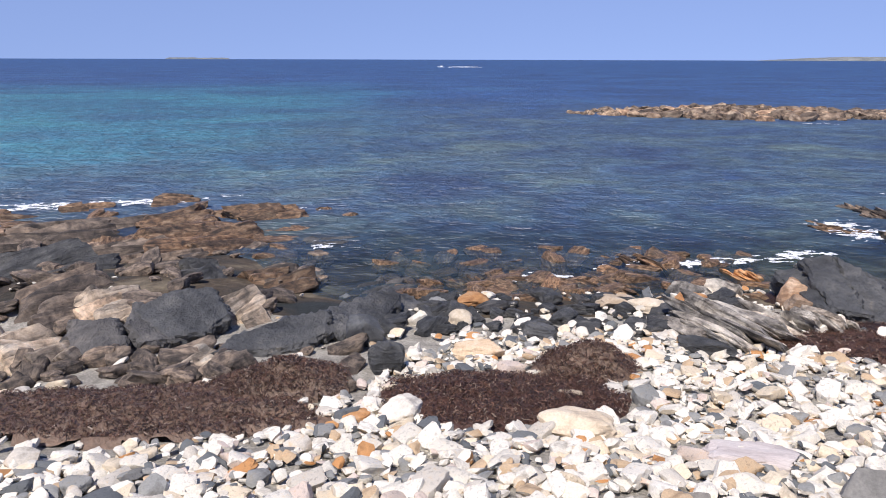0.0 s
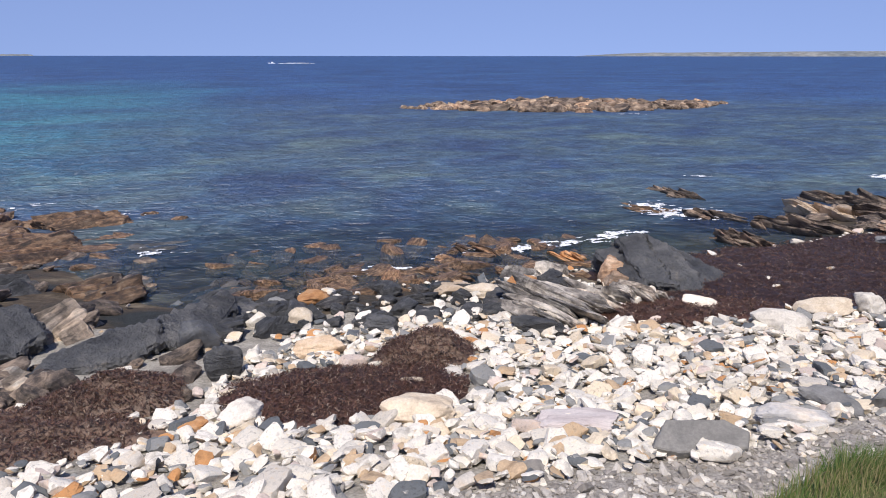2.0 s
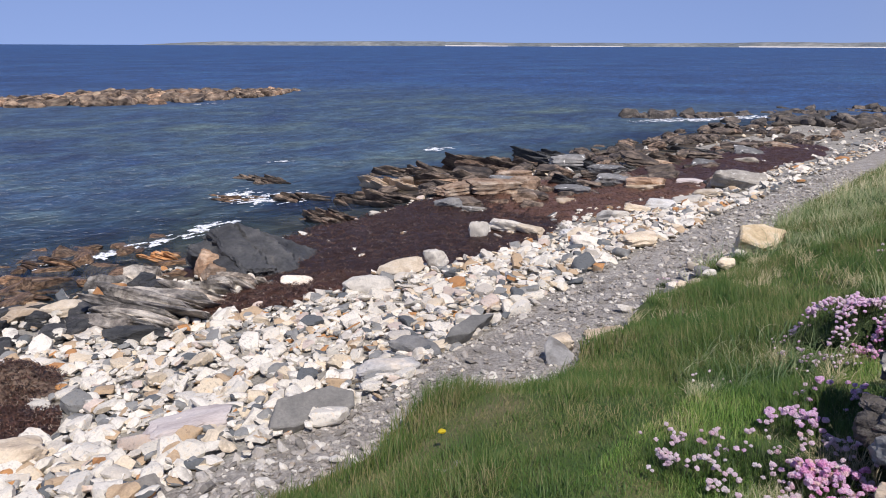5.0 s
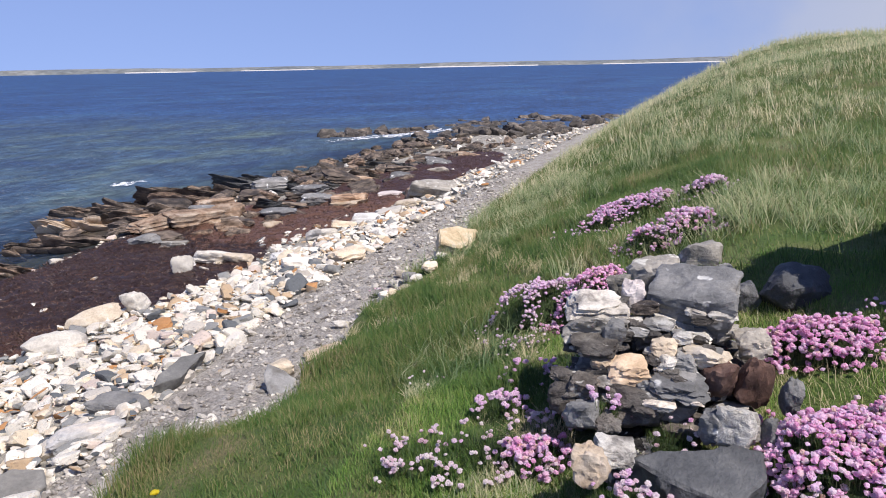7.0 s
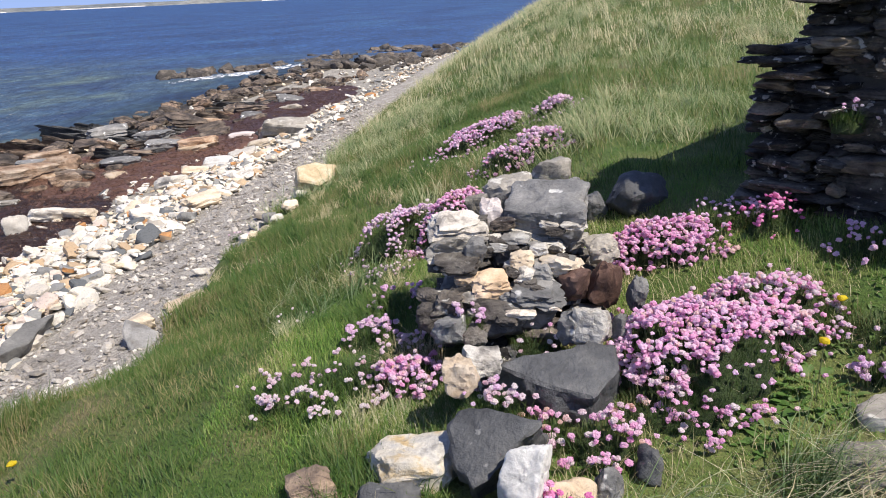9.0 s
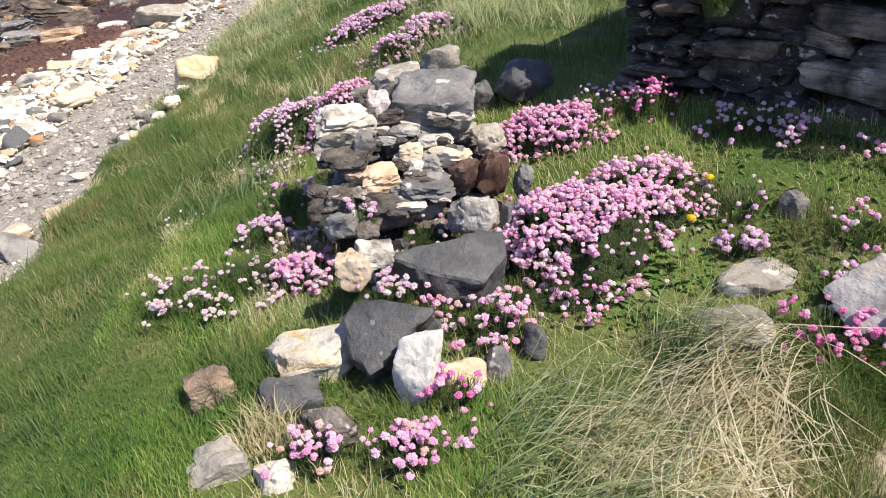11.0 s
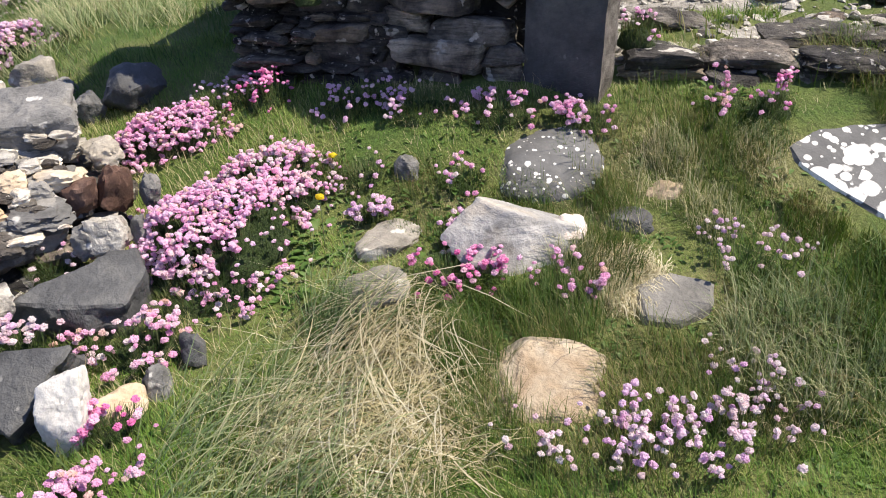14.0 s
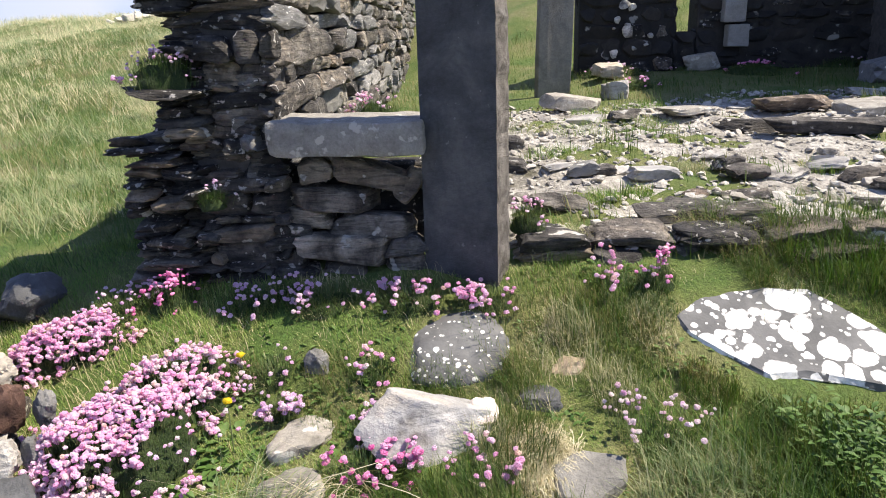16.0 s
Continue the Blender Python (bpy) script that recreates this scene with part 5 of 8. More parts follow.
# ---- marked stones of the beach ----
M_RUST2 = stone_mat("weathered_tan_rock", [(0.34, (0.12, 0.075, 0.045)), (0.5, (0.34, 0.23, 0.15)), (0.66, (0.50, 0.40, 0.30))], 5, depth=0.03, bands=(5, 0.4))
BEACH_MARKS = (
    (0.82, 4.62, 0.62, 0.40, 0.22, M_CREAM, "big cream-white boulder beside seaweed"),
    (0.85, 5.24, 0.21, 0.18, 0.16, M_CREAM, "rounded cream stone on the seaweed"),
    (1.22, 5.42, 0.26, 0.20, 0.13, M_WHITE, "white oval stone on the seaweed"),
    (-0.40, 4.98, 0.38, 0.28, 0.22, M_WHITE, "white boulder at the seaweed's edge"),
    (-0.62, 5.12, 0.22, 0.15, 0.13, M_WHITE, "white stone at the seaweed's edge"),
    (-0.76, 4.91, 0.24, 0.18, 0.13, M_ORANGE, "rust-orange stone among white ones"),
    (0.01, 5.00, 0.18, 0.14, 0.11, M_ORANGE, "small rust-orange stone on the seaweed"),
    (0.85, 6.96, 0.36, 0.26, 0.17, M_WETSLATE, "dark wet slate stone near the water"),
    (2.36, 6.40, 0.62, 0.30, 0.20, M_WETSLATE, "dark flat stone below banded rock"),
    (0.18, 6.45, 0.56, 0.30, 0.16, M_TANST, "flat tan-grey stone above the seaweed"),
    (2.22, 7.91, 0.56, 0.34, 0.18, M_CREAM, "flat cream stone at the waterline"),
    (1.90, 8.12, 0.52, 0.30, 0.16, M_TANST, "flat tan stone at the waterline"),
    (2.72, 8.0, 0.40, 0.30, 0.22, M_ORANGE, "brown-orange stone at the waterline"),
    (0.21, 8.08, 0.42, 0.30, 0.22, M_ORANGE, "orange-brown boulder at the waterline"),
    (0.09, 7.40, 0.33, 0.26, 0.22, M_CREAM, "cream boulder near the waterline"),
    (-0.61, 5.98, 0.34, 0.24, 0.34, M_WETSLATE, "tilted dark grey stone above the seaweed"),
    (-0.90, 6.73, 0.42, 0.28, 0.34, M_SLATE, "black angular stone by the bedrock"),
    (3.86, 7.80, 0.36, 0.32, 0.26, M_RUST2, "brown boulder leaning on banded rock"),
    (3.90, 8.05, 0.36, 0.30, 0.42, M_RUST2, "rounded orange-brown boulder on banded rock"),
    (3.95, 7.15, 0.16, 0.14, 0.24, M_WHITE, "white oblong stone standing on end"),
    (7.17, 6.59, 0.34, 0.26, 0.34, M_WHITE, "upright white boulder on the seaweed"),
    (4.25, 6.62, 0.40, 0.26, 0.20, M_WHITE, "white block on the seaweed"),
    (5.25, 6.05, 0.60, 0.26, 0.24, M_CREAM, "long cream boulder at the weed's edge"),
    (4.62, 5.86, 0.58, 0.36, 0.24, M_WHITE, "smooth white boulder on the shingle"),
    (5.75, 5.95, 0.34, 0.28, 0.30, M_WHITE, "upright white stone at the weed's edge"),
    (6.30, 2.72, 0.18, 0.14, 0.12, M_CREAM, "small cream stone by the path"),
    (6.05, 2.76, 0.15, 0.12, 0.10, M_WHITE, "small white stone by the path"),
    (6.20, 2.90, 0.14, 0.12, 0.10, M_GREYST, "small grey stone by the path"),
    (5.90, 2.92, 0.12, 0.10, 0.08, M_CREAM, "small pale stone by the path"),
    (6.95, 2.86, 0.16, 0.12, 0.10, M_WHITE, "small white stone by the path"),
    (5.05, 2.98, 0.20, 0.12, 0.07, M_WHITE, "flat white stone on the path edge"),
    (1.16, 3.42, 0.32, 0.20, 0.07, M_LGREY, "flat dark grey stone sunk in the path edge"),
    (1.70, 4.05, 0.62, 0.34, 0.14, M_PINKST, "flat pinkish white stone on the beach"),
    (3.05, 3.66, 0.50, 0.18, 0.14, M_PALEROCK, "long grey stone edging the path"),
    (3.42, 3.78, 0.48, 0.20, 0.15, M_GREYST, "long grey stone edging the path"),
    (10.4, 8.35, 0.60, 0.5, 0.36, M_RUST2, "pale brown pointed boulder on the rocks"),
    (9.64, 7.80, 0.55, 0.44, 0.28, M_RUST2, "tan boulder at the weed's edge"),
    (11.9, 6.78, 0.80, 0.5, 0.36, M_RUST2, "square tan boulder behind white stones"),
    (12.4, 5.25, 0.95, 0.6, 0.40, M_TURFST, "large pale slab boulder near the path"),
    (12.5, 5.6, 0.6, 0.5, 0.28, M_RUST2, "grey and tan boulder near the path"),
)
for i, (x, y, w, d, h, mat, label) in enumerate(BEACH_MARKS):
    stone("beach_boulder", x, y, (w, d, h), mat, label, "boulder", facing(x, y) + (i * 31) % 27 - 13, (24 if mat is M_LGREY else 0) + (i * 17) % 9 - 4, (i * 29) % 13 - 6, 0.12 if y > 3.2 else 0.02, seed=600 + i,
          group="marked boulders", facets=15, edge=4.5 if mat in (M_WHITE, M_CREAM) else 8, rough=0.12, sub=4, boxy=0.9 if mat is M_LGREY else 0.0 if mat in (M_WHITE, M_CREAM) else 0.3 if w > 0.4 else 0.05)
    if y < 3.2:
        CLEAR.append((x - 0.12, y - 0.04, 1.2 * w))

lay_block("flat_stone", 2.26, 3.46, 0.68, -0.04, 0.45, ((-0.34, -0.05), (-0.18, 0.13), (0.19, 0.10), (0.31, 0.0), (0.24, -0.11), (-0.20, -0.10)), 0.16, M_LGREY,
          "flat dark grey slab lying on the path edge", "stone slab", 91, 0.0, grow=0.03)
lay_block("flat_stone", 3.88, 3.66, 0.70, -0.08, 0.40, ((-0.32, -0.06), (-0.20, 0.02), (0.12, 0.10), (0.34, 0.05), (-0.08, -0.08)), 0.10, M_LGREY,
          "long grey slab edging the path", "stone slab", 92, 0.0, grow=0.03)
lay_block("beach_boulder", 7.13, 2.77, 1.03, 0.28, 0.34, ((-0.24, 0.09), (0.0, 0.20), (0.17, 0.05), (0.26, -0.18), (-0.02, -0.20), (-0.20, -0.12)), 0.32, M_OCHRE,
          "angular yellowish boulder between path and grass", "boulder", 93, 0.30, grow=-0.10, chip=0.014, bevel=0.02)
WEED_ROCKS = (
    (11.80, 6.73, 0.70, M_TANST), (11.96, 7.48, 0.85, M_GREYST), (9.95, 7.09, 0.34, M_TANST), (10.27, 8.12, 0.40, M_TURFST), (9.67, 8.49, 1.00, M_RUST2), (8.65, 8.25, 0.60, M_BROWNROCK), (8.54, 7.92, 0.40, M_TURFST),
    (10.67, 7.48, 0.64, M_GREYST), (13.25, 7.14, 0.60, M_BROWNROCK), (9.86, 7.78, 0.62, M_BROWNROCK), (13.03, 8.37, 0.75, M_GREYST), (14.53, 8.43, 0.81, M_BROWNROCK), (12.88, 9.20, 0.76, M_GREYST), (10.92, 9.04, 0.70, M_RUST2),
    (10.55, 9.95, 0.95, M_BROWNROCK), (13.01, 6.45, 0.48, M_PINKST), (11.88, 8.90, 0.60, M_BROWNROCK), (11.43, 7.69, 0.50, M_BROWNROCK), (9.82, 9.81, 0.56, M_RUST2), (8.44, 8.42, 0.50, M_GREYST), (15.0, 8.12, 0.55, M_RUST2), (9.1, 8.9, 0.7, M_RUST2), (10.2, 8.7, 0.6, M_GREYST),
    (12.3, 8.1, 0.6, M_BROWNROCK), (14.0, 7.6, 0.6, M_BROWNROCK), (15.4, 7.2, 0.7, M_GREYST), (16.4, 7.8, 0.8, M_BROWNROCK), (16.2, 6.7, 0.5, M_TURFST), (17.6, 7.2, 0.8, M_GREYST), (18.6, 7.9, 0.9, M_BROWNROCK), (19.4, 7.1, 0.7, M_RUST2))
ROCK_WORDS = {M_TANST.name: "tan boulder", M_GREYST.name: "layered grey boulder", M_TURFST.name: "pale weathered boulder", M_RUST2.name: "flat tan-brown slab", M_BROWNROCK.name: "dark brown rock", M_PINKST.name: "pinkish white boulder"}
for i, (x, y, w, mat) in enumerate(WEED_ROCKS):
    stone("shore_boulder", x, y, (w * 1.1, w * 0.62, min(0.30, w * (0.30 + 0.035 * ((i * 7) % 5)))), mat, ROCK_WORDS[mat.name] + " among seaweed above the waterline", "boulder", facing(x, y) + (i * 37) % 41 - 20, (i * 23) % 17 - 4, (i * 31) % 19 - 9, 0.05, seed=1500 + i,
          group="boulders among seaweed", facets=10, edge=12, rough=0.11, sub=4, boxy=0.45, layers=0.04 if mat in (M_GREYST, M_BROWNROCK, M_RUST2) else 0.0)
for i, (x, y, w) in enumerate(((9.20, 5.73, 0.44), (9.91, 5.74, 0.41), (10.22, 5.50, 0.47), (7.21, 4.83, 0.42), (7.29, 4.19, 0.41), (7.46, 6.80, 0.29), (7.83, 6.61, 0.50), (7.86, 6.20, 0.36), (7.96, 5.57, 0.31), (10.55, 5.26, 0.43), (11.46, 5.37, 0.41))):
    stone("pale_boulder", x, y, (w * 1.15, w * 0.7, w * 0.42), (M_WHITE, M_CREAM, M_SPECK)[i % 3], "long pale stone where the beach meets the seaweed", "boulder", facing(x, y) + (i * 37) % 51 - 25, (i * 23) % 15 - 7, (i * 31) % 17 - 8, 0.02, seed=1560 + i,
          group="marked boulders", facets=12, edge=6, rough=0.11, sub=4, boxy=0.2)
r = np.random.RandomState(29)
for i in range(16):
    x, y = r.uniform(5.5, 7.0), 0.0
    y = float(path_land(x)) + r.uniform(-0.05, 0.16)
    w = r.uniform(0.06, 0.15)
    stone("edge_stone", x, y, (w * 1.3, w, w * 0.7), (M_WHITE, M_CREAM, M_GREYST, M_WHITE)[i % 4], "small pale stone at the grassy path edge", "stone", r.uniform(0, 180), r.uniform(-15, 15), r.uniform(-15, 15), 0.15, seed=950 + i, group="stones by the path", facets=11, edge=9, rough=0.1, sub=3)

# upright slate and flat stones where the path has broken away
lay_block("slate_post", 3.86, 2.80, 0.73, 1.15, 0.55, ((0.10, 0.11), (0.0, 0.10), (-0.10, 0.03), (-0.05, -0.13), (0.05, -0.11), (0.09, 0.02)), 0.05, M_PALEROCK,
          "leaning grey slate stub at the path edge", "stone slab", 71, 0.12, grow=0.0, chip=0.008)
stone("flat_stone", 4.50, 2.82, (0.40, 0.16, 0.07), M_TANST, "flat tan slab tilted beside the path", "stone slab", facing(4.5, 2.8) + 12, 6, -8, 0.1, seed=72, facets=9, edge=14, rough=0.08, sub=4, boxy=0.6)
stone("flat_stone", 4.08, 2.94, (0.26, 0.18, 0.14), M_CREAM, "pale broken stone under the turf's edge", "stone slab", 50, 0, 8, 0.1, seed=74, facets=9, edge=14, rough=0.06, sub=3, boxy=0.5)
for i, (x, y, w) in enumerate(((1.97, 2.07, 0.15), (2.07, 2.04, 0.12))):
    stone("turf_stone", x, y, (w, w * 0.8, 0.10), M_TURFST, "small flat stone showing through the bank's grass", "stone", 40 * i, 0, 0, 0.76, seed=960 + i, group="stones in the turf", facets=11, edge=9, rough=0.1, sub=3)
    CLEAR.append((x, y, 0.07))


CLEAR += [(4.50, 2.82, 0.18)]


# ---- bedrock: leaves of rock on edge ----
def outcrop(x, y, length, across, height, strike, dip, n, mat, label, seed, z=None, sub=4, category="rock outcrop", rough=0.085, boxy=0.5, even=1.0, plunge=0.0, scatter=0.16):
    """Leaves of rock side by side, all leaning one way. strike: heading of the leaves, degrees from +x. even: small for leaves that end in one surface."""
    r = np.random.RandomState(seed)
    top = new("rock_outcrop")
    base = min(gz(x, y), 0.1) if z is None else z
    top.matrix_basis = pose(x, y, base, 0, 0, strike)
    for i in range(n):
        u = (i + 0.5) / n - 0.5
        bell = 1 - 1.5 * abs(u) ** 1.6
        l, h = length * bell * (1 - even * r.uniform(0, 0.45)), height * (0.45 + 0.55 * bell) * (1 + even * r.uniform(-0.25, 0.15))
        t = across / n * r.uniform(1.2, 2.0)
        me = rock_mesh("rock_leaf", seed * 50 + i, (l, t, h * 1.7), mat, facets=11, edge=24 if rough < 0.05 else 20, rough=rough, sub=sub, boxy=boxy)
        part("rock_leaf", me, top, m=pose(length * r.uniform(-scatter, scatter), u * across, h * 0.10, dip + even * r.uniform(-6, 6), plunge + even * r.uniform(-9, 9), even * r.uniform(-7, 7)))
    return tagged(top, label, category, "shore outcrops")


M_TANLEDGE = stone_mat("tan_ledge_rock", [(0.34, (0.10, 0.085, 0.068)), (0.46, (0.34, 0.27, 0.20)), (0.58, (0.52, 0.43, 0.33)), (0.70, (0.62, 0.56, 0.47))], 4, 0.8, depth=0.05, bands=(6.0, 0.55), tint=0.3)
M_WHALE = stone_mat("smooth_shore_slate", [(0.32, (0.040, 0.041, 0.043)), (0.5, (0.078, 0.080, 0.082)), (0.66, (0.125, 0.124, 0.120)), (0.78, (0.25, 0.21, 0.16))], 3.0, 0.62, depth=0.05, strength=0.8, bands=(4.0, 0.45), tint=0.2)


def slate_ridge(label, group, blocks):
    """A ridge of smooth slate split into a few big blocks that lean on one another."""
    top = new("slate_ridge")
    for i, (x, y, z, rise_x, rise_y, outline) in enumerate(blocks):
        me = split_block("slate_slab", outline, 0.55, M_WHALE, 60 + i + len(label), grow=0.10, chip=0.038, bevel=0.035)
        part("slate_slab", me, top, m=pose(x, y, z, math.degrees(math.atan(rise_y)), -math.degrees(math.atan(rise_x)), 0))
    return tagged(top, label, "rock outcrop", group)


slate_ridge("smooth dark grey slate ridge running into the sea", "shore outcrops", (
    (-1.00, 7.29, 0.26, -0.30, 0.20, ((-0.40, -0.58), (-0.40, -0.20), (-0.05, 0.34), (0.26, 0.76), (0.42, 0.56), (0.30, 0.05), (0.06, -0.40))),
    (-1.69, 6.60, 0.27, -0.10, 0.32, ((-0.60, -0.36), (-0.42, -0.02), (-0.02, 0.30), (0.42, 0.52), (0.46, 0.10), (0.10, -0.18))),
    (-0.62, 7.80, 0.10, -0.15, 0.10, ((-0.35, -0.40), (-0.30, 0.20), (0.05, 0.55), (0.30, 0.30), (0.15, -0.30)))))
slate_ridge("dark slate ledge with upright split faces", "shore outcrops", (
    (-2.69, 7.01, 0.38, -0.19, 0.36, ((-0.03, -0.45), (-0.50, -0.14), (-0.28, 0.28), (0.13, 0.48), (0.43, 0.05), (0.28, -0.24))),
    (-2.98, 6.74, 0.33, -0.23, 0.22, ((0.07, -0.30), (-0.22, -0.02), (-0.26, 0.40), (0.02, 0.22), (0.36, -0.12))),
    (-3.34, 6.44, 0.31, -0.10, 0.46, ((-0.21, -0.18), (-0.35, 0.21), (0.06, 0.30), (0.31, 0.0), (0.18, -0.32)))))
outcrop(-2.28, 7.50, 0.9, 0.6, 0.34, 62, -38, 6, M_TANLEDGE, "pale streaked rock beside dark slate", 2, sub=4)
outcrop(-3.95, 6.30, 1.0, 1.2, 0.40, 70, -35, 9, M_TANLEDGE, "tan and cream banded bedrock ledge", 4, sub=4)
outcrop(-4.75, 6.15, 1.2, 1.0, 0.36, 70, -35, 7, M_TANLEDGE, "tan banded bedrock beside seaweed", 27, sub=4)
outcrop(-2.35, 6.22, 0.8, 0.7, 0.22, 60, -35, 6, M_TANLEDGE, "low grey-tan banded bedrock above seaweed", 5)
outcrop(-3.6, 7.35, 1.0, 0.9, 0.40, 60, -40, 6, M_TANLEDGE, "tan and brown ribbed bedrock", 28)
outcrop(-4.4, 7.7, 1.9, 1.4, 0.36, 60, -45, 6, M_BROWNROCK, "brown and tan ridged bedrock", 6)
outcrop(-5.4, 8.9, 2.6, 1.5, 0.36, 50, -45, 6, M_WETSLATE, "grey worn bedrock platform", 7)
outcrop(-6.6, 8.0, 2.4, 2.0, 0.35, 55, -40, 6, M_BROWNROCK, "brown ridged bedrock platform", 8)
outcrop(-3.1, 8.9, 1.0, 0.6, 0.34, 55, -30, 3, M_WETSLATE, "dark humped rock by the water", 9)
outcrop(-2.2, 8.9, 1.4, 0.7, 0.22, 40, -35, 4, M_KELP, "low rocks with orange-brown weed", 10)
outcrop(-4.6, 10.2, 2.6, 1.3, 0.24, 45, -40, 6, M_BROWNROCK, "low brown rock ledges at the waterline", 22, z=0.0)
outcrop(-6.2, 11.9, 2.8, 1.4, 0.24, 42, -40, 6, M_BROWNROCK, "low brown rock ledges among pools", 23, z=-0.04)
outcrop(-8.6, 12.3, 2.8, 1.4, 0.22, 42, -40, 6, M_KELP, "weedy low rock ledges among pools", 24, z=-0.05)
outcrop(-5.0, 13.0, 2.2, 0.9, 0.20, 42, -40, 5, M_KELP, "weedy ledges awash in shallow water", 25, z=-0.06)
outcrop(-7.6, 10.6, 3.6, 1.6, 0.26, 40, -40, 6, M_BROWNROCK, "low brown rock platform at the water", 11)
outcrop(-3.9, 11.3, 3.0, 1.5, 0.30, 48, -40, 7, M_KELP, "weedy brown rock ridge reaching out to sea", 12, z=-0.05)
outcrop(-3.3, 13.4, 1.7, 0.9, 0.28, 30, -40, 5, M_KELP, "weedy brown rocks awash", 13, z=-0.06)
outcrop(-5.6, 14.6, 1.1, 0.7, 0.28, 20, -40, 4, M_KELP, "weedy brown rocks among breaking waves", 14, z=-0.06)
outcrop(-7.2, 13.9, 1.2, 0.6, 0.20, 20, -40, 3, M_KELP, "low weedy rocks among breaking waves", 15, z=-0.06)
outcrop(-1.9, 11.4, 1.1, 0.7, 0.14, 20, -40, 7, M_WHALE, "black wet rocks just awash", 16, z=-0.08, rough=0.16, boxy=0.0, scatter=0.5)
outcrop(-0.9, 8.9, 0.9, 0.8, 0.15, 40, -40, 7, M_WHALE, "black wet rocks at the water's edge", 17, z=-0.08, rough=0.16, boxy=0.0, scatter=0.4)
outcrop(2.92, 7.00, 1.5, 1.1, 0.50, -68, 52, 13, M_STRATA, "grey banded rock with deep grooves", 18, sub=4, even=0.3, rough=0.06, boxy=0.5)
outcrop(3.85, 7.20, 0.9, 0.45, 0.34, -70, 40, 6, M_STRATA, "thin grey rock leaves beside brown boulders", 19)
slate_ridge("big dark slate hump sloping into the sea", "shore outcrops", (
    (3.97, 7.97, 0.34, 0.40, 0.17, ((-0.14, 0.52), (0.19, 0.46), (0.12, -0.10), (0.02, -0.62), (-0.12, -0.28))),
    (4.23, 7.75, 0.42, 0.20, 0.35, ((-0.14, 0.62), (0.22, 0.60), (0.14, 0.0), (0.08, -0.57), (-0.22, -0.36))),
    (4.58, 7.69, 0.36, 0.02, 0.44, ((-0.14, 0.70), (0.08, 0.46), (0.21, -0.10), (0.14, -0.50), (-0.26, -0.46))),
    (4.95, 7.83, 0.28, -0.24, 0.40, ((-0.26, 0.44), (0.02, 0.26), (0.48, -0.06), (0.12, -0.42), (-0.20, -0.50))),
    (4.62, 8.50, 0.30, -0.10, 0.02, ((-0.50, -0.30), (-0.45, 0.20), (0.20, 0.45), (0.60, -0.05), (0.30, -0.45)))))
outcrop(3.1, 8.7, 0.9, 0.6, 0.20, -50, 40, 3, M_STRATA, "pale rock awash at the waterline", 21, z=-0.05)
for i, (x, y, l, a, h, mat, label) in enumerate((
        (10.6, 13.4, 3.0, 1.1, 0.55, M_BROWNROCK, "long dark layered ridge in the sea"), (11.3, 12.0, 2.6, 1.2, 0.60, M_BROWNROCK, "tilted layered ridge at the water"),
        (8.5, 10.2, 2.0, 0.9, 0.44, M_BROWNROCK, "layered brown ridge at the water"), (7.0, 9.7, 1.3, 0.6, 0.36, M_BROWNROCK, "low layered rock at the weed's edge"),
        (9.6, 10.9, 1.9, 0.7, 0.42, M_TANST, "orange-tan boulder ridge above the water"), (10.3, 9.6, 2.4, 1.2, 0.48, M_BROWNROCK, "brown tilted rock leaves by the weed"),
        (12.4, 10.6, 2.6, 1.4, 0.55, M_BROWNROCK, "dark brown tilted rock leaves"), (11.6, 7.9, 1.5, 0.9, 0.52, M_WETSLATE, "dark humped layered rock"),
        (13.4, 8.9, 2.6, 1.1, 0.46, M_WETSLATE, "dark layered rock beside the weed"), (15.4, 8.6, 2.8, 1.2, 0.40, M_BROWNROCK, "low brown rocks in the weed"),
        (17.6, 8.3, 2.6, 1.1, 0.36, M_WETSLATE, "low dark rocks in the weed"), (14.6, 10.6, 2.6, 0.9, 0.34, M_WETSLATE, "flat dark rocks at the waterline"),
        (8.0, 13.6, 1.6, 0.7, 0.26, M_BROWNROCK, "brown rock islet just awash"), (7.6, 11.5, 1.2, 0.6, 0.30, M_BROWNROCK, "dark rock islet in the surf"),
        (6.7, 12.4, 1.2, 0.6, 0.14, M_KELP, "orange weedy rock barely awash"), (7.0, 9.9, 0.9, 0.5, 0.20, M_KELP, "orange weedy rock at the waterline"),
        (2.75, 10.2, 1.0, 0.5, 0.22, M_KELP, "orange weedy rocks offshore"), (0.45, 9.2, 0.9, 0.6, 0.12, M_KELP, "rust-brown kelp showing through the water"),
        (1.95, 9.1, 1.2, 0.8, 0.14, M_KELP, "rust-brown kelp showing through the water"), (1.2, 8.7, 0.9, 0.5, 0.10, M_KELP, "rust-brown kelp showing through the water"),
        (3.95, 9.55, 0.7, 0.4, 0.24, M_ORANGE, "orange boulder awash off the beach"))):
    outcrop(x, y, l * 0.62, a, h * 0.70, -60 + (i * 13) % 17 - 8, 40, 9 + int(a * 13), mat, label, 40 + i, z=-0.05 if y > 9 and x < 9 else None, sub=3, plunge=0.0 if mat is M_KELP else 10.0, rough=0.17, boxy=0.08, scatter=0.55)


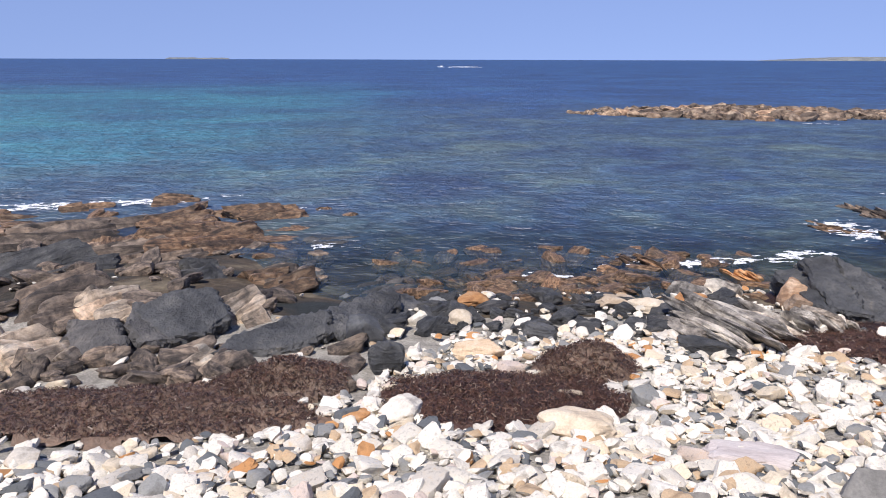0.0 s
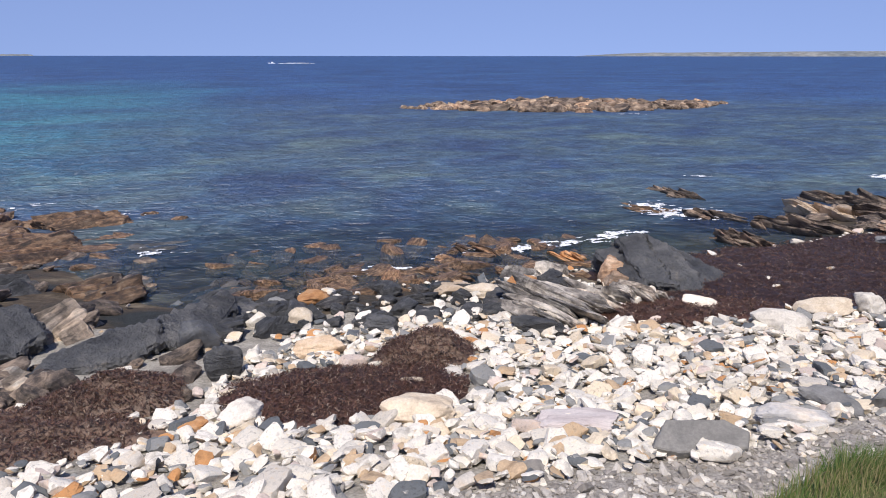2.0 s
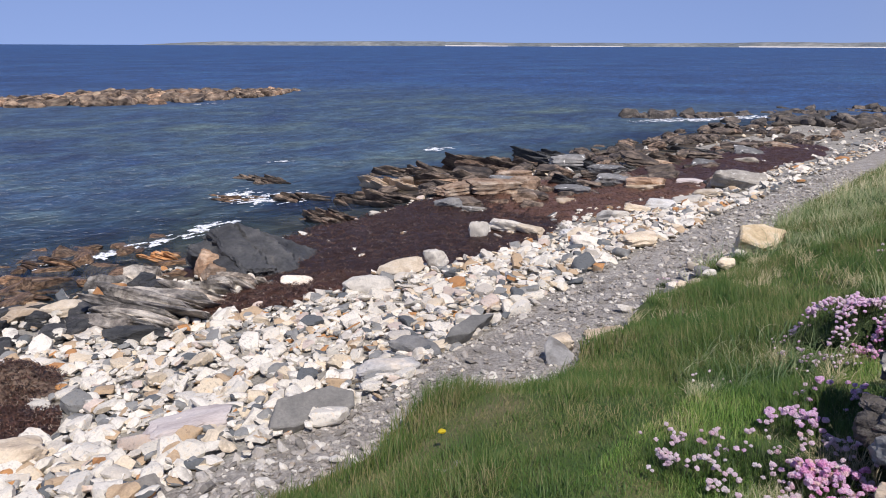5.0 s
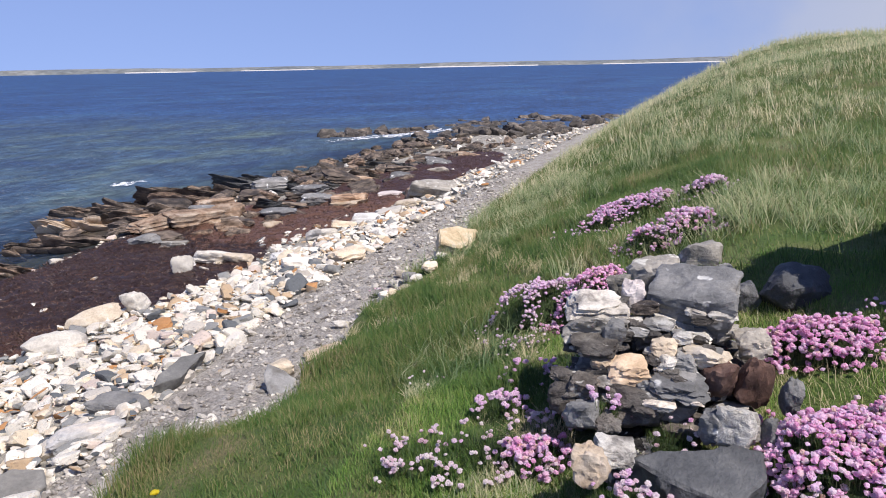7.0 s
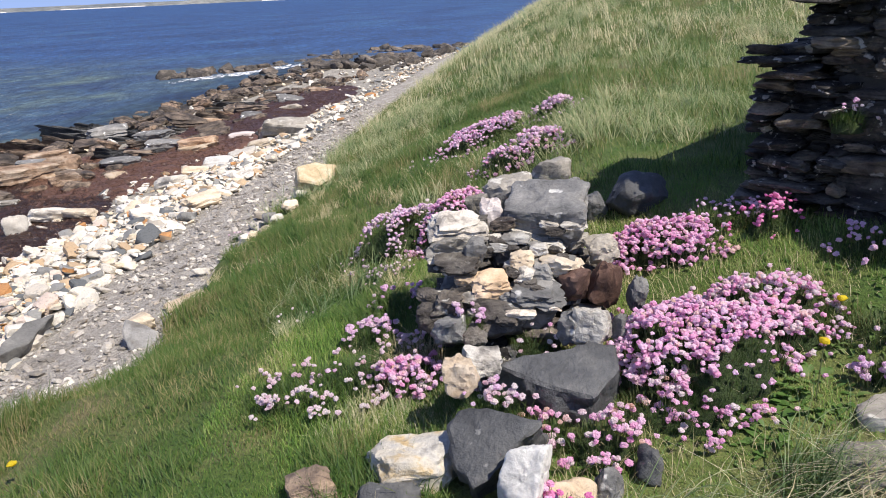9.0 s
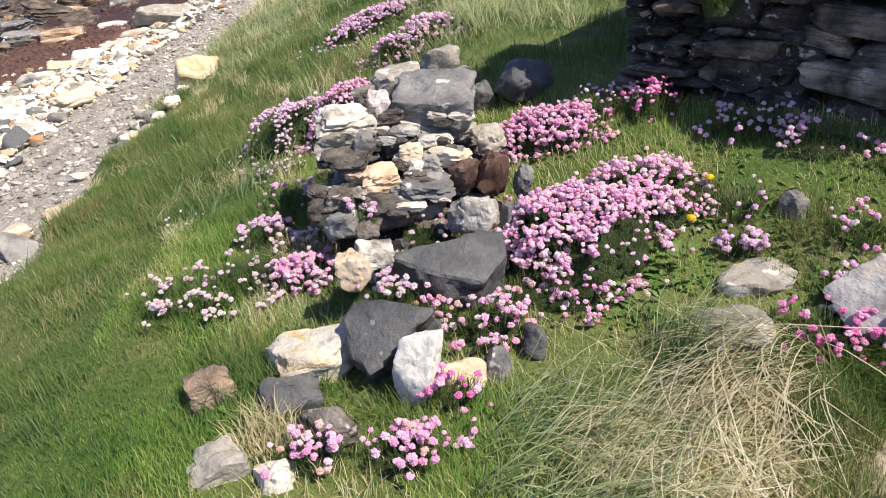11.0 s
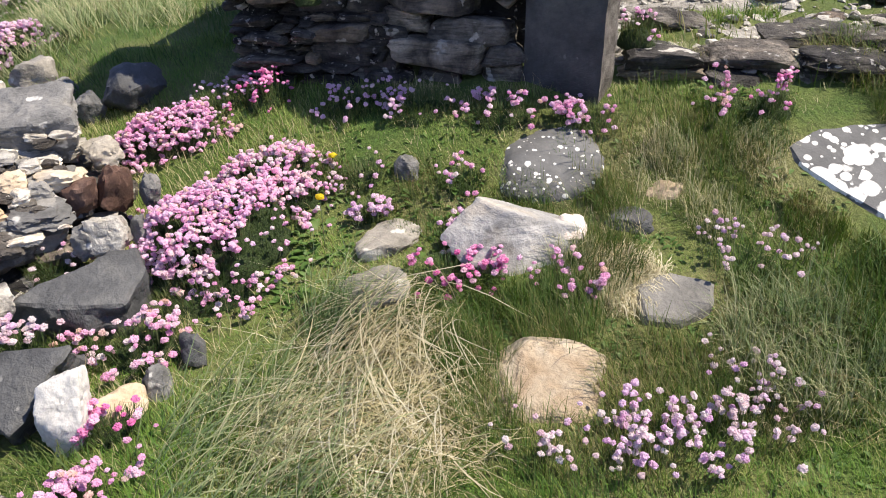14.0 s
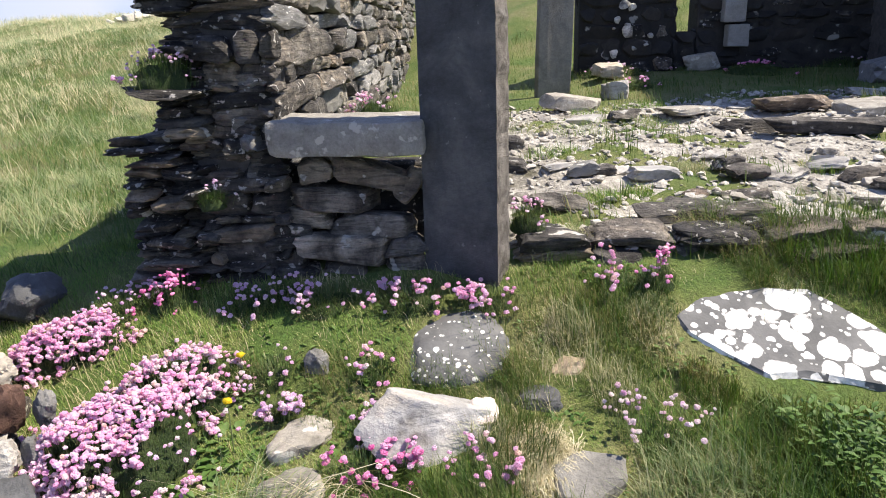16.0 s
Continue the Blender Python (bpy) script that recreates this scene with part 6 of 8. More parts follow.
def rock_field(name, seed, n, place, size, mat, label, z0=None, sub=3):
    """Many rough rocks: the first 120 as parts, none shared with the beach."""
    r = np.random.RandomState(seed)
    shapes = [rock_mesh("rock", seed + k, (1, 0.8, 0.62), mat, facets=11, edge=14, rough=0.16, sub=sub, boxy=0.15) for k in range(6)]
    top = new(name)
    for i in range(n):
        x, y, k = place(r)
        s = r.uniform(*size) * k
        base = max(gz(x, y), -0.12) if z0 is None else z0
        part("rock", shapes[r.randint(6)], top, m=pose(x, y, base + 0.12 * s, r.uniform(-20, 20), r.uniform(-20, 20), r.uniform(0, 360)) @ Matrix.Diagonal((s * r.uniform(0.8, 1.5), s, s * r.uniform(0.6, 1.1), 1)))
    return tagged(top, label, "rocks")


def reef_place(r):
    t = r.uniform(0, 1)
    x = 6.6 + 20.4 * t
    mid, half = 40.5 - 1.5 * math.sin(t * 3.1), 0.4 + 3.9 * math.sin(math.pi * min(1, t * 1.02)) ** 0.8
    return x, mid + r.uniform(-half, half) * 0.9, 0.45 + 0.75 * math.sin(math.pi * t)


rock_field("rock_reef", 311, 430, reef_place, (0.30, 1.05), M_REEF, "long low reef of pale brown rocks out at sea", z0=-0.06, sub=2)
rock_field("rock_point", 331, 150, lambda r: (r.uniform(25, 40), 6.0 + r.uniform(0, 1) ** 1.3 * 7.5, 0.8), (0.35, 1.05), M_DARKREEF, "point of dark tumbled rocks beside the path's end")
rock_field("bedrock_rubble", 361, 150, lambda r: (-8 + 6.2 * r.uniform(0, 1), 6.3 + 5.2 * r.uniform(0, 1), 1.0), (0.10, 0.42), M_BROWNROCK, "broken brown rocks among the bedrock")
rock_field("weed_line_rocks", 381, 80, lambda r: (-5.5 + 4.6 * r.uniform(0, 1), 5.5 + 1.1 * r.uniform(0, 1), 1.0), (0.12, 0.36), M_BROWNROCK, "brown and tan rocks above the seaweed")
rock_field("weedy_rocks", 391, 170, lambda r: (-0.9 + 5.3 * r.uniform(0, 1), 8.5 + 2.6 * r.uniform(0, 1) ** 1.3, 1.0), (0.14, 0.55), M_KELP, "orange-brown weedy rocks under shallow water", z0=-0.13)
rock_field("weedy_ledges", 397, 190, lambda r: (-9.5 + 7.6 * r.uniform(0, 1), 10.2 + 4.2 * r.uniform(0, 1), 1.0), (0.25, 0.8), M_KELP, "brown weedy rocks awash in the shallows", z0=-0.24)
rock_field("waterline_rocks", 371, 130, lambda r: (-0.9 + 4.2 * r.uniform(0, 1), 7.0 + 1.6 * r.uniform(0, 1), 1.0), (0.12, 0.36), M_WETSLATE, "dark wet slabs along the waterline")
def skerry_place(r):
    t = r.uniform(0, 1)
    return 26.4 + 4.4 * t + r.normal(0, 0.3), 15.6 - 2.6 * t + r.normal(0, 0.3), 1.0


rock_field("rock_skerry", 341, 26, skerry_place, (0.35, 0.9), M_DARKREEF, "black skerry awash in white water", z0=-0.08)
rock_field("shore_rocks", 351, 260, lambda r: (9 + 15 * r.uniform(0, 1), float(path_sea(12)) + 2.6 + r.uniform(0, 1) * 5.0, 1.0), (0.12, 0.50), M_BROWNROCK, "tumbled brown and grey rocks among seaweed")


# ---- seaweed ----
def weed_bank(cx, cy, rx, ry, height, strands, label, seed):
    strands = int(strands * 1.3)
    r = np.random.RandomState(seed)
    top = new("seaweed_bank")
    n = max(12, int(rx / 0.045))
    m = max(10, int(ry / 0.045))
    xs, ys = np.linspace(-1.15, 1.15, n * 2), np.linspace(-1.15, 1.15, m * 2)
    X, Y = np.meshgrid(xs, ys, indexing="ij")
    wx, wy = cx + X * rx, cy + Y * ry
    R = np.hypot(X, Y) + 0.42 * (fbm(wx * 2.1, wy * 2.1, seed) - 0.5)
    H = height * np.sqrt(np.clip(1 - R, 0, 1)) * (0.5 + fbm(wx * 3.5, wy * 3.5, seed + 5)) + 0.09 * (fbm(wx * 9, wy * 9, seed + 9, 4) - 0.45) - 0.10 * np.clip(R - 0.98, 0, 1) * 6
    Z = ground_z(wx, wy) + 0.02 + H
    keep = R < 1.08
    ny = Y.shape[1]
    faces = [(i * ny + j, (i + 1) * ny + j, (i + 1) * ny + j + 1, i * ny + j + 1) for i in range(X.shape[0] - 1) for j in range(ny - 1)
             if keep[i, j] and keep[i + 1, j] and keep[i, j + 1] and keep[i + 1, j + 1]]
    part("mound", mesh_of("mound", np.stack([wx, wy, Z], -1).reshape(-1, 3), faces, (M_WEED,)), top)
    a, q = r.uniform(0, 2 * np.pi, strands), np.sqrt(r.uniform(0, 1.0, strands))
    x, y = cx + rx * q * np.cos(a) * 0.98, cy + ry * q * np.sin(a) * 0.98
    rr = np.hypot((x - cx) / rx, (y - cy) / ry) + 0.42 * (fbm(x * 2.1, y * 2.1, seed) - 0.5)
    h = height * np.sqrt(np.clip(1 - rr, 0, 1)) * (0.5 + fbm(x * 3.5, y * 3.5, seed + 5)) + 0.09 * (fbm(x * 9, y * 9, seed + 9, 4) - 0.45)
    z = ground_z(x, y) + 0.025 + h
    ok = rr < 1.06
    x, y, z = x[ok], y[ok], z[ok]
    k = len(x)
    d = r.uniform(0, 2 * np.pi, k)
    l, w = 0.012 + 0.09 * r.beta(1.2, 3, k), 0.003 + 0.012 * r.beta(1.2, 3.5, k)
    rows = []
    for s, up in ((0.0, 0.0), (0.33, 0.010), (0.66, 0.013), (1.0, 0.0)):
        bend = d + s * r.uniform(-1.2, 1.2, k)
        px, py = x + np.cos(bend) * l * s, y + np.sin(bend) * l * s
        pz = z + up * r.uniform(0.2, 1.6, k)
        sx, sy = -np.sin(bend) * w / 2, np.cos(bend) * w / 2
        rows += [np.stack([px + sx, py + sy, pz + w * 0.3], -1), np.stack([px - sx, py - sy, pz], -1)]
    V = np.stack(rows, 1).reshape(-1, 3)
    b = np.arange(k)[:, None] * 8
    F = np.concatenate([b + np.array([[0, 1, 3, 2]]) + 2 * j for j in range(3)])
    tagged(part("fronds", mesh_of("fronds", V, F.tolist(), (M_WEED,)), top), kind="stuff")
    tagged(top, label, "seaweed")


weed_bank(0.30, 5.30, 1.05, 0.62, 0.12, 5000, "dark red-brown heap of washed-up seaweed among white stones", 3)
weed_bank(1.10, 5.95, 0.46, 0.36, 0.22, 2200, "rounded mound of dark seaweed", 5)
weed_bank(-2.70, 4.98, 1.75, 0.50, 0.12, 6000, "long dark bank of washed-up seaweed", 7)
weed_bank(-1.45, 5.55, 0.60, 0.36, 0.20, 2600, "dark mound of seaweed below the bedrock", 9)
weed_bank(6.9, 7.75, 3.1, 1.9, 0.06, 15000, "wide red-brown bed of seaweed below the white stones", 11)
weed_bank(4.1, 6.55, 1.0, 0.50, 0.07, 3000, "red-brown seaweed beside a dark slate hump", 13)
weed_bank(11.2, 7.2, 3.2, 1.3, 0.10, 7000, "red-brown seaweed between rocks and white stones", 15)
weed_bank(16.5, 7.1, 4.6, 1.3, 0.12, 4500, "red-brown seaweed among the rocks", 17)


# ---- white water ----
def foam_patch(spots):
    verts, faces, base = [], [], 0
    for k, (cx, cy, rx, ry, turn, share) in enumerate(spots):
        step = max(0.022, cy * 0.0028)
        nx, ny = int(2 * rx / step) + 2, int(2 * ry / step) + 2
        U, V = np.meshgrid(np.linspace(-1, 1, nx), np.linspace(-1, 1, ny), indexing="ij")
        c, s = math.cos(radians(turn)), math.sin(radians(turn))
        X, Y = cx + U * rx * c - V * ry * s, cy + U * rx * s + V * ry * c
        q = fbm(X * 6 / max(1, cy / 14), Y * 11 / max(1, cy / 14), 70 + k, 5) - 0.22 * (U ** 2 + V ** 2)
        keep = q > (0.58 - 0.25 * share)
        Z = np.maximum(sea_z(X, Y), -0.02) + 0.012 + 0.05 * np.clip(q - 0.4, 0, 1) * fbm(X * 20, Y * 20, 5)
        verts.append(np.stack([X, Y, Z], -1).reshape(-1, 3))
        for i in range(nx - 1):
            for j in range(ny - 1):
                if keep[i, j] and keep[i + 1, j + 1] and keep[i, j + 1] and keep[i + 1, j]:
                    faces.append((base + i * ny + j, base + (i + 1) * ny + j, base + (i + 1) * ny + j + 1, base + i * ny + j + 1))
        base += nx * ny
    ob = new("surf", mesh_of("surf", np.vstack(verts), faces, (M_SURF,)))
    return tagged(ob, "white broken water round the rocks", "foam", kind="stuff")


foam_patch(((-7.9, 14.1, 1.5, 0.40, 8, 0.9), (-6.0, 14.6, 1.1, 0.40, 15, 0.9), (-4.6, 15.2, 0.7, 0.2, 0, 0.4), (-2.0, 11.1, 0.45, 0.3, 0, 0.4), (-2.9, 13.9, 0.5, 0.2, 0, 0.4),
            (1.15, 9.45, 0.6, 0.20, 10, 0.55), (2.6, 10.0, 0.8, 0.20, 14, 0.6), (3.7, 10.15, 0.7, 0.24, 16, 0.85), (5.0, 10.5, 0.9, 0.28, 24, 0.75), (7.2, 11.9, 0.8, 0.6, -20, 0.9), (6.9, 12.7, 0.6, 0.35, 0, 0.7),
            (27.2, 13.7, 2.8, 0.7, -30, 0.9), (30.0, 12.6, 1.8, 0.6, -20, 0.8), (14.2, 14.6, 0.7, 0.35, 0, 0.7), (9.6, 15.5, 0.5, 0.25, 0, 0.4), (17.5, 33.5, 1.2, 0.5, 0, 0.5), (13.0, 46, 2.2, 0.7, 0, 0.4),
            (8.0, 262, 7.0, 2.6, 0, 0.7), (-18, 250, 3.0, 1.5, 0, 0.4)))

# a far motor boat
boat = new("motor_boat")
bm = bmesh.new()
ring = [bm.verts.new(c) for c in ((-2.5, -0.9, 0.1), (1.2, -0.9, 0.1), (3.0, 0, 0.4), (1.2, 0.9, 0.1), (-2.5, 0.9, 0.1))]
rim = [bm.verts.new((v.co.x * 1.12, v.co.y * 1.25, 1.0 + 0.25 * (v.co.x > 2))) for v in ring]
for i in range(5):
    bm.faces.new((ring[i], ring[(i + 1) % 5], rim[(i + 1) % 5], rim[i]))
bm.faces.new(ring[::-1])
bm.faces.new(rim)
me = bpy.data.meshes.new("hull")
bm.to_mesh(me)
bm.free()
me.materials.append(M_FOAM)
part("hull", me, boat)
part("cabin", box_mesh("cabin", (1.6, 1.3, 0.9), M_FOAM, 0.15), boat, m=pose(-0.2, 0, 1.45))
boat.matrix_basis = pose(-1.0, 268, -0.06, 0, 0, 175) @ Matrix.Diagonal((0.42, 0.42, 0.32, 1))
tagged(boat, "small white motor boat far out on the sea", "boat")
wake = new("wake", rock_mesh("wake", 55, (13.0, 1.6, 0.62), M_FOAM, facets=9, edge=3, rough=0.22, sub=4))
wake.matrix_basis = pose(7.6, 268, 0.0)
tagged(wake, "white spray thrown up behind a motor boat", "wake", kind="stuff")


# ---- grass ----
def quick_mesh(name, V, sizes, loops, mat):
    me = bpy.data.meshes.new(name)
    me.vertices.add(len(V))
    me.vertices.foreach_set("co", np.asarray(V, np.float32).ravel())
    me.loops.add(len(loops))
    me.loops.foreach_set("vertex_index", np.asarray(loops, np.int32))
    me.polygons.add(len(sizes))
    starts = np.concatenate([[0], np.cumsum(sizes)[:-1]]).astype(np.int32)
    me.polygons.foreach_set("loop_start", starts)
    me.materials.append(mat)
    me.update(calc_edges=True)
    me.validate()
    return me


def blade_mesh(name, P, length, width, heading, lean, mat, droop=0.0):
    """One bent, pointed blade at each place."""
    n = len(P)
    hx, hy = np.cos(heading), np.sin(heading)
    sx, sy = -hy, hx
    rows = []
    for frac, wide in ((0.0, 1.0), (0.55, 0.75)):
        ang = lean * (0.35 + 0.5 * frac)
        c = P + np.stack([hx * np.sin(ang) * length * frac, hy * np.sin(ang) * length * frac, np.cos(ang) * length * frac], -1)
        side = np.stack([sx, sy, 0 * sx], -1) * (width * wide / 2)[:, None]
        rows += [c - side, c + side]
    ang = lean * 0.9
    tip = P + np.stack([hx * np.sin(ang) * length, hy * np.sin(ang) * length, np.cos(ang) * length * (1 - droop)], -1)
    V = np.stack(rows + [tip], 1).reshape(-1, 3)
    b = np.arange(n)[:, None] * 5
    loops = (b + np.array([[0, 1, 3, 2, 2, 3, 4]])).ravel()
    sizes = np.tile([4, 3], n)
    return quick_mesh(name, V, sizes, loops, mat)


def on_slab(x, y):
    """Inside the outline of the large lichened slab."""
    u, v = (x - 1.48) * 0.72 + (y + 2.87) * 0.69, (y + 2.87) * 0.72 - (x - 1.48) * 0.69
    return (u / 0.48) ** 2 + (v / 0.27) ** 2 < 1


def clear_of(x, y):
    ok = ~on_slab(x, y)
    for cx, cy, r in CLEAR:
        ok &= (x - cx) ** 2 + (y - cy) ** 2 > r * r
    s, q = ruin_sq(x, y)
    ok &= ~((s > -0.02) & (s < 1.76) & (q < 0.03) & (q > -0.5))
    ok &= ~((s > 0.2) & (s < 0.75) & (q < 0.0) & (q > -5.7))
    return ok


def lawn(name, seed, n, x0, x1, y0, y1, where, length, width, lean, wind, mat, label, clump=0.0, sink=0.01):
    r = np.random.RandomState(seed)
    x, y = r.uniform(x0, x1, n), r.uniform(y0, y1, n)
    if clump:
        c = np.stack([r.uniform(x0, x1, int(n * clump)), r.uniform(y0, y1, int(n * clump))], -1)
        i = r.randint(len(c), size=n)
        x, y = c[i, 0] + r.normal(0, 0.035, n), c[i, 1] + r.normal(0, 0.035, n)
    ok = where(x, y) & (y < path_land(x) - 0.02 + 0.10 * (fbm(x * 4, y * 4, 8) - 0.5)) & clear_of(x, y)
    x, y = x[ok], y[ok]
    k = len(x)
    tall = 0.42 + 1.15 * smooth(0.30, 0.70, fbm(x * 2.6, y * 2.6, seed + 3, 3))
    l = r.uniform(*length, k) * tall
    P = np.stack([x, y, ground_z(x, y) - sink], -1)
    head = radians(wind) + r.normal(0, 0.9, k)
    me = blade_mesh(name, P, l, r.uniform(*width, k), head, np.abs(r.normal(lean, 0.3, k)), mat)
    return tagged(new(name, me), label, "grass", kind="stuff")


def near_eye(x, y, a, b):
    d = np.hypot(x, y)
    return (d > a) & (d < b)


def in_ruin(x, y):
    s, q = ruin_sq(x, y)
    return (q < 0) & (s > 0.7)


def seen_side(x, y):
    return (x > 0.55) & (y > -1.15 * x - 2.6)


WIND = 20.0
CLEAR += [(1.72, -1.64, 0.11), (1.62, -1.60, 0.09), (1.49, -1.72, 0.13), (3.98, 1.05, 0.20), (3.86, 0.70, 0.17), (6.20, 0.86, 0.22), (4.98, 0.40, 0.16), (2.52, -0.40, 0.22), (2.74, -0.66, 0.15), (3.26, -0.36, 0.13)]
lawn("turf_grass", 1, 260000, 0.6, 4.2, -4.2, 1.4, lambda x, y: near_eye(x, y, 1.0, 4.8) & ~in_ruin(x, y) & seen_side(x, y), (0.018, 0.050), (0.0016, 0.0032), 0.7, WIND, M_TURFGRASS, "short green turf grass before the ruin")
lawn("bank_grass", 2, 230000, 1.0, 9.0, -1.0, 3.4, lambda x, y: (y > 0.1) & near_eye(x, y, 1.6, 9.5), (0.05, 0.120), (0.0022, 0.0042), 1.15, WIND, M_GRASS, "lush green grass on the bank above the path")
lawn("bank_edge_grass", 3, 40000, 1.0, 14.0, 2.2, 3.6, lambda x, y: y > path_land(x) - 0.35, (0.05, 0.13), (0.003, 0.005), 0.6, WIND, M_GRASS, "long grass hanging over the path edge")
lawn("slope_grass", 4, 110000, 3.8, 16.0, -6.0, 3.6, lambda x, y: ~in_ruin(x, y), (0.05, 0.14), (0.0035, 0.007), 0.9, WIND, M_GRASS, "green grass on the slope of the dune")
lawn("dune_grass", 5, 120000, 9.0, 40.0, -14.0, 5.0, lambda x, y: ~in_ruin(x, y), (0.10, 0.25), (0.005, 0.009), 0.95, WIND, M_MARRAM, "long pale dune grass bent by the wind", clump=0.2)
lawn("marram_grass", 6, 70000, 4.6, 14.0, -5.0, 3.2, lambda x, y: ~in_ruin(x, y) & (fbm(x * 0.55, y * 0.55, 61) > 0.50), (0.12, 0.28), (0.003, 0.0055), 1.25, WIND, M_SLOPE, "tufts of long silvery marram grass on the slope", clump=0.06)
lawn("bank_straw", 7, 5000, 3.2, 6.5, 0.9, 3.0, lambda x, y: fbm(x * 1.2, y * 1.2, 62) > 0.52, (0.05, 0.13), (0.002, 0.0035), 1.2, WIND, M_STRAW, "dry straw-coloured grass on the bank edge", clump=0.02)
lawn("ruin_grass", 8, 34000, 1.5, 9.5, -11.0, -2.0, lambda x, y: in_ruin(x, y) & (ground_kind(x, y) == 0), (0.04, 0.12), (0.004, 0.008), 0.6, WIND, M_GRASS, "green grass growing over the ruin floor")

lawn("bank_thatch", 10, 26000, 1.2, 3.8, 0.3, 1.5, lambda x, y: near_eye(x, y, 1.4, 4.2) & (fbm(x * 1.8, y * 1.8, 71) > 0.50), (0.04, 0.09), (0.0016, 0.003), 1.1, WIND, M_MARRAM, "yellowish thatch among the bank's grass")
lawn("turf_straw", 9, 13000, 0.8, 3.6, -3.4, 0.6, lambda x, y: near_eye(x, y, 1.1, 4.2) & ~in_ruin(x, y) & (fbm(x * 2.6, y * 2.6, 66) > 0.5), (0.03, 0.10), (0.0016, 0.003), 1.0, WIND, M_STRAW, "dead straw scattered through the turf")


def tuft(x, y, rad, n, length, width, lean, mat, label, seed, heading=None, spread=1.0):
    """A tussock: blades that fan out from a small base."""
    r = np.random.RandomState(seed)
    a, q = r.uniform(0, 2 * np.pi, n), rad * np.sqrt(r.uniform(0, 1, n))
    px, py = x + q * np.cos(a), y + q * np.sin(a)
    keep = ~on_slab(px, py)
    keep[0] = True
    a, px, py = a[keep], px[keep], py[keep]
    n = len(a)
    head = a if heading is None else radians(heading) + r.normal(0, spread, n)
    P = np.stack([px, py, ground_z(px, py) - 0.01], -1)
    me = blade_mesh("grass_tussock", P, r.uniform(*length, n), r.uniform(*width, n), head, np.abs(r.normal(lean, 0.28, n)), mat, 0.12)
    return tagged(new("grass_tussock", me), label, "grass", "grass tussocks", "stuff")


def fan(x, y, rad, n, length, width, heading, spread, rise, mat, label, seed):
    """Long separate blades that rise, arch over and hang down at the tips."""
    r = np.random.RandomState(seed)
    a, q = r.uniform(0, 2 * np.pi, n), rad * np.sqrt(r.uniform(0, 1, n))
    p = np.stack([x + q * np.cos(a), y + q * np.sin(a), 0 * a], -1)
    p[:, 2] = ground_z(p[:, 0], p[:, 1]) - 0.01
    head = radians(heading) + r.normal(0, spread, n)
    l, w = r.uniform(*length, n), r.uniform(*width, n)
    el, bend, twist = r.normal(rise, 0.32, n), r.uniform(0.12, 0.50, n), r.normal(0, 0.16, n)
    rows, segs = [], 6
    for k in range(segs + 1):
        wide = w * (1 - (k / segs) ** 2 * 0.92) / 2
        side = np.stack([-np.sin(head) * wide, np.cos(head) * wide, wide * 0.4], -1)
        rows += [p - side, p + side]
        step = l / segs
        p = p + np.stack([np.cos(head) * np.cos(el) * step, np.sin(head) * np.cos(el) * step, np.sin(el) * step], -1)
        p[:, 2] = np.maximum(p[:, 2], ground_z(p[:, 0], p[:, 1]) + 0.012 + 0.03 * r.uniform(0, 1, n))
        el, head = el - bend, head + twist
    V = np.stack(rows, 1).reshape(-1, 3)
    b = np.arange(n)[:, None] * (2 * segs + 2)
    quads = np.concatenate([np.array([0, 1, 3, 2]) + 2 * k for k in range(segs)])
    me = quick_mesh("grass_tussock", V, np.full(n * segs, 4), (b + quads[None, :]).ravel(), mat)
    return tagged(new("grass_tussock", me), label, "grass", "grass tussocks", "stuff")


fan(1.54, -0.26, 0.30, 340, (0.16, 0.42), (0.002, 0.0042), -82, 0.42, 1.05, M_FAN, "long grey-green grass swept over by the wind", 1)
fan(1.62, -0.52, 0.24, 70, (0.20, 0.50), (0.002, 0.0042), -94, 0.7, 0.70, M_STRAW, "long straw-coloured grass swept over by the wind", 2)
fan(1.66, -0.66, 0.16, 70, (0.20, 0.46), (0.002, 0.0042), -110, 0.5, 0.70, M_STRAW, "straw-coloured grass arching towards a boulder", 3)
fan(1.36, -0.30, 0.30, 230, (0.14, 0.32), (0.002, 0.004), -135, 0.8, 0.85, M_FAN, "grey-green long grass falling forward", 4)
fan(1.42, -0.64, 0.26, 110, (0.14, 0.36), (0.002, 0.004), -145, 0.8, 0.60, M_STRAW, "dry straw-coloured grass falling forward", 31)
fan(1.40, -0.50, 0.34, 900, (0.08, 0.22), (0.002, 0.004), -100, 1.2, 0.9, M_GRASS, "green grass among dry straw", 33)
fan(1.86, -0.92, 0.20, 260, (0.30, 0.66), (0.0024, 0.0050), 122, 0.26, 0.58, M_DRY, "pale dry straw lying over towards the stones", 41)
fan(1.70, -0.76, 0.26, 330, (0.24, 0.56), (0.0024, 0.0048), 130, 0.36, 0.45, M_DRY, "pale dry straw lying flat in long grass", 42)
fan(1.54, -0.62, 0.26, 220, (0.20, 0.46), (0.0022, 0.0044), 138, 0.6, 0.40, M_DRY, "pale dry straw lying flat in long grass", 44)
fan(1.62, -0.80, 0.28, 900, (0.08, 0.22), (0.0018, 0.0034), 150, 1.3, 0.22, M_STRAW, "flattened dead straw below long grass", 43)
fan(1.44, -0.66, 0.26, 600, (0.08, 0.24), (0.0018, 0.0034), 200, 1.2, 0.26, M_STRAW, "flattened dead straw below long grass", 45)
fan(1.90, -0.66, 0.14, 150, (0.22, 0.46), (0.0018, 0.0036), -60, 0.7, 1.05, M_FAN, "long grey-green grass arching over a grey stone", 46)
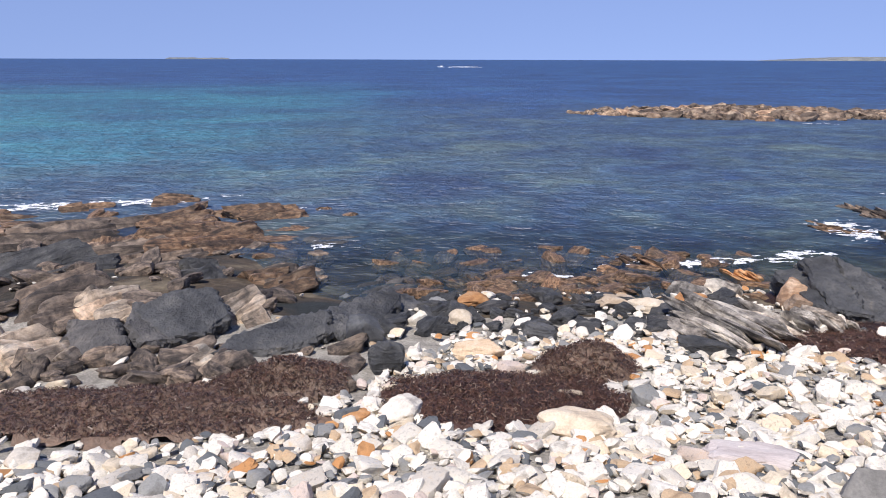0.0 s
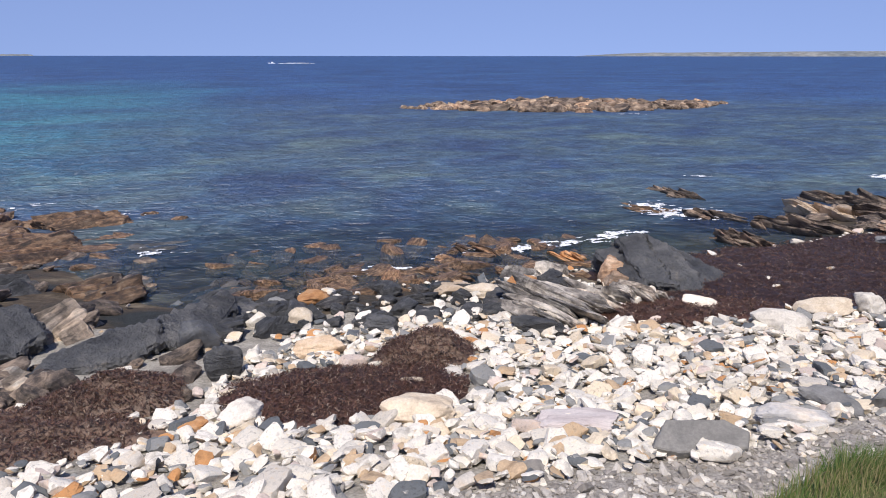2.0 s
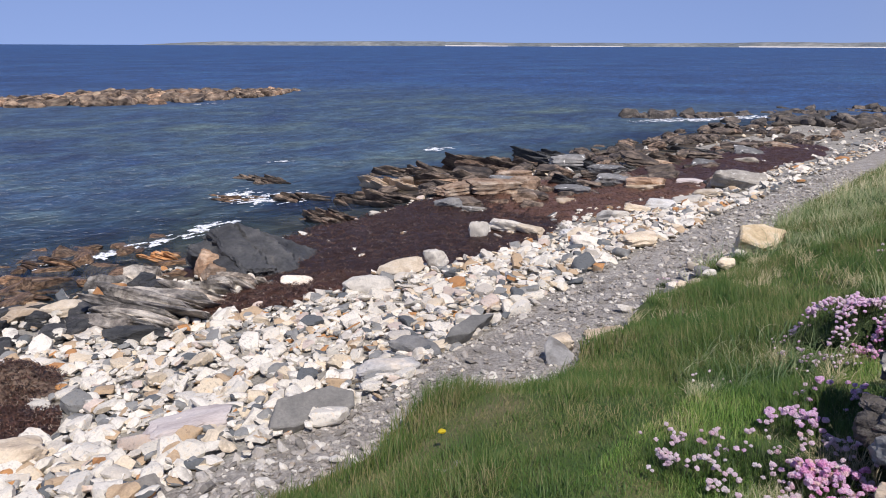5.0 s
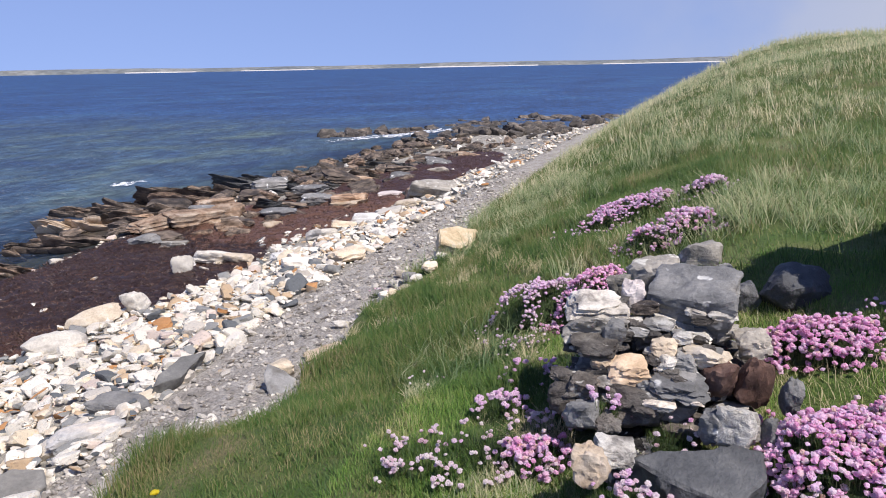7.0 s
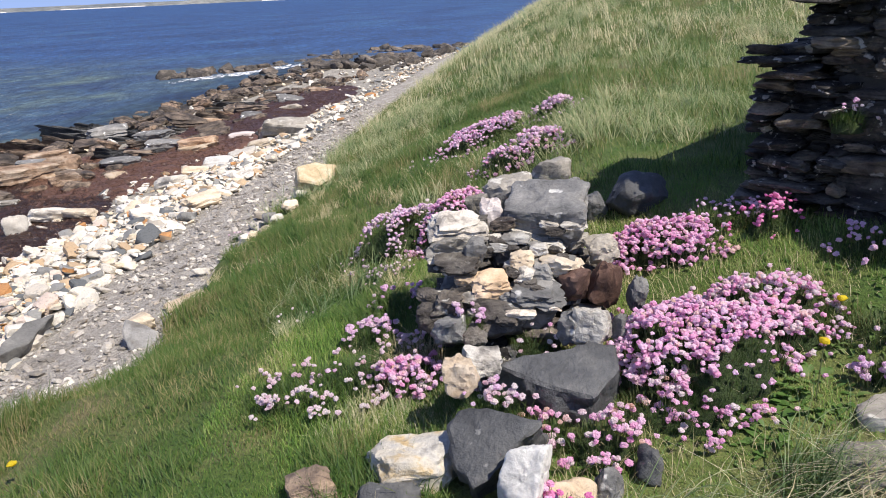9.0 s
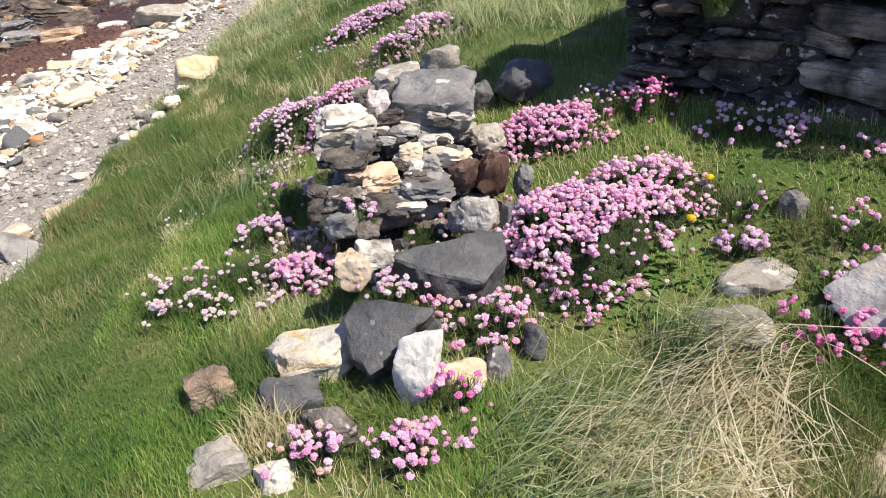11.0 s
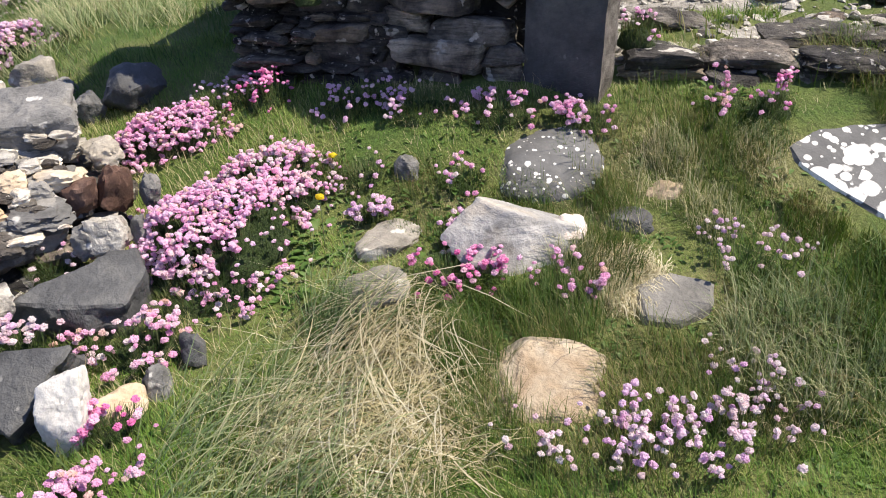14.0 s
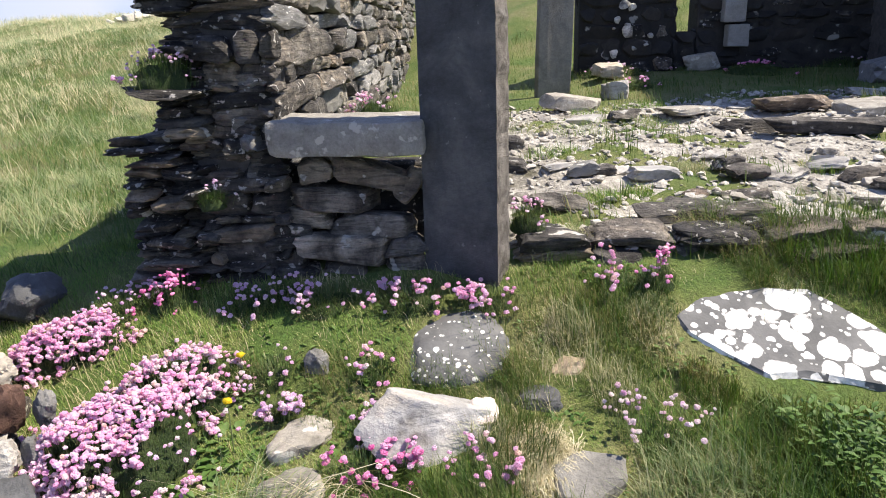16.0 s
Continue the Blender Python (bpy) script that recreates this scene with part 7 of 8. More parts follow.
fan(1.74, -0.44, 0.22, 110, (0.16, 0.40), (0.0018, 0.0036), 150, 1.2, 0.85, M_FAN, "long grey-green grass among dry straw", 47)
fan(1.67, -1.68, 0.11, 700, (0.05, 0.13), (0.0018, 0.0034), 60, 1.6, 0.12, M_DRY, "flattened pale thatch beside a flat stone", 48)
fan(1.60, -1.60, 0.08, 300, (0.05, 0.12), (0.0018, 0.0034), 60, 1.6, 0.12, M_DRY, "flattened pale thatch beside a flat stone", 49)
fan(1.80, -0.98, 0.18, 260, (0.06, 0.18), (0.002, 0.0035), -100, 1.2, 0.9, M_GRASS, "green grass between straw and boulder", 34)
fan(1.86, -0.72, 0.08, 90, (0.18, 0.36), (0.0018, 0.0035), -95, 0.5, 0.9, M_STRAW, "thin straw blades bent over a grey stone", 39)
fan(1.22, -2.22, 0.26, 500, (0.12, 0.26), (0.002, 0.004), 60, 1.2, 0.9, M_GRASS, "long green grass below a lichened slab", 50)
fan(1.00, -2.05, 0.24, 500, (0.16, 0.34), (0.002, 0.004), 60, 1.2, 0.9, M_GRASS, "long green grass below broad leaves", 35)
fan(3.6, 1.35, 0.40, 500, (0.14, 0.32), (0.0025, 0.005), 30, 0.9, 0.8, M_FAN, "long grey-green grass below thrift", 38)
tuft(1.62, -1.00, 0.12, 700, (0.10, 0.22), (0.0015, 0.003), 0.45, M_GRASS, "tall fine green grass beside a tan boulder", 5, 30, 1.0)
tuft(1.40, -0.95, 0.12, 600, (0.08, 0.20), (0.0015, 0.003), 0.5, M_GRASS, "tall fine green grass beside a tan boulder", 6, 30, 1.0)
tuft(1.62, -1.34, 0.16, 900, (0.10, 0.20), (0.0015, 0.003), 0.5, M_GRASS, "fine green grass between two boulders", 7, 20, 1.0)
tuft(1.76, -1.62, 0.14, 700, (0.10, 0.20), (0.0015, 0.003), 0.6, M_GRASS, "fine green grass beside a pale boulder", 8, 200, 0.8)
tuft(1.25, -1.50, 0.22, 1100, (0.08, 0.18), (0.0015, 0.003), 0.6, M_GRASS, "long green grass around flat stones", 9, 30, 1.2)
tuft(1.08, -1.05, 0.24, 900, (0.06, 0.16), (0.0015, 0.003), 0.6, M_GRASS, "long green grass around thrift", 10, 30, 1.2)
tuft(1.12, -1.95, 0.26, 1300, (0.12, 0.26), (0.002, 0.004), 0.6, M_FAN, "pale long grass below a lichened slab", 11, 40, 1.2)
tuft(1.05, -2.35, 0.26, 1300, (0.14, 0.28), (0.002, 0.004), 0.5, M_GRASS, "tall dark green grass by broad leaves", 12, 40, 1.2)
for i, (px, py, mat) in enumerate(((1.94, -2.36, M_GRASS), (2.04, -2.48, M_FAN), (1.82, -2.34, M_GRASS), (1.96, -2.52, M_GRASS), (1.88, -2.46, M_MARRAM), (2.12, -2.38, M_TURFGRASS))):
    tuft(px, py, 0.13, 600, (0.03, 0.09), (0.0016, 0.0032), 0.7, mat, "uneven grass behind a lichened slab", 540 + i, 60, 1.3)
tuft(2.04, -2.24, 0.16, 700, (0.06, 0.14), (0.002, 0.0035), 0.5, M_GRASS, "tall green grass beside a lichened slab", 13, 60, 1.2)
tuft(1.56, -2.44, 0.12, 700, (0.06, 0.14), (0.002, 0.0035), 0.6, M_GRASS, "green grass overhanging a lichened slab", 58, 120, 1.2)
tuft(1.30, -2.54, 0.13, 900, (0.06, 0.14), (0.002, 0.0035), 0.6, M_GRASS, "green grass overhanging a lichened slab", 51, 120, 1.2)
tuft(1.10, -2.70, 0.14, 900, (0.06, 0.15), (0.002, 0.0035), 0.6, M_GRASS, "green grass overhanging a lichened slab", 52, 120, 1.2)
tuft(1.80, -1.20, 0.10, 500, (0.06, 0.15), (0.0015, 0.003), 0.6, M_GRASS, "fine grass before a pale boulder", 54, 120, 1.2)
tuft(2.16, -1.52, 0.16, 500, (0.04, 0.10), (0.0015, 0.003), 0.6, M_GRASS, "fine grass before a spotted stone", 55, 120, 1.2)
tuft(1.98, -0.72, 0.14, 500, (0.05, 0.14), (0.0015, 0.003), 0.7, M_GRASS, "fine grass over a grey stone", 56, 120, 1.2)
r = np.random.RandomState(57)
for i in range(34):
    a, q = radians(r.uniform(108, 150)), r.uniform(1.75, 3.3)
    px, py = q * math.sin(a), q * math.cos(a)
    if clear_of(np.array([px]), np.array([py]))[0] and float(ruin_sq(px, py)[1]) > 0.1 and math.hypot(px - 1.57, py + 2.9) > 0.5:
        tuft(px, py, r.uniform(0.08, 0.18), 380, (0.05, r.uniform(0.10, 0.19)), (0.0015, 0.003), 0.6, (M_GRASS, M_GRASS, M_MARRAM)[i % 3], "uneven tuft of darker grass in the turf", 500 + i, 60, 1.3)
for i in range(18):
    m = ruin(r.uniform(2.3, 4.0), r.uniform(0.05, 0.5), 0)
    tuft(m.translation.x, m.translation.y, r.uniform(0.08, 0.16), 360, (0.05, r.uniform(0.12, 0.22)), (0.0016, 0.003), 0.85, (M_GRASS, M_SLOPE, M_GRASS)[i % 3], "long brownish-green grass at the low wall's foot", 560 + i, 60, 1.2)
tuft(2.05, -3.30, 0.30, 1800, (0.10, 0.22), (0.002, 0.004), 0.9, M_GRASS, "long olive grass over the low wall", 15, 60, 1.0)
tuft(1.70, -3.55, 0.34, 1800, (0.14, 0.28), (0.002, 0.004), 0.6, M_GRASS, "long olive grass behind a lichened slab", 16, 60, 1.0)
tuft(1.72, -1.64, 0.12, 1300, (0.04, 0.10), (0.002, 0.004), 1.35, M_STRAW, "dead straw on a flat stone", 17, -30, 1.4)
tuft(1.62, -1.60, 0.11, 1000, (0.04, 0.10), (0.002, 0.004), 1.35, M_STRAW, "dead straw on a flat stone", 18, -30, 1.4)
tuft(1.62, 0.60, 0.10, 350, (0.06, 0.16), (0.002, 0.004), 0.8, M_STRAW, "dry grass between stones", 19, 30, 1.4)
tuft(2.62, 0.66, 0.12, 350, (0.08, 0.20), (0.002, 0.004), 0.8, M_STRAW, "dry grass beside the stone heap", 20, 60, 1.0)


# ---- thrift ----
SHAPES = {}


def head_mesh(seed, mat, fine=2):
    r = np.random.RandomState(seed)
    d, f = ball(fine)
    v = d * (1 + r.uniform(-0.42, 0.30, len(d)))[:, None] * np.array((0.52, 0.52, 0.36))
    me = mesh_of("flower_head", v, f, (mat,), False)
    SHAPES[me.name] = (v, np.array(f))
    return me


FAR_HEADS = {m.name: [head_mesh(k, m, 1) for k in range(5)] for m in (M_PINK, M_LILAC, M_BLUSH, M_HOT)}
HEADS = {m.name: [head_mesh(k, m) for k in range(5)] for m in (M_PINK, M_LILAC, M_BLUSH, M_HOT)}
FINE_HEADS = {m.name: [head_mesh(k, m, 3) for k in range(5)] for m in (M_PINK, M_LILAC, M_BLUSH, M_HOT)}
M_LEAFDOME = ground_mat("thrift_cushion", [(0.35, (0.03, 0.06, 0.012)), (0.6, (0.06, 0.10, 0.025))], 9, 120, 1.0, 0.03)


def thrift(x, y, rx, ry, high, n, mats, label, seed, z=None, size=0.0195, stalk=0.05, dome=True):
    """A cushion of sea pinks. rx runs across the view, ry along it."""
    r = np.random.RandomState(seed)
    top = new("thrift_clump")
    turn = radians(facing(x, y))
    c, s = math.cos(turn), math.sin(turn)

    def place(u, v):
        return x + u * rx * c - v * ry * s, y + u * rx * s + v * ry * c

    def floor(px, py):
        return ground_z(px, py) if z is None else np.full(np.shape(px), float(z))
    d, f = ball(4 if rx > 0.2 else 3)
    w = np.array([noise.noise(Vector(p * 2.5) + Vector((seed, 0, 0))) for p in d])
    px, py = place(d[:, 0] * (0.9 + 0.2 * w), d[:, 1] * (0.9 + 0.2 * w))
    pz = floor(px, py) - 0.02 + np.maximum(d[:, 2], -0.2) * high * (0.85 + 0.4 * w)
    part("cushion", mesh_of("cushion", np.stack([px, py, pz], -1), f, (M_LEAFDOME,)), top, "dense dark green cushion of narrow leaves")
    k = int(300 + 26000 * rx * ry)
    a, q = r.uniform(0, 2 * np.pi, k), np.sqrt(r.uniform(0, 1.1, k))
    lx, ly = place(q * np.cos(a), q * np.sin(a))
    P = np.stack([lx, ly, floor(lx, ly) - 0.01 + high * 0.85 * np.sqrt(np.clip(1 - q * q, 0, 1))], -1)
    tagged(part("foliage", blade_mesh("foliage", P, r.uniform(0.025, 0.06, k), r.uniform(0.0016, 0.0028, k), a + turn + r.normal(0, 0.7, k), np.abs(r.normal(0.6, 0.3, k)), M_CUSHION), top), kind="stuff")
    n = int(n * 1.5)
    a, q = r.uniform(0, 2 * np.pi, n), np.sqrt(r.uniform(0, 1, n)) * (1 + 0.12 * r.normal(size=n))
    # the rim frays into single flowers, and the cushion has bare and lumpy places
    q = np.where(r.uniform(size=n) < 0.16, 0.95 + np.abs(r.normal(0, 0.22, n)), q)
    hx, hy = place(q * np.cos(a), q * np.sin(a))
    # heads stand in small bunches
    pick = r.randint(max(1, n // 5), size=n)
    near_by = r.uniform(size=n) < (0.5 if high > 0.11 else 0.72)
    hx = np.where(near_by, hx[pick] + r.normal(0, 0.014, n), hx)
    hy = np.where(near_by, hy[pick] + r.normal(0, 0.014, n), hy)
    q, a = np.where(near_by, q[pick], q), np.where(near_by, a[pick], a)
    bare = 0.41 if high > 0.11 else 0.475
    ok = (fbm(hx * 7, hy * 7, seed % 50, 3) > bare + 0.08 * (q > 0.8)) | (r.uniform(size=n) < 0.14)
    a, q, hx, hy = a[ok], q[ok], hx[ok], hy[ok]
    n = len(a)
    base = floor(hx, hy) + high * np.sqrt(np.clip(1 - q * q, 0, 1)) * (0.72 + 0.55 * fbm(hx * 8, hy * 8, seed % 40, 2))
    up = r.uniform(0.4, 1.3, n) * (stalk * 0.75 if high > 0.11 else stalk)
    tip = np.stack([hx, hy, base + up], -1)
    out = np.stack([np.cos(a + turn) * q, np.sin(a + turn) * q, 0 * q], -1) * 0.4 * up[:, None]
    tip = tip + out
    rows = []
    foot = np.stack([hx, hy, base - 0.02], -1)
    for p, wd in ((foot, 0.0011), (tip, 0.0009)):
        rows += [p + np.array((wd, 0, 0)), p + np.array((-wd * 0.5, wd * 0.87, 0)), p + np.array((-wd * 0.5, -wd * 0.87, 0))]
    V = np.stack(rows, 1).reshape(-1, 3)
    b = np.arange(n)[:, None] * 6
    loops = (b + np.array([[0, 1, 4, 3, 1, 2, 5, 4, 2, 0, 3, 5]])).ravel()
    tagged(part("stem", quick_mesh("stem", V, np.full(n * 3, 4), loops, M_STEM), top), kind="stuff")
    single = min(n, 98)
    V, F = {}, {}
    for i in range(n):
        m = mats[0] if len(mats) == 1 or r.uniform() < 0.7 else mats[1]
        sz = size * r.uniform(0.68, 1.28)
        kind = (FAR_HEADS if math.hypot(x, y) > 3.3 else FINE_HEADS if i < single else HEADS)[m.name][r.randint(5)]
        put = pose(*tip[i], r.uniform(-30, 30), r.uniform(-30, 30), r.uniform(0, 360)) @ Matrix.Diagonal((sz, sz, sz, 1))
        if i < single:
            part("flower_head", kind, top, m=put)
        else:
            mm = np.array(put)
            vv, ff = SHAPES[kind.name]
            V.setdefault(m, []).append(vv @ mm[:3, :3].T + mm[:3, 3])
            F.setdefault(m, []).append(ff + sum(len(q) for q in V[m][:-1]))
    for m in V:
        tagged(part("blossom", mesh_of("blossom", np.vstack(V[m]), np.vstack(F[m]).tolist(), (m,), False), top), kind="stuff")
    return tagged(top, label, "thrift", "thrift clumps")


PINKS = (
    (2.52, -0.40, 0.30, 0.24, 0.20, 210, (M_PINK, M_LILAC), "large domed cushion of thrift in full pink flower"),
    (2.74, -0.66, 0.22, 0.16, 0.13, 95, (M_PINK, M_BLUSH), "cushion of pink and fading thrift flowers"),
    (2.30, -0.30, 0.22, 0.12, 0.06, 60, (M_PINK, M_BLUSH), "loose fringe of pink thrift flowers"),
    (3.98, 1.05, 0.26, 0.20, 0.19, 140, (M_LILAC, M_BLUSH), "pale lilac cushion of thrift on the bank"),
    (3.86, 0.70, 0.20, 0.18, 0.20, 120, (M_PINK,), "bright pink cushion of thrift on the bank"),
    (2.56, 0.80, 0.25, 0.18, 0.07, 78, (M_BLUSH, M_LILAC), "loose clump of pale pink and white thrift"),
    (2.40, 1.02, 0.30, 0.22, 0.03, 60, (M_BLUSH,), "loose clump of faded white thrift"),
    (2.49, 0.66, 0.13, 0.10, 0.08, 60, (M_PINK, M_LILAC), "pink thrift clump below the stone heap"),
    (2.82, 0.92, 0.10, 0.08, 0.06, 20, (M_LILAC,), "small lilac thrift clump in the grass"),
    (3.22, -0.34, 0.24, 0.09, 0.112, 81, (M_PINK,), "bright pink thrift cushion at the heap's end"),
    (6.20, 0.86, 0.40, 0.18, 0.14, 150, (M_LILAC, M_PINK), "pink thrift cushion higher on the bank"),
    (4.98, 0.40, 0.30, 0.14, 0.13, 110, (M_LILAC, M_PINK), "low pink thrift cushion on the bank"),
    (6.25, 0.28, 0.17, 0.10, 0.12, 81, (M_LILAC,), "small pale thrift cushion on the slope"),
    (2.40, 0.36, 0.09, 0.07, 0.05, 34, (M_LILAC, M_BLUSH), "small thrift clump between slate blocks"),
    (2.20, 0.10, 0.07, 0.06, 0.06, 26, (M_PINK,), "small pink thrift clump on slate blocks"),
    (2.14, -0.06, 0.13, 0.10, 0.08, 62, (M_PINK, M_BLUSH), "pink thrift clump beside slate blocks"),
    (1.80, 0.06, 0.10, 0.06, 0.06, 30, (M_HOT, M_PINK), "deep pink thrift beside a white boulder"),
    (1.56, 0.44, 0.11, 0.07, 0.05, 36, (M_PINK, M_LILAC), "pink thrift among stones and dry grass"),
    (1.56, 0.20, 0.12, 0.08, 0.04, 34, (M_PINK,), "pink thrift among stones and dry grass"),
    (2.84, 0.22, 0.13, 0.08, 0.06, 40, (M_BLUSH, M_PINK), "pale thrift growing from the stone heap"),
    (2.80, 0.60, 0.10, 0.07, 0.05, 26, (M_LILAC,), "lilac thrift growing beside the stone heap"),
    (3.12, 0.86, 0.12, 0.09, 0.05, 36, (M_LILAC,), "pale thrift in the grass by the heap"),
    (3.52, 1.02, 0.14, 0.10, 0.03, 22, (M_BLUSH,), "scattered pale thrift flowers on the bank"),
    (3.30, 1.50, 0.11, 0.09, 0.04, 22, (M_BLUSH, M_PINK), "scattered pale pink thrift on the bank"),
    (3.25, -0.79, 0.11, 0.07, 0.09, 34, (M_HOT,), "deep pink thrift at the foot of the pier"),
    (3.36, -0.60, 0.16, 0.07, 0.04, 22, (M_LILAC,), "pale lilac thrift in the wall's shade"),
    (3.00, -1.13, 0.16, 0.09, 0.05, 38, (M_LILAC,), "pale lilac thrift along the wall foot"),
    (2.80, -1.36, 0.16, 0.09, 0.05, 38, (M_LILAC,), "pale lilac thrift along the wall foot"),
    (2.58, -1.66, 0.17, 0.08, 0.05, 40, (M_PINK, M_LILAC), "pink thrift along the foot of the wall"),
    (2.38, -1.93, 0.15, 0.08, 0.05, 34, (M_PINK, M_LILAC), "pink thrift at the standing slab's foot"),
    (1.98, -1.12, 0.15, 0.09, 0.05, 42, (M_HOT, M_PINK), "deep pink thrift before a pale boulder"),
    (1.92, -1.22, 0.07, 0.05, 0.05, 14, (M_HOT, M_PINK), "deep pink thrift against a pale boulder"),
    (1.71, -1.43, 0.08, 0.06, 0.02, 13, (M_PINK,), "few pink thrift flowers in fine grass"),
    (1.18, -1.02, 0.19, 0.09, 0.02, 26, (M_BLUSH, M_LILAC), "loose pale pink thrift in long grass"),
    (1.04, -1.32, 0.21, 0.12, 0.02, 50, (M_LILAC, M_BLUSH), "loose pale pink thrift in long grass"),
    (1.02, -1.64, 0.18, 0.12, 0.03, 40, (M_BLUSH, M_LILAC), "loose pale pink thrift in long grass"),
    (2.62, -1.02, 0.11, 0.08, 0.04, 30, (M_LILAC, M_BLUSH), "pale thrift beside a yellow dandelion"),
    (2.44, -0.98, 0.07, 0.05, 0.04, 18, (M_LILAC,), "pale thrift beside dandelion leaves"),
    (2.38, -1.36, 0.09, 0.06, 0.04, 22, (M_PINK, M_BLUSH), "pink thrift beside a spotted stone"),
    (2.16, -1.22, 0.07, 0.10, 0.03, 14, (M_LILAC,), "few lilac thrift flowers behind a boulder"),
    (2.10, -2.48, 0.12, 0.07, 0.02, 14, (M_PINK,), "pink thrift on the low wall"),
    (2.02, -2.64, 0.08, 0.05, 0.06, 13, (M_HOT, M_PINK), "deep pink thrift on the low wall"),
    (1.52, -2.06, 0.14, 0.10, 0.02, 24, (M_BLUSH, M_LILAC), "pale thrift flowers on tall thin stems"),
    (5.9, 3.05, 0.10, 0.06, 0.03, 12, (M_BLUSH,), "few pale thrift flowers at the path edge"),
)
TALL = {"pink thrift on the low wall": 0.11, "deep pink thrift on the low wall": 0.10, "pale thrift flowers on tall thin stems": 0.12, "few pink thrift flowers in fine grass": 0.10, "loose pale pink thrift in long grass": 0.09}
for i, (x, y, rx, ry, high, n, mats, label) in enumerate(PINKS):
    thrift(x, y, rx, ry, high, int(n * 4.8) if n > 80 else int(n * 2.3), mats, label, 900 + i, size=0.026 if x > 4.5 else 0.0175 if mats[0] is M_BLUSH or label.endswith("wall foot") else 0.0195 if math.hypot(x, y) < 2.1 else 0.0205, stalk=TALL.get(label, 0.05))
# on the masonry and out of the heap
for i, (x, y, z, rx, n, mats) in enumerate(((2.59, 0.18, 1.42, 0.09, 46, (M_BLUSH, M_PINK)), (2.58, 0.43, 1.49, 0.06, 24, (M_LILAC,)), (2.14, 0.29, 1.41, 0.08, 40, (M_BLUSH, M_LILAC)))):
    thrift(x, y, rx, rx * 0.7, 0.06, n, mats, "pale thrift growing out of the stone heap", 980 + i, z=z, stalk=0.06)
wx = ruin(0.26, 0.03, 2.72)
thrift(wx.translation.x, wx.translation.y, 0.13, 0.09, 0.13, 76, (M_LILAC, M_PINK), "lilac thrift growing out of the pier", 960, z=2.70)
wx = ruin(0.42, 0.06, 2.18)
thrift(wx.translation.x, wx.translation.y, 0.06, 0.03, 0.05, 12, (M_LILAC,), "small thrift tuft on the pier", 961, z=2.17)
wx = ruin(1.10, -0.62, 2.35)
thrift(wx.translation.x, wx.translation.y, 0.16, 0.10, 0.20, 95, (M_PINK, M_BLUSH), "pale pink thrift behind the lintel stone", 962, z=2.36)
wx = ruin(1.86, -0.22, 1.98)
thrift(wx.translation.x, wx.translation.y, 0.09, 0.07, 0.08, 30, (M_PINK, M_LILAC), "pink thrift beside the standing slab", 963, z=1.96)
for i, (s, q, rx, n, mats) in enumerate(((3.6, -5.4, 0.2, 24, (M_PINK,)), (5.2, -6.0, 0.35, 40, (M_HOT,)), (4.5, -6.6, 0.4, 40, (M_LILAC,)), (3.5, -6.3, 0.4, 36, (M_LILAC,)), (6.4, -6.6, 0.4, 34, (M_LILAC,)))):
    wx = ruin(s, q, 0)
    thrift(wx.translation.x, wx.translation.y, rx, rx * 0.5, 0.12, n, mats, "thrift growing inside the ruin", 970 + i, size=0.035)


# ---- leafy plants ----
def leafy(x, y, rad, n, length, label, seed, mat=None, name="leafy_plant", tall=0.0):
    """A plant of broad pointed leaves, folded along the middle."""
    r = np.random.RandomState(seed)
    V, F = [], []
    for i in range(n):
        a, q = r.uniform(0, 2 * math.pi), rad * math.sqrt(r.uniform(0, 1))
        px, py = x + q * math.cos(a), y + q * math.sin(a)
        l, w = r.uniform(*length), 0.0
        w = l * r.uniform(0.16, 0.26)
        h, lift = a + r.normal(0, 0.7), r.uniform(0.1, 0.9)
        pz = gz(px, py) + r.uniform(0.0, 1.0) * tall
        base = len(V)
        for t, wd in ((0.0, 0.25), (0.4, 1.0), (0.75, 0.7), (1.0, 0.05)):
            cx, cy = px + math.cos(h) * l * t * math.cos(lift), py + math.sin(h) * l * t * math.cos(lift)
            cz = pz + l * (t * math.sin(lift) - 0.35 * t * t)
            for sd, dz in ((-1, 0.25), (0, 0.0), (1, 0.25)):
                V.append((cx - math.sin(h) * w * wd * sd, cy + math.cos(h) * w * wd * sd, cz + abs(sd) * w * wd * dz))
        for j in range(3):
            for k in range(2):
                b = base + j * 3 + k
                F.append((b, b + 3, b + 4, b + 1))
    ob = new(name, mesh_of(name, V, F, (mat or M_LEAF,)))
    return tagged(ob, label, "plant", "leafy plants", "stuff")


leafy(2.40, -0.78, 0.13, 70, (0.03, 0.075), "green rosette of dandelion leaves", 1)
leafy(2.22, -0.66, 0.16, 60, (0.03, 0.07), "low leafy weeds in the turf", 2)
leafy(2.42, -1.22, 0.14, 60, (0.03, 0.06), "grey-green silverweed leaves in turf", 3)
leafy(2.18, -1.18, 0.12, 50, (0.03, 0.06), "grey-green silverweed leaves in turf", 4)
leafy(1.85, 0.62, 0.08, 40, (0.03, 0.06), "fresh green leaves between stones", 5)
leafy(1.72, 0.68, 0.12, 60, (0.03, 0.06), "fresh green leaves between stones", 6)
leafy(2.40, 0.60, 0.08, 30, (0.03, 0.06), "fresh green leaves below thrift", 7)
leafy(1.10, -2.52, 0.17, 260, (0.025, 0.06), "thick patch of bright green broad leaves", 8, tall=0.14)
leafy(0.94, -2.54, 0.20, 340, (0.025, 0.06), "thick patch of bright green broad leaves", 9, tall=0.16)
leafy(1.22, -2.02, 0.12, 120, (0.025, 0.05), "green broad leaves in long grass", 10, tall=0.06)
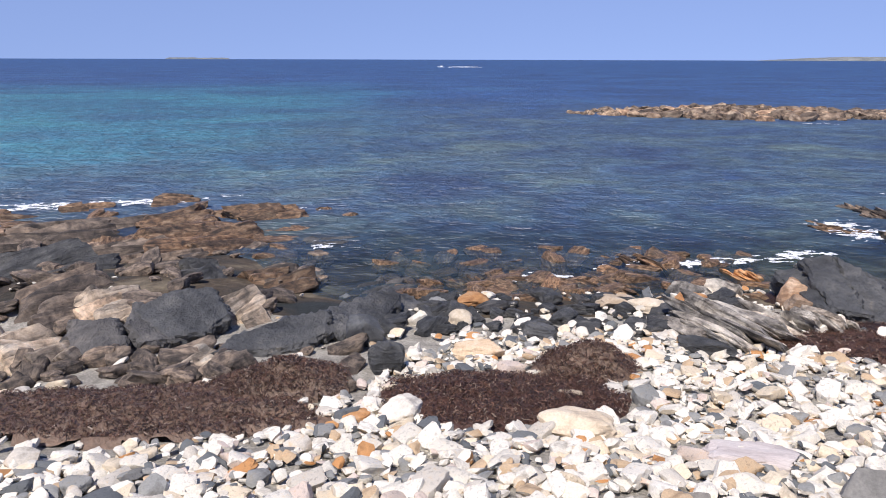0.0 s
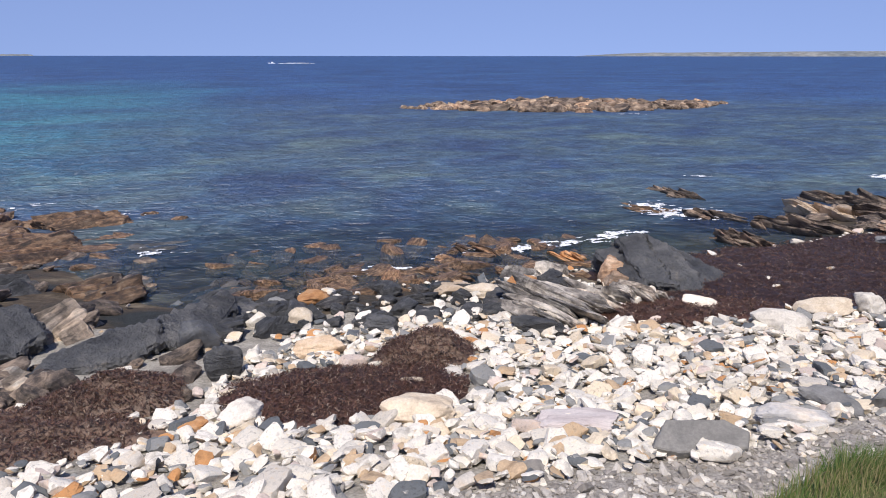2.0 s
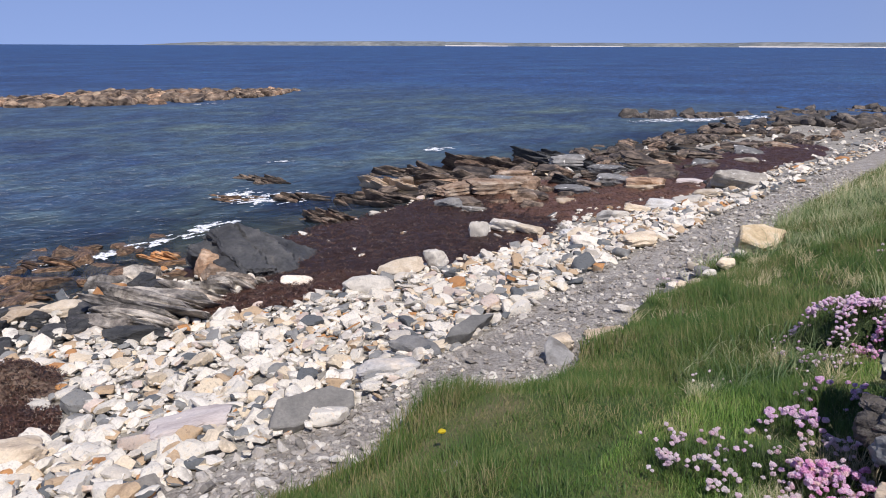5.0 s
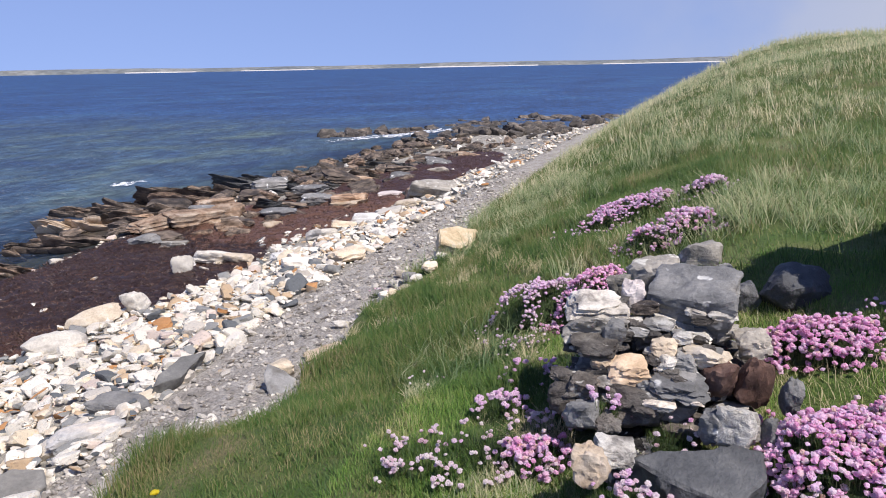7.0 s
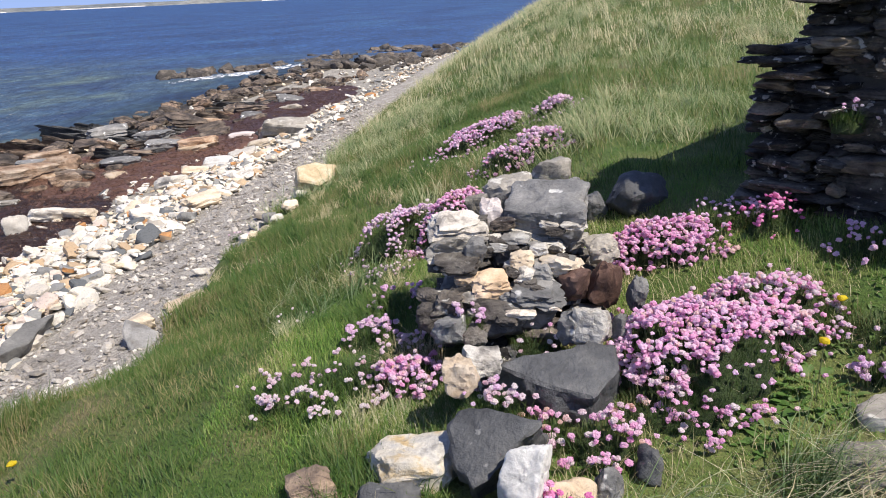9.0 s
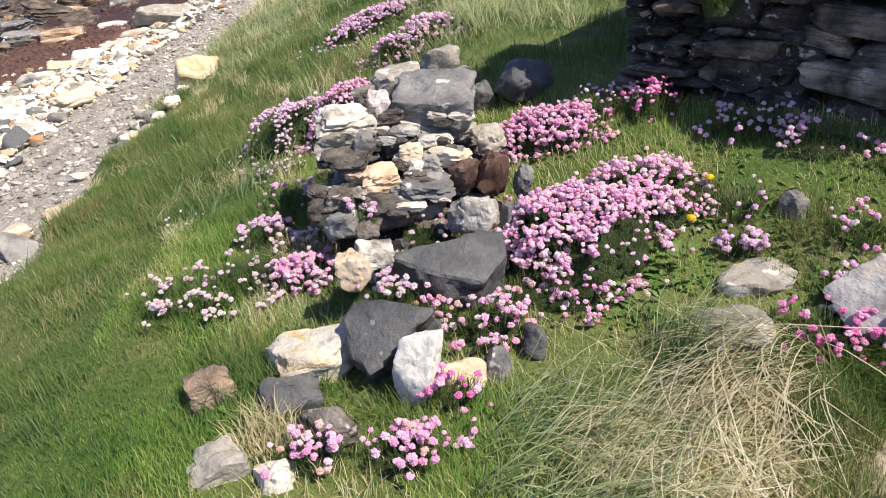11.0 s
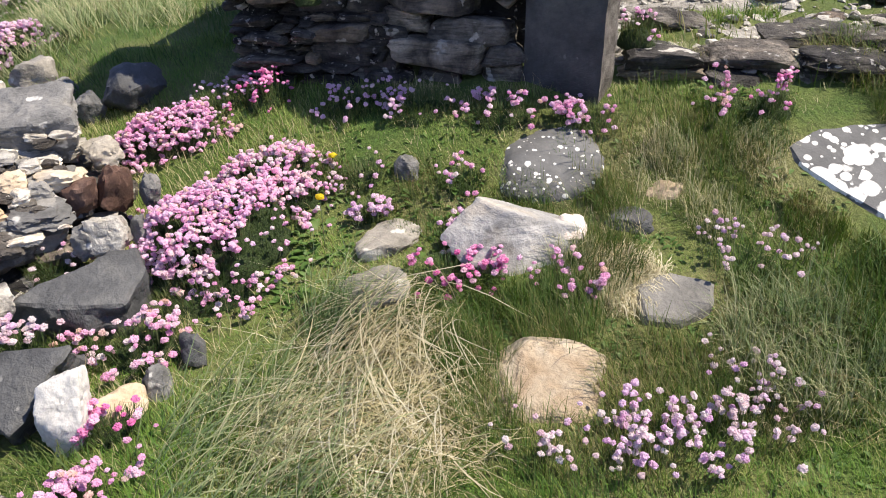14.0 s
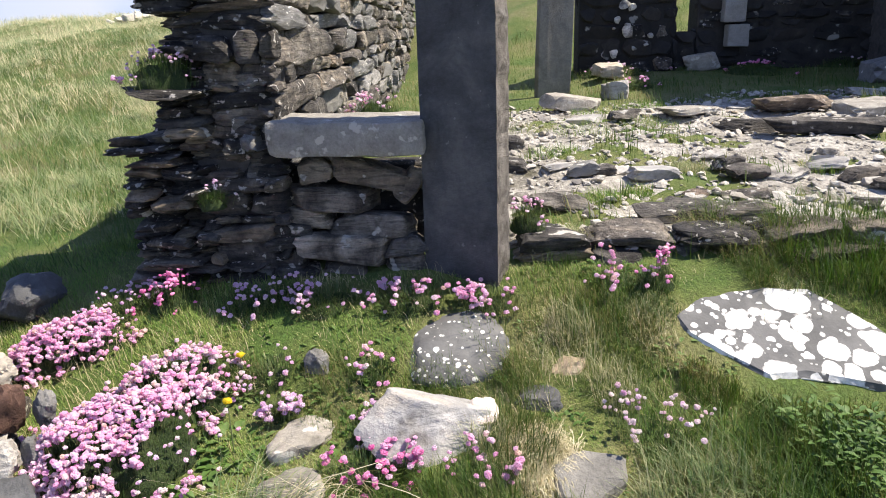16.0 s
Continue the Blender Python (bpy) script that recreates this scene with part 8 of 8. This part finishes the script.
leafy(1.72, -2.40, 0.08, 24, (0.025, 0.05), "green broad leaves beside a lichened slab", 11, tall=0.03)
leafy(2.22, -2.55, 0.14, 60, (0.03, 0.07), "green leaves at the low wall's foot", 12)


r = np.random.RandomState(91)
for i in range(90):
    a, q = radians(r.uniform(88, 160)), r.uniform(1.7, 3.3)
    leafy(q * math.sin(a), q * math.cos(a), r.uniform(0.05, 0.12), 26, (0.018, 0.045), "tiny weed rosette in the short turf", 200 + i, name="turf_weed")


def dandelion(x, y, z, seed):
    top = new("dandelion")
    d, f = ball(2)
    r = np.random.RandomState(seed)
    v = d * (1 + r.uniform(-0.2, 0.2, len(d)))[:, None] * np.array((0.019, 0.019, 0.010))
    part("flower_head", mesh_of("flower_head", v, f, (M_YFLOWER,), False), top, m=pose(x, y, z))
    g = gz(x, y)
    bm = bmesh.new()
    bmesh.ops.create_cone(bm, cap_ends=True, segments=6, radius1=0.002, radius2=0.0018, depth=z - g)
    me = bpy.data.meshes.new("stem")
    bm.to_mesh(me)
    bm.free()
    me.materials.append(M_STEM)
    part("stem", me, top, m=pose(x, y, (z + g) / 2))
    tagged(top, "bright yellow dandelion flower on its stem", "flower", "dandelions")


dandelion(2.74, -0.93, 1.62, 1)
dandelion(2.36, -0.76, 1.63, 2)
dandelion(2.2, 2.28, gz(2.2, 2.28) + 0.10, 3)


# ---- rubble on the path and the ruin floor ----
def gravel(name, seed, n, place, size, mat, label):
    r = np.random.RandomState(seed)
    v0, f0 = ball(1)
    f0 = np.array(f0)
    V, F = [], []
    for i in range(n):
        x, y = place(r)
        s = r.uniform(*size) * (0.6 + r.uniform(0, 1) ** 3)
        m = np.array(pose(x, y, gz(x, y) + 0.1 * s, r.uniform(-30, 30), r.uniform(-30, 30), r.uniform(0, 360)))
        v = v0 * (1 + r.uniform(-0.3, 0.3, len(v0)))[:, None] * np.array((s, s * r.uniform(0.5, 0.9), s * 0.4)) / 2
        V.append(v @ m[:3, :3].T + m[:3, 3])
        F.append(f0 + i * len(v0))
    ob = new(name, mesh_of(name, np.vstack(V), np.vstack(F).tolist(), (mat,), False))
    return tagged(ob, label, "rubble", kind="stuff")


def path_place(r):
    x = 0.6 + 14 * r.uniform(0, 1) ** 1.5
    return x, r.uniform(float(path_land(x)), float(path_sea(x)) + 0.1)


M_GRAVEL = stone_mat("path_gravel", [(0.0, (0.24, 0.22, 0.19)), (0.25, (0.40, 0.365, 0.32)), (0.6, (0.54, 0.50, 0.44)), (0.85, (0.72, 0.68, 0.60))], 20, pick="island")
gravel("path_rubble", 5, 5200, path_place, (0.014, 0.075), M_GRAVEL, "loose grey rubble and gravel on the path")
M_RUBBLE = stone_mat("floor_rubble", [(0.0, (0.54, 0.51, 0.45)), (0.35, (0.42, 0.39, 0.34)), (0.6, (0.60, 0.57, 0.51)), (0.8, (0.32, 0.30, 0.27)), (0.92, (0.17, 0.16, 0.15))], 12, pick="island")


def floor_place(r):
    m = ruin(r.uniform(1.75, 7.5), -0.1 - 4.6 * r.uniform(0, 1), 0)
    return m.translation.x, m.translation.y


gravel("floor_rubble", 6, 5200, floor_place, (0.015, 0.085), M_RUBBLE, "pale broken stone rubble on the ruin floor")
r = np.random.RandomState(8)
for i, (s, q, w, d, h, mat, label) in enumerate((
        (2.6, -0.55, 0.34, 0.24, 0.08, M_WALLST, "dark flat stone on the ruin floor"), (3.0, -0.45, 0.36, 0.26, 0.10, M_WALLST, "flat layered stone on the ruin floor"),
        (2.35, -1.5, 0.24, 0.20, 0.12, M_GREYST, "lichened grey stone on the ruin floor"), (3.33, -1.27, 0.26, 0.20, 0.10, M_WALLST, "dark stone standing on pale rubble"),
        (1.9, -2.6, 0.30, 0.2, 0.12, M_WALLST, "grey flat stone by the slab"), (2.71, -4.3, 0.70, 0.4, 0.20, M_BENCH, "long flat grey stone in the ruin"),
        (3.3, -5.0, 0.34, 0.3, 0.22, M_PALEROCK, "rounded pale boulder in the ruin"), (3.66, -3.5, 0.60, 0.4, 0.10, M_BENCH, "flat pale paving stone in the ruin"),
        (4.62, -3.6, 0.75, 0.45, 0.15, M_WALLST, "dark block with a lit flat top"), (4.0, -2.9, 0.60, 0.4, 0.14, M_WALLST, "dark flat block in the rubble"),
        (4.40, -2.5, 0.95, 0.4, 0.14, M_WALLST, "long dark slab in the rubble"), (5.15, -3.3, 0.60, 0.5, 0.16, M_BENCH, "pale flat-topped block in the ruin"),
        (4.4, -2.6, 0.34, 0.24, 0.09, M_WALLST, "thin dark slab on pale rubble"), (5.3, -2.4, 0.40, 0.3, 0.09, M_BENCH, "thin pale slab on rubble"), (5.5, -1.0, 0.5, 0.34, 0.12, M_BENCH, "pale flat stone at the floor's edge"),
        (3.4, -6.0, 0.4, 0.3, 0.24, M_TURFST, "pale boulder in shade by the back wall"), (4.7, -6.5, 0.5, 0.4, 0.26, M_TURFST, "pale boulder at the back wall's foot"), (6.4, -5.2, 0.7, 0.5, 0.3, M_GREYST, "grey boulder in the ruin"))):
    m = ruin(s, q, 0)
    stone("fallen_stone", m.translation.x, m.translation.y, (w, d, h), mat, label, "stone", RUIN_TURN + r.uniform(-14, 14), r.uniform(-5, 5), r.uniform(-5, 5), 0.12, seed=700 + i, group="fallen stones", facets=8, edge=16, rough=0.04, sub=3, boxy=0.8)


r = np.random.RandomState(44)
for i in range(30):
    s, q = r.uniform(1.9, 6.6), -0.35 - 4.0 * r.uniform(0, 1) ** 1.3
    m = ruin(s, q, 0)
    w = r.uniform(0.14, 0.46)
    mat = (M_WALLST, M_BENCH, M_PALEROCK, M_NICHE)[r.randint(4)]
    stone("fallen_stone", m.translation.x, m.translation.y, (w, w * r.uniform(0.5, 0.8), w * r.uniform(0.12, 0.3)), mat, "thin broken slab lying in pale rubble", "stone", RUIN_TURN + r.uniform(-30, 30), r.uniform(-7, 7), r.uniform(-7, 7), 0.15, seed=760 + i, group="fallen stones", facets=8, edge=16, rough=0.04, sub=3, boxy=0.7)


# broken ledges along the floor's edge, and grass tufts between them
r = np.random.RandomState(45)
for i in range(46):
    s, q = 1.82 + 2.9 * r.uniform(0, 1), -0.18 - 1.7 * r.uniform(0, 1) ** 1.4
    m = ruin(s, q, 0)
    w = r.uniform(0.12, 0.40)
    mat = (M_NICHE, M_BENCH, M_WALLST, M_PALEROCK, M_BLACKST, M_CRUST)[r.randint(6)]
    stone("ledge_stone", m.translation.x, m.translation.y, (w, w * r.uniform(0.5, 0.9), w * r.uniform(0.16, 0.42)), mat, "broken layered stone at the ruin floor's edge", "stone", RUIN_TURN + r.uniform(-40, 40), r.uniform(-12, 12), r.uniform(-12, 12), 0.2, seed=820 + i, group="fallen stones", facets=9, edge=16, rough=0.07, sub=3, boxy=0.6, layers=0.03)
for i, (s, q, rad) in enumerate(((1.98, -0.55, 0.14), (2.10, -0.30, 0.10), (2.36, -0.95, 0.13), (2.62, -1.1, 0.09), (3.05, -1.55, 0.12), (2.25, -2.3, 0.22), (2.6, -3.1, 0.26), (2.2, -3.3, 0.24), (3.3, -3.3, 0.2), (3.9, -1.5, 0.15), (4.6, -1.7, 0.18), (4.9, -1.1, 0.22), (3.4, -4.2, 0.3), (4.2, -4.4, 0.3), (5.0, -4.3, 0.3), (2.9, -4.0, 0.25), (5.3, -2.0, 0.2))):
    m = ruin(s, q, 0)
    tuft(m.translation.x, m.translation.y, rad, 420, (0.04, 0.11), (0.002, 0.004), 0.7, (M_TURFGRASS, M_SLOPE, M_TURFGRASS)[i % 3], "small grass tuft in the ruin's rubble", 840 + i, 60, 1.4)


# a far field wall on the dune's skyline
field_wall = new("field_wall")
r = np.random.RandomState(19)
for i in range(22):
    x, y = 21.0 + 0.02 * i, -3.6 - 0.24 * i
    s = r.uniform(0.22, 0.40)
    part("wall_stone", mesh_of("wall_stone", *lump(i % 14, 3), (M_WHITE,), crease=34), field_wall, m=pose(x, y, gz(x, y) + 0.12, r.uniform(-20, 20), r.uniform(-20, 20), r.uniform(0, 360)) @ Matrix.Diagonal((s, s, s * 1.4, 1)))
tagged(field_wall, "low line of white stones on the dune's crest", "stone wall")
